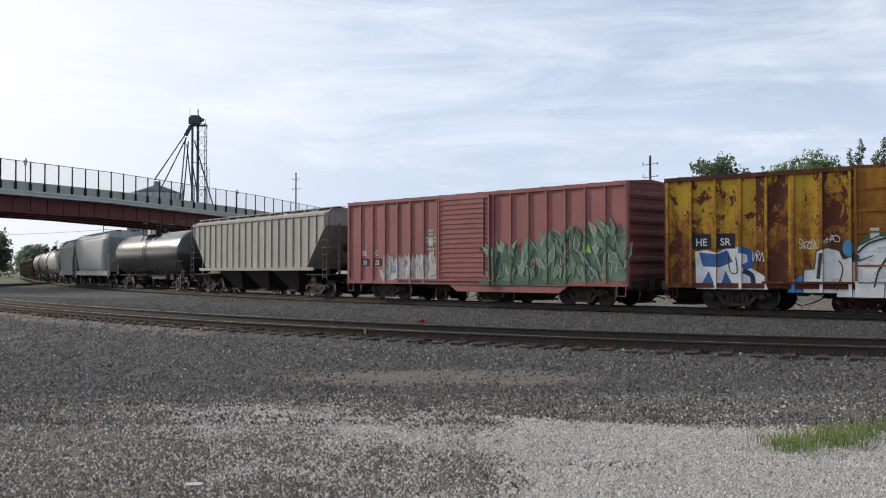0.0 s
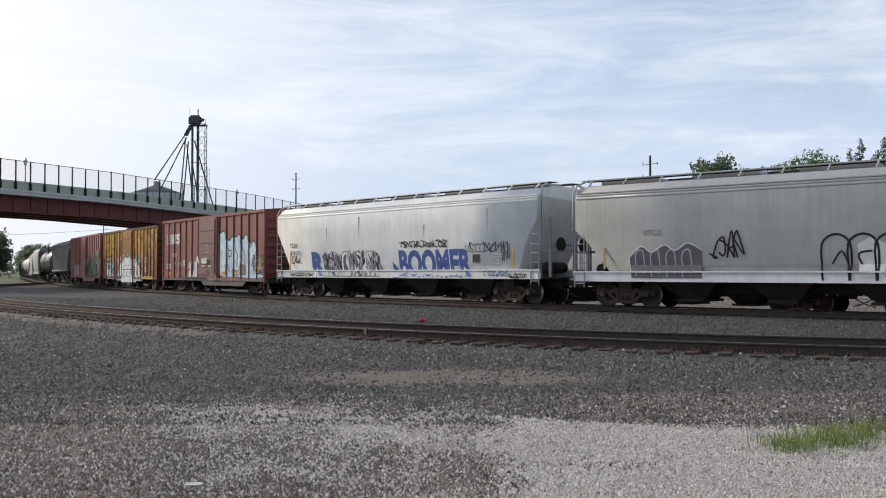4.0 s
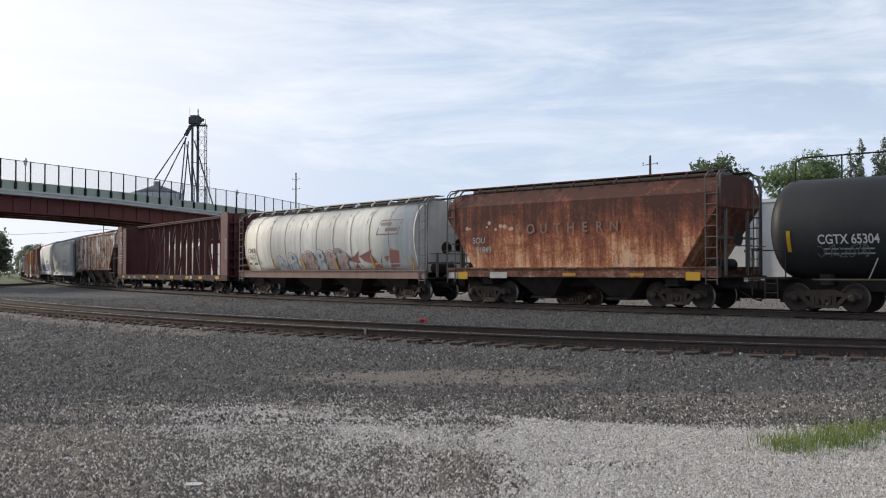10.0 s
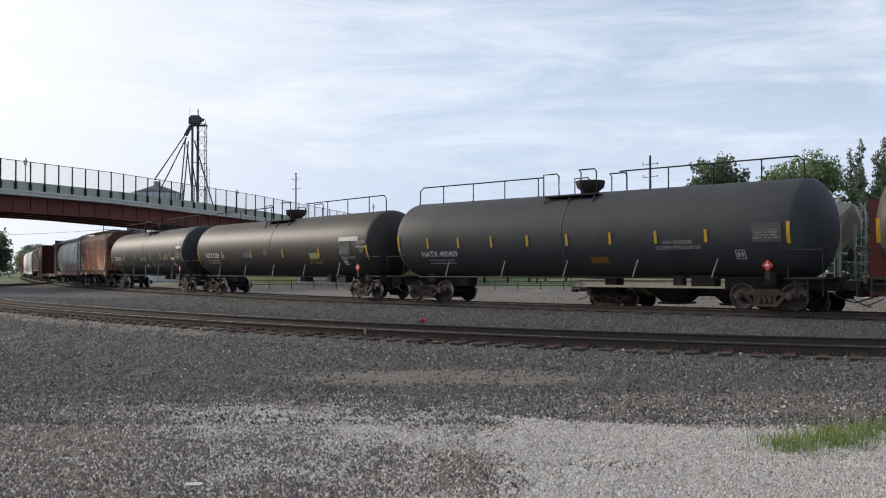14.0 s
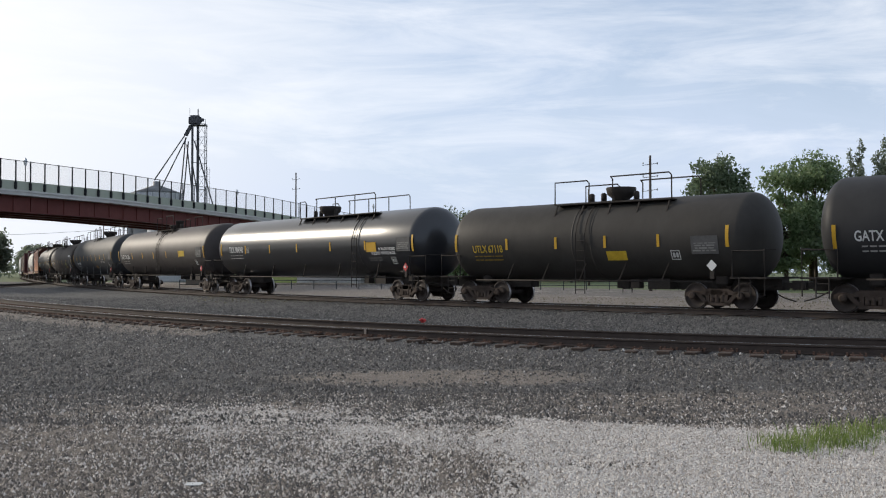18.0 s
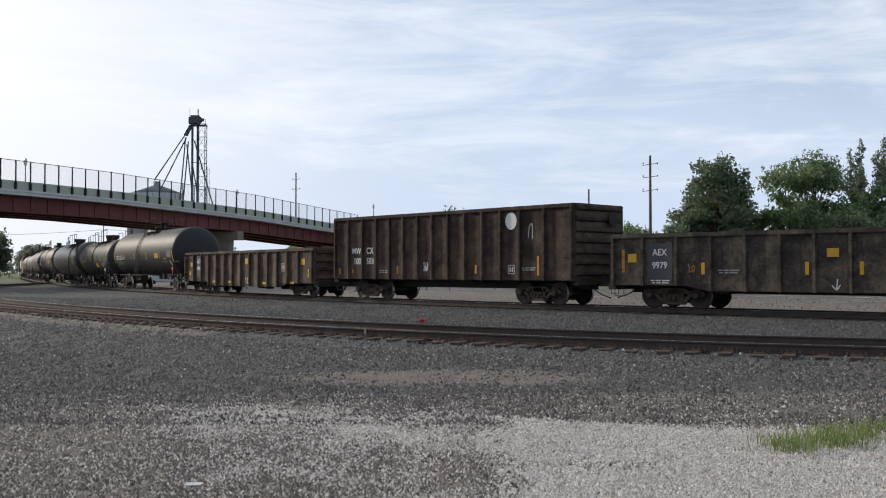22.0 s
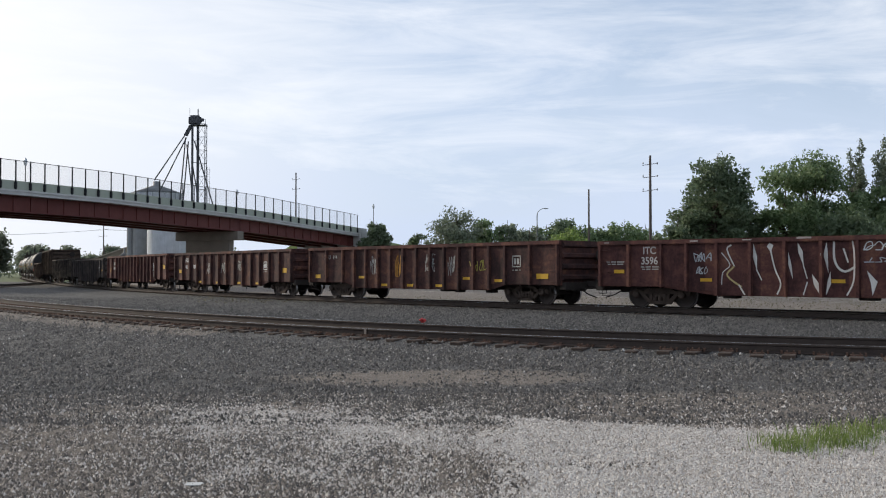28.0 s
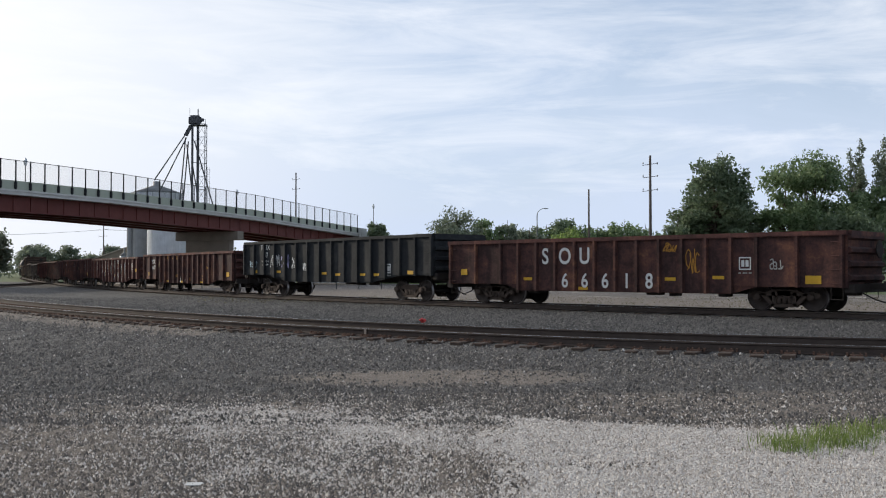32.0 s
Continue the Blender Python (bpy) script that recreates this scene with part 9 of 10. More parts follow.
    tank_mark(c, lettering, -4.95, -24, "LIQUEFIED PETROLEUM GAS", 0.19, DIM_WHITE, squeeze=0.72)
    CONSIST.append((c, 49.2))
    L = 20.0
    c = tank_car("dusty brown-grey tank car with a banded middle", TANK_F, L, 1.60, 2.66, False, True, "freight train")
    dress(c, "GATX 211268", 8.85, 6.6, -16, L, (6.0, 3.4, 0.8, -2.0, -4.6), -9, (-18, 6), ends=(9.63, -9.3), data=-8.4, stencil=-7.6, placard=-8.6, big=0.46)
    tank_mark(c, panel, -5.2, -8, "sticker", 1.0, 0.36, YELTXT)
    CONSIST.append((c, 28.1))
    L = 19.9
    c = tank_car("glossy black tank car with yellow stripes", TANK_D, L, 1.57, 2.60, False, True, "freight train", (-5.3, -4.75), (-5.9, 1.0), -0.35, 1.7)
    dress(c, "TILX 304340", 8.19, 6.10, -9, L, (6.02, 3.25, 0.39, -2.82, -5.84), -4, (-14, 9), ends=(9.04, -9.51), frame_x=5.75, data=-8.83, data_a=-4, stencil=-7.9, stencil_a=-31, placard=-8.89, big=0.46)
    tank_mark(c, panel, -6.34, -7, "sticker", 0.78, 0.44, YELLOW)
    tank_mark(c, lettering, -7.55, -13, "NON-ODORIZED", 0.19, WHITE, squeeze=0.88)
    tank_mark(c, lettering, -7.25, -20, "LIQUEFIED PETROLEUM GAS", 0.19, WHITE, squeeze=0.78)
    tank_mark(c, bars, -6.5, -27, [[0.3, 0.35, 0.3], [0.2, 0.4, 0.3]], faint, h=0.05, gap=0.11)
    CONSIST.append((c, 7.2))
    L = 13.8
    c = tank_car("short olive-black tank car with yellow lettering", TANK_E, L, 1.5, 2.46, False, True, "freight train", (-0.5, 0.35), (-3.6, 1.5), -0.85, 1.6)
    dress(c, "UTLX 67118", 5.45, 3.65, -16, L, (3.53, 1.10, -1.13, -3.35), -4, (-13, 12), col=YELTXT, small=spray((0.20, 0.13, 0.02)), ends=(6.28, -5.95), data=-5.12, data_a=-11, stencil=-3.98, stencil_a=-24, placard=-5.38, sign=WHITE, sign_label="white diamond warning placard on a bracket")
    tank_mark(c, panel, -1.58, -24, "sticker", 0.85, 0.36, YELTXT)
    CONSIST.append((c, -11.05))
    L = 16.3
    c = tank_car("dull black tank car with a banded middle and yellow stripes", TANK_G, L, 1.60, 2.66, False, True, "freight train", (0.2, 1.1), (-1.8, 1.25), -0.45, 1.7)
    dress(c, "GATX 202116", 6.91, 4.86, -17, L, (4.65, 1.77, -1.43, -4.61), -10, (-24, 0), ends=(7.41, -7.46), frame_x=4.45, data=-6.78, data_a=-5, stencil=-6.71, stencil_a=-28, placard=-7.19, big=0.46)
    tank_mark(c, panel, -3.85, -10, "sticker", 0.82, 0.36, YELLOW)
    tank_mark(c, lettering, -5.7, -20, "NRA05A", 0.17, mid_white)
    tank_mark(c, bars, -5.6, -26, [[0.5, 0.6], [0.2, 0.3]], faint, h=0.05, gap=0.1)
    tank_mark(c, bars, 2.6, -13, [[0.6], [0.3, 0.4]], faint, h=0.05, gap=0.1)
    CONSIST.append((c, -27.8))


CHALK, SP_CHARTREUSE, SP_PALE_VIOLET = spray((0.34, 0.33, 0.31)), spray((0.34, 0.30, 0.06)), spray((0.40, 0.38, 0.62))


def gon_marks(c, words=(), patches=(), low=(), frames=(), tags=(), stripes=(), col=WHITE):
    """words: text, middle, height of its middle, size; patches: large reflectors; low: small ones (x, z); frames: stencilled boxes; tags: x, z, width, height, seed, paint."""
    for text, x, z, size in words:
        lettering(c, text, x, z - size * 0.35, 1.445, size, col, squeeze=0.92)
    for x, z, w, h in patches:
        panel(c, "reflector", x, z, 1.442, w, h, YELLOW)
    for x, z in low:
        near = min((abs((p[0] + p[1]) / 2 - x), (p[0] + p[1]) / 2) for p in POSTS[c.name])
        x = x if near[0] > 0.32 else near[1] + (0.34 if x > near[1] else -0.34)
        panel(c, "reflector", x, z, 1.442, 0.42, 0.11, YELLOW)
    for x, z, w, h in stripes:
        panel(c, "reflector", x, z, 1.442, w, h, YELLOW)
    for x, z, size in frames:
        framed(c, x, z, 1.446, size, col)
        bars(c, x, z - size * 0.78, 1.446, [[0.1, 0.16, 0.1]], DIM_WHITE, 0.035, 0.05)
    for x, z, w, h, seed, mat in tags:
        graffiti(c, x, z, 1.446, w, h, 3, [mat], seed, 0.030, "scrawl")


def print_lines(c, x, z, mat=DIM_WHITE):
    bars(c, x, z, 1.445, [[0.14, 0.2, 0.3], [0.12, 0.16, 0.26]], mat, 0.04, 0.08)


def arrow(c, x, z, size, mat=WHITE):
    paint(c, 1.444, [("line", mat, 0.035 * size, [(x, z), (x - 0.03, z + 0.3 * size)]), ("line", mat, 0.035 * size, [(x + 0.13 * size, z + 0.12 * size), (x, z), (x - 0.10 * size, z + 0.14 * size)])], name="arrow_mark")


def gondolas():
    G = "freight train"
    ochre = spray((0.40, 0.19, 0.03))
    c = gondola("dirt-brown gondola car with yellow patches", GON_BROWN, 16.55, 2.47, 0.68, 0.46, [8.2, 6.9, 5.72, 4.6, 3.48, 2.36, 1.24, 0.12, -1.0, -2.12, -3.24, -4.36, -5.5, -6.7, -8.15], group=G)
    panel(c, "mark_panel", 6.3, 1.60, 1.441, 1.0, 1.3, spray((0.035, 0.04, 0.05)), label="dark blue-black panel behind the car mark")
    gon_marks(c, (("AEX", 6.22, 1.92, 0.34), ("9796", 6.22, 1.48, 0.34)), ((-0.5, 1.86, 0.34, 0.30), (7.35, 1.72, 0.36, 0.26), (7.6, 1.18, 0.30, 0.22), (-7.1, 1.78, 0.36, 0.30)), ((3.9, 0.70), (1.7, 0.70), (-2.7, 0.66), (-5.9, 0.70)), stripes=((-7.65, 1.2, 0.12, 0.42),))
    framed(c, -4.92, 1.5, 1.446, 0.42, CHALK)
    arrow(c, -0.6, 0.62, 1.2)
    arrow(c, -0.85, 0.74, 1.5)
    CONSIST.append((c, -45.9))
    c = gondola("tall brown-black gondola car with a white round mark", GON_DARK, 14.75, 3.83, 0.93, 0.93, [7.3, 6.25, 5.2, 4.2, 3.25, 2.3, 1.35, 0.4, -0.6, -1.6, -2.62, -3.65, -4.7, -5.95, -7.3], group=G)
    gon_marks(c, (("MW", 5.72, 2.25, 0.40), ("CX", 4.72, 2.25, 0.40), ("100", 5.66, 1.77, 0.40), ("583", 4.7, 1.77, 0.40)))
    paint(c, 1.444, [("fill", WHITE, disc(-4.18, 3.27, 0.31, 24, 1.1))], name="round_mark")
    for x, z, h in ((7.0, 1.3, 0.3), (6.0, 1.3, 0.2), (2.75, 1.35, 0.34), (-2.2, 1.37, 0.36), (-5.6, 1.5, 0.75)):
        panel(c, "reflector", x, z, 1.442, 0.11, h, ochre)
    framed(c, -4.2, 1.36, 1.446, 0.36, DIM_WHITE)
    print_lines(c, -5.1, 1.4)
    print_lines(c, 3.7, 1.3)
    graffiti(c, 0.85, 1.45, 1.446, 0.34, 0.42, 3, [WHITE], 61, 0.03, "scrawl")
    paint(c, 1.444, [("line", DIM_WHITE, 0.05, [(-5.1, 2.6), (-5.15, 3.0), (-5.3, 3.1), (-5.32, 2.55)])], name="chalk_mark")
    CONSIST.append((c, -63.3))
    c = gondola("grimy black-brown gondola car with yellow patches", GON_DIRT, 16.3, 2.60, 0.79, 0.62, [8.05, 6.85, 5.55, 4.3, 3.1, 1.95, 0.85, -0.25, -1.4, -2.6, -3.85, -5.2, -6.65, -8.08], group=G)
    panel(c, "mark_panel", 6.22, 1.62, 1.441, 0.95, 1.25, spray((0.06, 0.062, 0.065)), label="dark grey panel behind the car mark")
    gon_marks(c, (("AEX", 6.22, 1.95, 0.32), ("9979", 6.22, 1.5, 0.32)), ((7.3, 1.75, 0.34, 0.3), (0.3, 1.86, 0.36, 0.27), (-7.3, 1.83, 0.44, 0.3)), (), ((-4.5, 1.52, 0.42),), stripes=((4.6, 1.38, 0.12, 0.4), (1.1, 1.38, 0.12, 0.4), (-0.55, 1.38, 0.12, 0.4)))
    panel(c, "worn_stripe", 7.66, 1.65, 1.4425, 0.12, 0.8, ochre)
    panel(c, "worn_stripe", -4.12, 1.5, 1.4425, 0.10, 0.6, ochre)
    print_lines(c, 6.2, 0.95, WHITE)
    print_lines(c, 3.7, 1.3)
    graffiti(c, 5.0, 1.4, 1.446, 0.3, 0.4, 2, [ochre], 66, 0.03, "scrawl")
    arrow(c, 0.2, 0.72, 1.1)
    CONSIST.append((c, -80.3))
    c = gondola("black gondola car with chalky graffiti and yellow patches", GON_BLACK, 16.3, 2.40, 0.80, 0.44, [8.05, 6.72, 5.48, 4.33, 3.33, 2.35, 1.35, 0.35, -0.65, -1.65, -2.65, -3.65, -4.7, -5.5, -6.75, -8.05], (5.4, 4.5), group=G)
    gon_marks(c, (("NS", 6.1, 2.14, 0.40), ("191", 6.1, 1.76, 0.40), ("328", 4.92, 1.76, 0.40)), ((7.3, 1.45, 0.42, 0.22), (-7.2, 1.35, 0.44, 0.2)), ((3.83, 1.12), (1.8, 1.1), (-0.2, 1.08), (-2.2, 1.08), (-4.2, 1.08)), ((-6.05, 1.58, 0.42),), [(2.85, 1.6, 0.5, 0.6, 70, CHALK), (0.85, 1.55, 0.5, 0.55, 71, SP_CHARTREUSE), (-0.2, 1.7, 0.4, 0.4, 72, CHALK), (-1.2, 1.5, 0.55, 0.6, 73, CHALK), (-2.1, 1.6, 0.6, 0.7, 74, SP_CHARTREUSE), (-3.1, 1.6, 0.4, 0.5, 77, WHITE), (-4.15, 1.65, 0.4, 0.4, 78, WHITE), (-5.1, 1.66, 0.6, 0.5, 75, CHALK), (-6.1, 1.2, 0.3, 0.2, 76, CHALK)])
    print_lines(c, 5.95, 1.28)
    bars(c, -7.7, 1.2, 1.445, [[0.08, 0.08, 0.08, 0.08]], DIM_WHITE, 0.1, 0.05)
    CONSIST.append((c, -98.1))
    R = "rust-red gondola car with ribbed sides and yellow patches"
    c = gondola(R, GON_RUST, 16.5, 2.5, 0.76, 0.54, group=G, end_mat=GON_RUST2)
    gon_marks(c, (("SOU", 6.06, 1.93, 0.31), ("66264", 6.06, 1.56, 0.31)), ((7.2, 1.42, 0.40, 0.24), (-7.28, 1.6, 0.48, 0.28)), ((4.05, 0.66), (1.4, 0.64), (-1.4, 0.64), (-4.1, 0.66)), ((-4.93, 1.62, 0.5),))
    panel(c, "stencil_patch", -4.93, 1.08, 1.444, 0.42, 0.36, spray((0.10, 0.09, 0.085)))
    CONSIST.append((c, -116.0))
    c = gondola("dark rust-red gondola car with pale graffiti strokes", GON_RUST2, 16.4, 2.46, 0.74, 0.50, [8.12, 6.8, 5.6, 4.45, 3.35, 2.25, 1.1, 0.0, -1.1, -2.25, -3.35, -4.45, -5.6, -6.8, -8.12], group=G)
    gon_marks(c, (("SOU", 6.2, 2.0, 0.34), ("66", 6.3, 1.6, 0.34), ("143", 5.05, 1.6, 0.34)), ((7.4, 1.3, 0.42, 0.22), (-7.3, 1.35, 0.46, 0.24)), ((4.1, 0.66), (1.4, 0.64), (-1.6, 0.64), (-4.0, 0.64)), ((-5.0, 1.6, 0.44),), [(2.8, 1.5, 0.6, 0.8, 80, CHALK), (0.55, 1.5, 0.6, 0.7, 81, CHALK), (-1.7, 1.6, 0.5, 0.6, 82, DIM_WHITE)])
    CONSIST.append((c, -133.9))
    c = gondola("dark rust-red gondola car with white scrawls", GON_RUST2, 16.45, 2.45, 0.76, 0.52, group=G, top_mat=GON_RUST)
    gon_marks(c, (("SOU", 6.7, 1.98, 0.28), ("614", 6.1, 1.98, 0.24)), ((7.5, 1.05, 0.42, 0.18), (-7.3, 1.1, 0.6, 0.2)), ((4.0, 1.02), (2.3, 0.68), (0.5, 0.68), (-1.4, 0.68), (-3.1, 1.0), (-4.95, 0.92)), ((-5.95, 1.68, 0.46),), [(3.1, 1.55, 0.4, 0.9, 90, CHALK), (1.35, 1.5, 0.4, 1.0, 91, ochre), (-0.9, 1.62, 0.55, 0.8, 92, DIM_WHITE), (-2.2, 1.5, 0.4, 0.9, 93, CHALK), (-3.95, 1.52, 0.6, 0.6, 94, SP_CHARTREUSE)], col=DIM_WHITE)
    CONSIST.append((c, -151.9))
    c = gondola("faded maroon gondola car with white looping graffiti", GON_RUST, 16.1, 2.37, 0.75, 0.48, [7.95, 6.78, 5.5, 4.55, 3.45, 2.28, 1.14, 0.0, -1.1, -2.28, -3.45, -4.55, -5.5, -6.78, -7.95], (5.6, 3.5), end_mat=GON_RUST2, group=G, worn=1.0)
    gon_marks(c, (("ITC", 5.98, 2.02, 0.36), ("3596", 5.98, 1.66, 0.36)), ((7.2, 1.28, 0.42, 0.13), (-7.15, 1.38, 0.44, 0.24)), ((3.85, 1.0), (-0.5, 0.98)), ((-6.05, 1.66, 0.44),), [(3.95, 1.75, 0.75, 0.4, 95, SP_SILVER), (4.0, 1.3, 0.42, 0.3, 96, SP_SILVER), (-1.7, 2.02, 0.9, 0.32, 97, SP_WHITE), (-1.75, 1.6, 0.8, 0.2, 98, SP_SILVER), (-4.0, 1.7, 0.8, 0.6, 99, SP_SILVER)], col=spray((0.46, 0.43, 0.41)))
    print_lines(c, 5.95, 1.42)
    print_lines(c, 7.35, 1.6)
    pale, buff = spray((0.60, 0.58, 0.54)), spray((0.46, 0.36, 0.17))
    paint(c, 1.444, [("line", pale, 0.035, [(3.3, 1.9), (3.0, 1.5), (3.25, 1.25), (3.3, 0.85)]), ("line", pale, 0.05, [(2.95, 2.15), (3.1, 2.0), (2.85, 1.45)]), ("line", buff, 0.06, [(2.85, 1.45), (3.1, 1.2), (2.95, 1.0), (2.6, 0.78)]), ("line", pale, 0.05, [(2.7, 0.85), (2.5, 0.52)]),
                     ("leaf", pale, [(2.2, 2.2), (2.14, 1.75), (2.08, 1.3)], 0.07), ("line", pale, 0.04, [(2.1, 1.35), (1.92, 1.0)]), ("leaf", pale, [(1.66, 2.2), (1.64, 2.1), (1.62, 1.9)], 0.11), ("line", pale, 0.05, [(1.62, 1.95), (1.48, 1.35), (1.3, 0.9), (1.42, 0.55)]),
                     ("leaf", pale, [(1.05, 1.9), (1.0, 1.5), (0.9, 1.0)], 0.05), ("leaf", pale, [(0.75, 2.2), (0.66, 1.9), (0.55, 1.4)], 0.07), ("line", pale, 0.035, [(0.58, 1.5), (0.45, 1.05)]), ("leaf", pale, [(-0.16, 2.2), (-0.12, 1.8), (-0.2, 1.25)], 0.07)], "large pale looping spray strokes")
    paint(c, 1.444, [("line", pale, 0.07, [(-0.38, 2.2), (-0.38, 1.7), (-0.5, 1.4), (-0.72, 1.28), (-1.0, 1.42)]), ("line", pale, 0.05, [(-0.93, 2.2), (-0.97, 1.9), (-0.98, 1.45), (-0.94, 0.95), (-0.75, 0.55)]), ("line", pale, 0.05, [(-0.66, 1.98), (-0.8, 1.55)]), ("leaf", pale, [(0.3, 1.2), (0.18, 0.9), (0.08, 0.58)], 0.08), ("leaf", pale, [(-0.26, 1.3), (-0.22, 0.9), (-0.12, 0.55)], 0.06),
                     ("line", pale, 0.04, [(0.45, 0.95), (0.58, 0.55)]), ("leaf", pale, [(-1.35, 1.3), (-1.55, 0.95), (-1.5, 0.55)], 0.10), ("leaf", pale, [(-2.5, 2.1), (-2.6, 1.6), (-2.5, 1.0)], 0.07), ("line", pale, 0.06, [(-2.9, 2.1), (-3.05, 1.4), (-2.8, 0.8), (-2.6, 0.55)]), ("leaf", pale, [(-3.8, 2.1), (-3.7, 1.5), (-3.85, 0.7)], 0.07), ("line", pale, 0.05, [(-4.8, 2.0), (-5.1, 1.5), (-4.9, 0.8)])], "large pale looping spray strokes")
    CONSIST.append((c, -169.7))
    c = gondola(R, GON_RUST2, 16.5, 2.48, 0.76, 0.54, group=G, end_mat=GON_RUST2, top_mat=GON_RUST)
    gon_marks(c, (("SOU", 6.12, 1.98, 0.40), ("66274", 6.08, 1.58, 0.34)), ((7.1, 1.15, 0.42, 0.25), (-7.22, 1.12, 0.44, 0.26)), ((3.3, 0.66), (0.6, 0.64), (-2.9, 0.64)), ())
    graffiti(c, 4.95, 1.75, 1.446, 0.5, 0.5, 3, [spray((0.16, 0.12, 0.06))], 100, 0.03, "scrawl")
    lettering(c, "4", -0.95, 0.68, 1.445, 0.42, ochre)
    lettering(c, "2", -3.2, 0.78, 1.445, 0.36, ochre)
    for x, z in ((3.2, 2.2), (2.25, 2.2), (1.45, 2.15), (1.45, 1.0), (-4.0, 1.5)):
        graffiti(c, x, z, 1.446, 0.3, 0.22, 2, [ochre], int(z * 50 + x * 10), 0.03, "scrawl")
    arrow(c, 0.0, 0.62, 1.2)
    CONSIST.append((c, -187.4))
    c = gondola("green-black high-sided gondola car with white graffiti", GON_GREEN, 16.7, 2.90, 1.10, 0.76, even_posts(16.7, 16), (5.9, 3.6), group=G)
    gon_marks(c, (("TCTX", 6.08, 2.58, 0.40), ("307", 6.08, 2.16, 0.42)), ((7.15, 1.28, 0.40, 0.16), (-6.75, 1.24, 0.42, 0.16)), ((4.95, 1.28), (0.5, 1.2), (-1.0, 1.14), (-2.9, 1.14), (-4.2, 1.14)), ((-5.1, 1.42, 0.42),), [(7.25, 1.68, 0.6, 0.42, 110, SP_SKY), (4.95, 1.85, 0.8, 0.8, 111, SP_WHITE), (3.85, 1.82, 0.55, 0.8, 112, SP_PALE_VIOLET), (3.0, 1.7, 0.6, 0.6, 113, SP_WHITE), (1.95, 1.55, 0.5, 0.55, 114, SP_WHITE)])
    for text, z in (("LD LMT 224100", 1.80), ("LT WT 61900", 1.62)):
        lettering(c, text, 6.08, z, 1.445, 0.12, WHITE, squeeze=0.9)
    CONSIST.append((c, -205.3))
    c = gondola("rust-red gondola car with large white numerals", GON_RUST2, 16.5, 2.53, 0.78, 0.54, group=G, end_mat=GON_RUST2, top_mat=GON_RUST)
    for ch, x in zip("SOU", (3.2, 2.28, 1.38)):
        lettering(c, ch, x, 1.58, 1.445, 0.84, WHITE, squeeze=0.85)
    for ch, x in zip("66618", (2.28, 1.38, 0.48, -0.44, -1.36)):
        lettering(c, ch, x, 0.70, 1.445, 0.74, WHITE, squeeze=0.85)
    gon_marks(c, (), ((7.4, 1.26, 0.34, 0.24), (-7.2, 1.02, 0.50, 0.26)), ((4.05, 1.0), (1.45, 0.66), (-2.2, 1.02), (-4.0, 1.08)), ((-4.95, 1.54, 0.42),), [(-3.1, 1.6, 0.6, 0.9, 105, ochre), (-2.2, 2.1, 0.5, 0.4, 106, ochre), (-6.0, 1.5, 0.4, 0.4, 107, DIM_WHITE)])
    CONSIST.append((c, -222.7))
    c = gondola(R, GON_RUST, 16.5, 2.5, 0.76, 0.54, group=G, end_mat=GON_RUST2)
    CONSIST.append((c, -240.7))


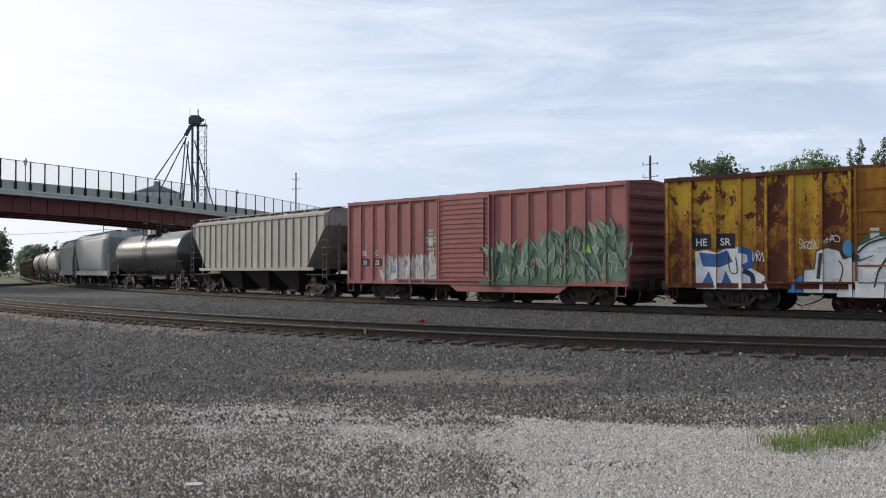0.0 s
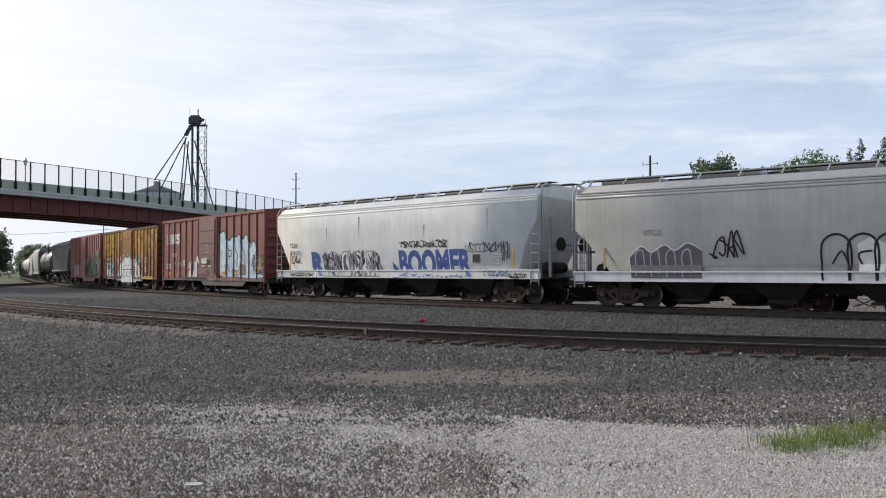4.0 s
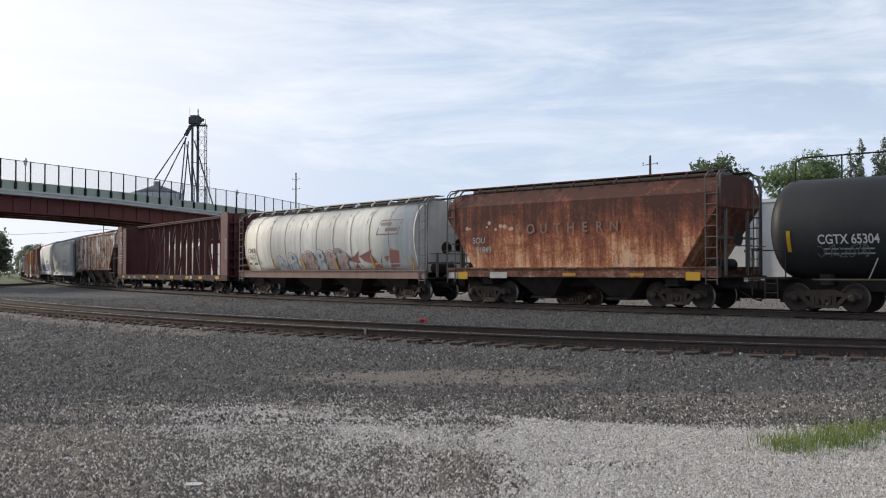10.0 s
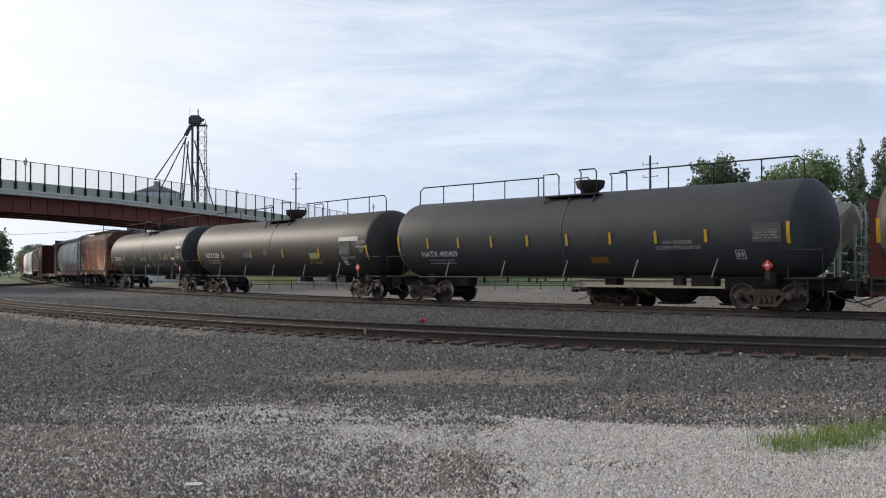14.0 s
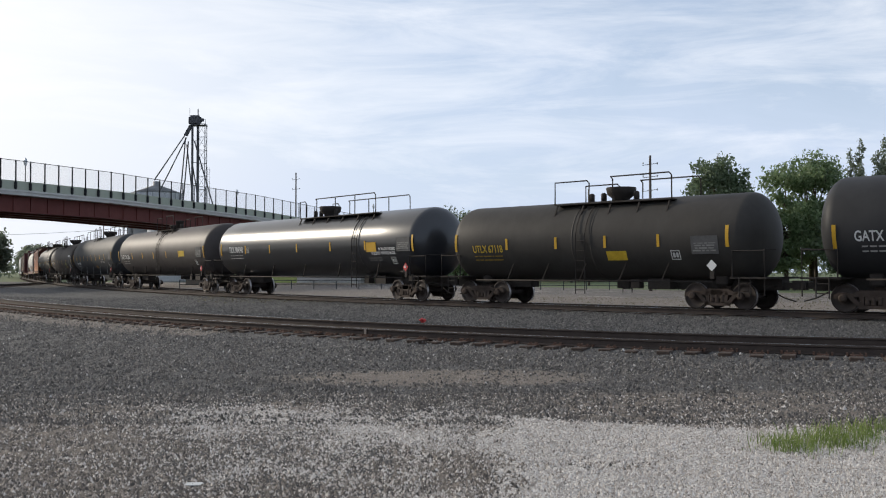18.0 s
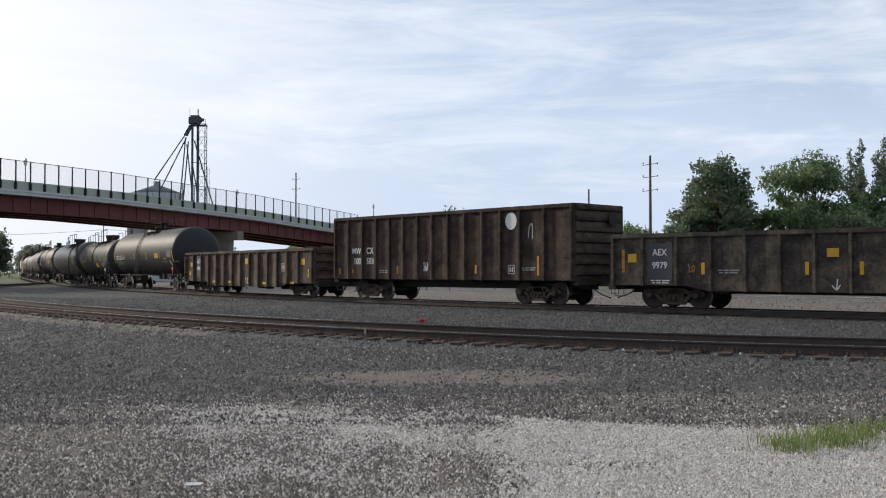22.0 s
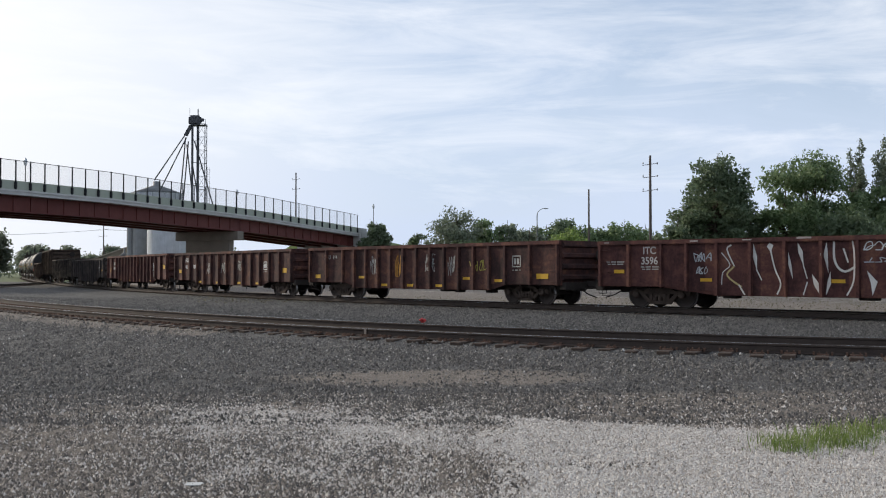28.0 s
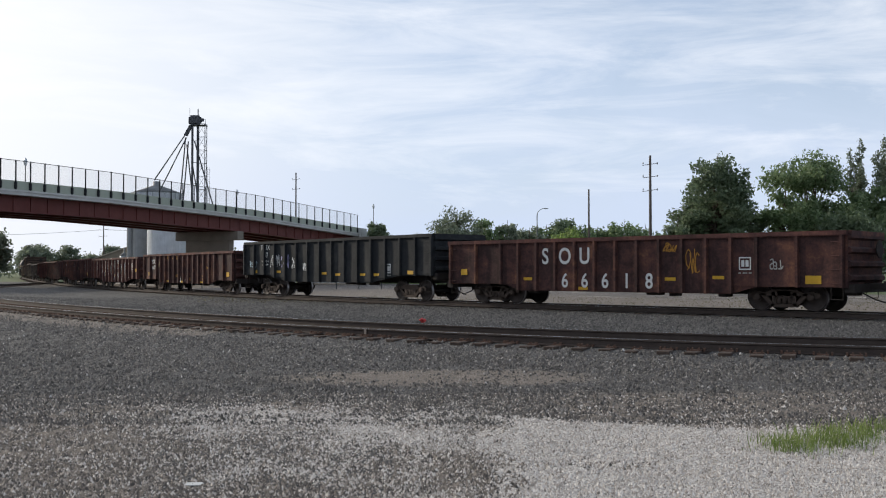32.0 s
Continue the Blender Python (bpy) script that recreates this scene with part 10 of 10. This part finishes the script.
def far_train():
    G = "train on the far track"
    tan = steel_paint("hopper_tan", (0.30, 0.19, 0.13), 0.35, 0.6, 0.5, 0.7, ((0.20, 0.085, 0.05), (0.26, 0.12, 0.07)))
    well = steel_paint("flatcar_red", (0.10, 0.024, 0.021), 0.15, 0.6, 0.4, 0.4)
    for mid, kind in ((-112, "w"), (-92, "g"), (-72, "w"), (-52, "t"), (-33, "w"), (-14, "g")):
        m = {"w": WHT_HOP, "g": GRY_HOP, "t": tan}[kind]
        BACKSIDE.append((covered_hopper({"w": "white covered hopper car with bowed sides", "g": "grey covered hopper car with bowed sides", "t": "tan rusting covered hopper car"}[kind], m, 17.6, 4.5, "smooth", 4, GRY_HOP, group=G), mid))
    c = covered_hopper("tan covered hopper car with rusty upper sides", tan, 18.4, 4.5, "smooth", 4, tan, group=G)
    BACKSIDE.append((c, 14.2))
    c = covered_hopper("white covered hopper car with bowed sides", WHT_HOP, 18.4, 4.5, "smooth", 4, GRY_HOP, group=G)
    BACKSIDE.append((c, 34.2))
    c = boxcar("white high boxcar with a dark round mark", WHT_HOP, GRY_HOP, 20.5, 4.6, (-1.5, 1.5), None, 7, group=G, sill=1.3, skirt=(-0.5, 0.5))
    bm = bmesh.new()
    bm.faces.new([bm.verts.new((6.5 + 0.85 * math.cos(a), 1.425, 2.2 + 0.95 * math.sin(a))) for a in np.linspace(0, 2 * math.pi, 28, endpoint=False)])
    part("round_mark", bm, spray((0.25, 0.27, 0.31)), c)
    BACKSIDE.append((c, 56.0))
    c = boxcar("white refrigerator boxcar with black graffiti", steel_paint("reefer_white", (0.55, 0.55, 0.54), 0.05, 0.5, 0.3, 0.3), GRY_HOP, 19.5, 4.75, (-1.2, 1.2), None, 6, group=G, sill=1.3, skirt=(-0.5, 0.5))
    graffiti(c, 0, 1.5, 1.43, 16.0, 1.2, 14, [SP_BLACK, SP_BLACK], 120, 0.09, "scrawl")
    graffiti(c, -6.0, 4.2, 1.43, 6.0, 0.4, 9, [SP_BLACK, SP_BLACK], 121, 0.05, "scrawl")
    BACKSIDE.append((c, 78.0))
    c = centre_beam("red bulkhead flatcar loaded with white wrapped packs", well, 22.0, 4.4, G)
    for k in range(5):
        for s in (1, -1):
            for j in range(3):
                box_part("wrapped_pack", (3.7, 1.0, 0.9), (-7.8 + k * 3.9, s * 0.85, 1.66 + j * 0.95), plain("wrap_white", (0.6, 0.6, 0.6), 0.5, 0, 0.1, 1.0), c)
    BACKSIDE.append((c, 100.5))
    c = covered_hopper("short beige covered hopper car", steel_paint("hopper_beige", (0.50, 0.46, 0.37), 0.06, 0.6, 0.4, 0.4), 12.6, 4.4, "narrow", 2, GRY_HOP, slope=2.0, group=G)
    BACKSIDE.append((c, 119.5))


lead_cars()
box_cars()
hoppers()
tank_cars()
gondolas()
far_train()
BACK_SPEED = 15.5


def car_pose(s, half, off, z, flip=False):
    """A car stands on the track by its two trucks."""
    a, b = on_track(MAIN, s + half, off), on_track(MAIN, s - half, off)
    h = math.atan2(a[1] - b[1], a[0] - b[0]) + (math.pi if flip else 0)
    return Matrix.Translation(((a[0] + b[0]) / 2, (a[1] + b[1]) / 2, z)) @ Matrix.Rotation(h, 4, "Z")


def motions():
    times = [k * 1.0 for k in range(33)]
    for car, mid in CONSIST:
        half = car["truck_half"]
        walk(car, [(t, car_pose(mid + gone(t), half, 0.0, 0.0)) for t in times])
    for car, mid in BACKSIDE:
        half = car["truck_half"]
        walk(car, [(t, car_pose(mid - BACK_SPEED * (t - 7.5), half, BACK_OFF, BACK_Z, False)) for t in times])


motions()
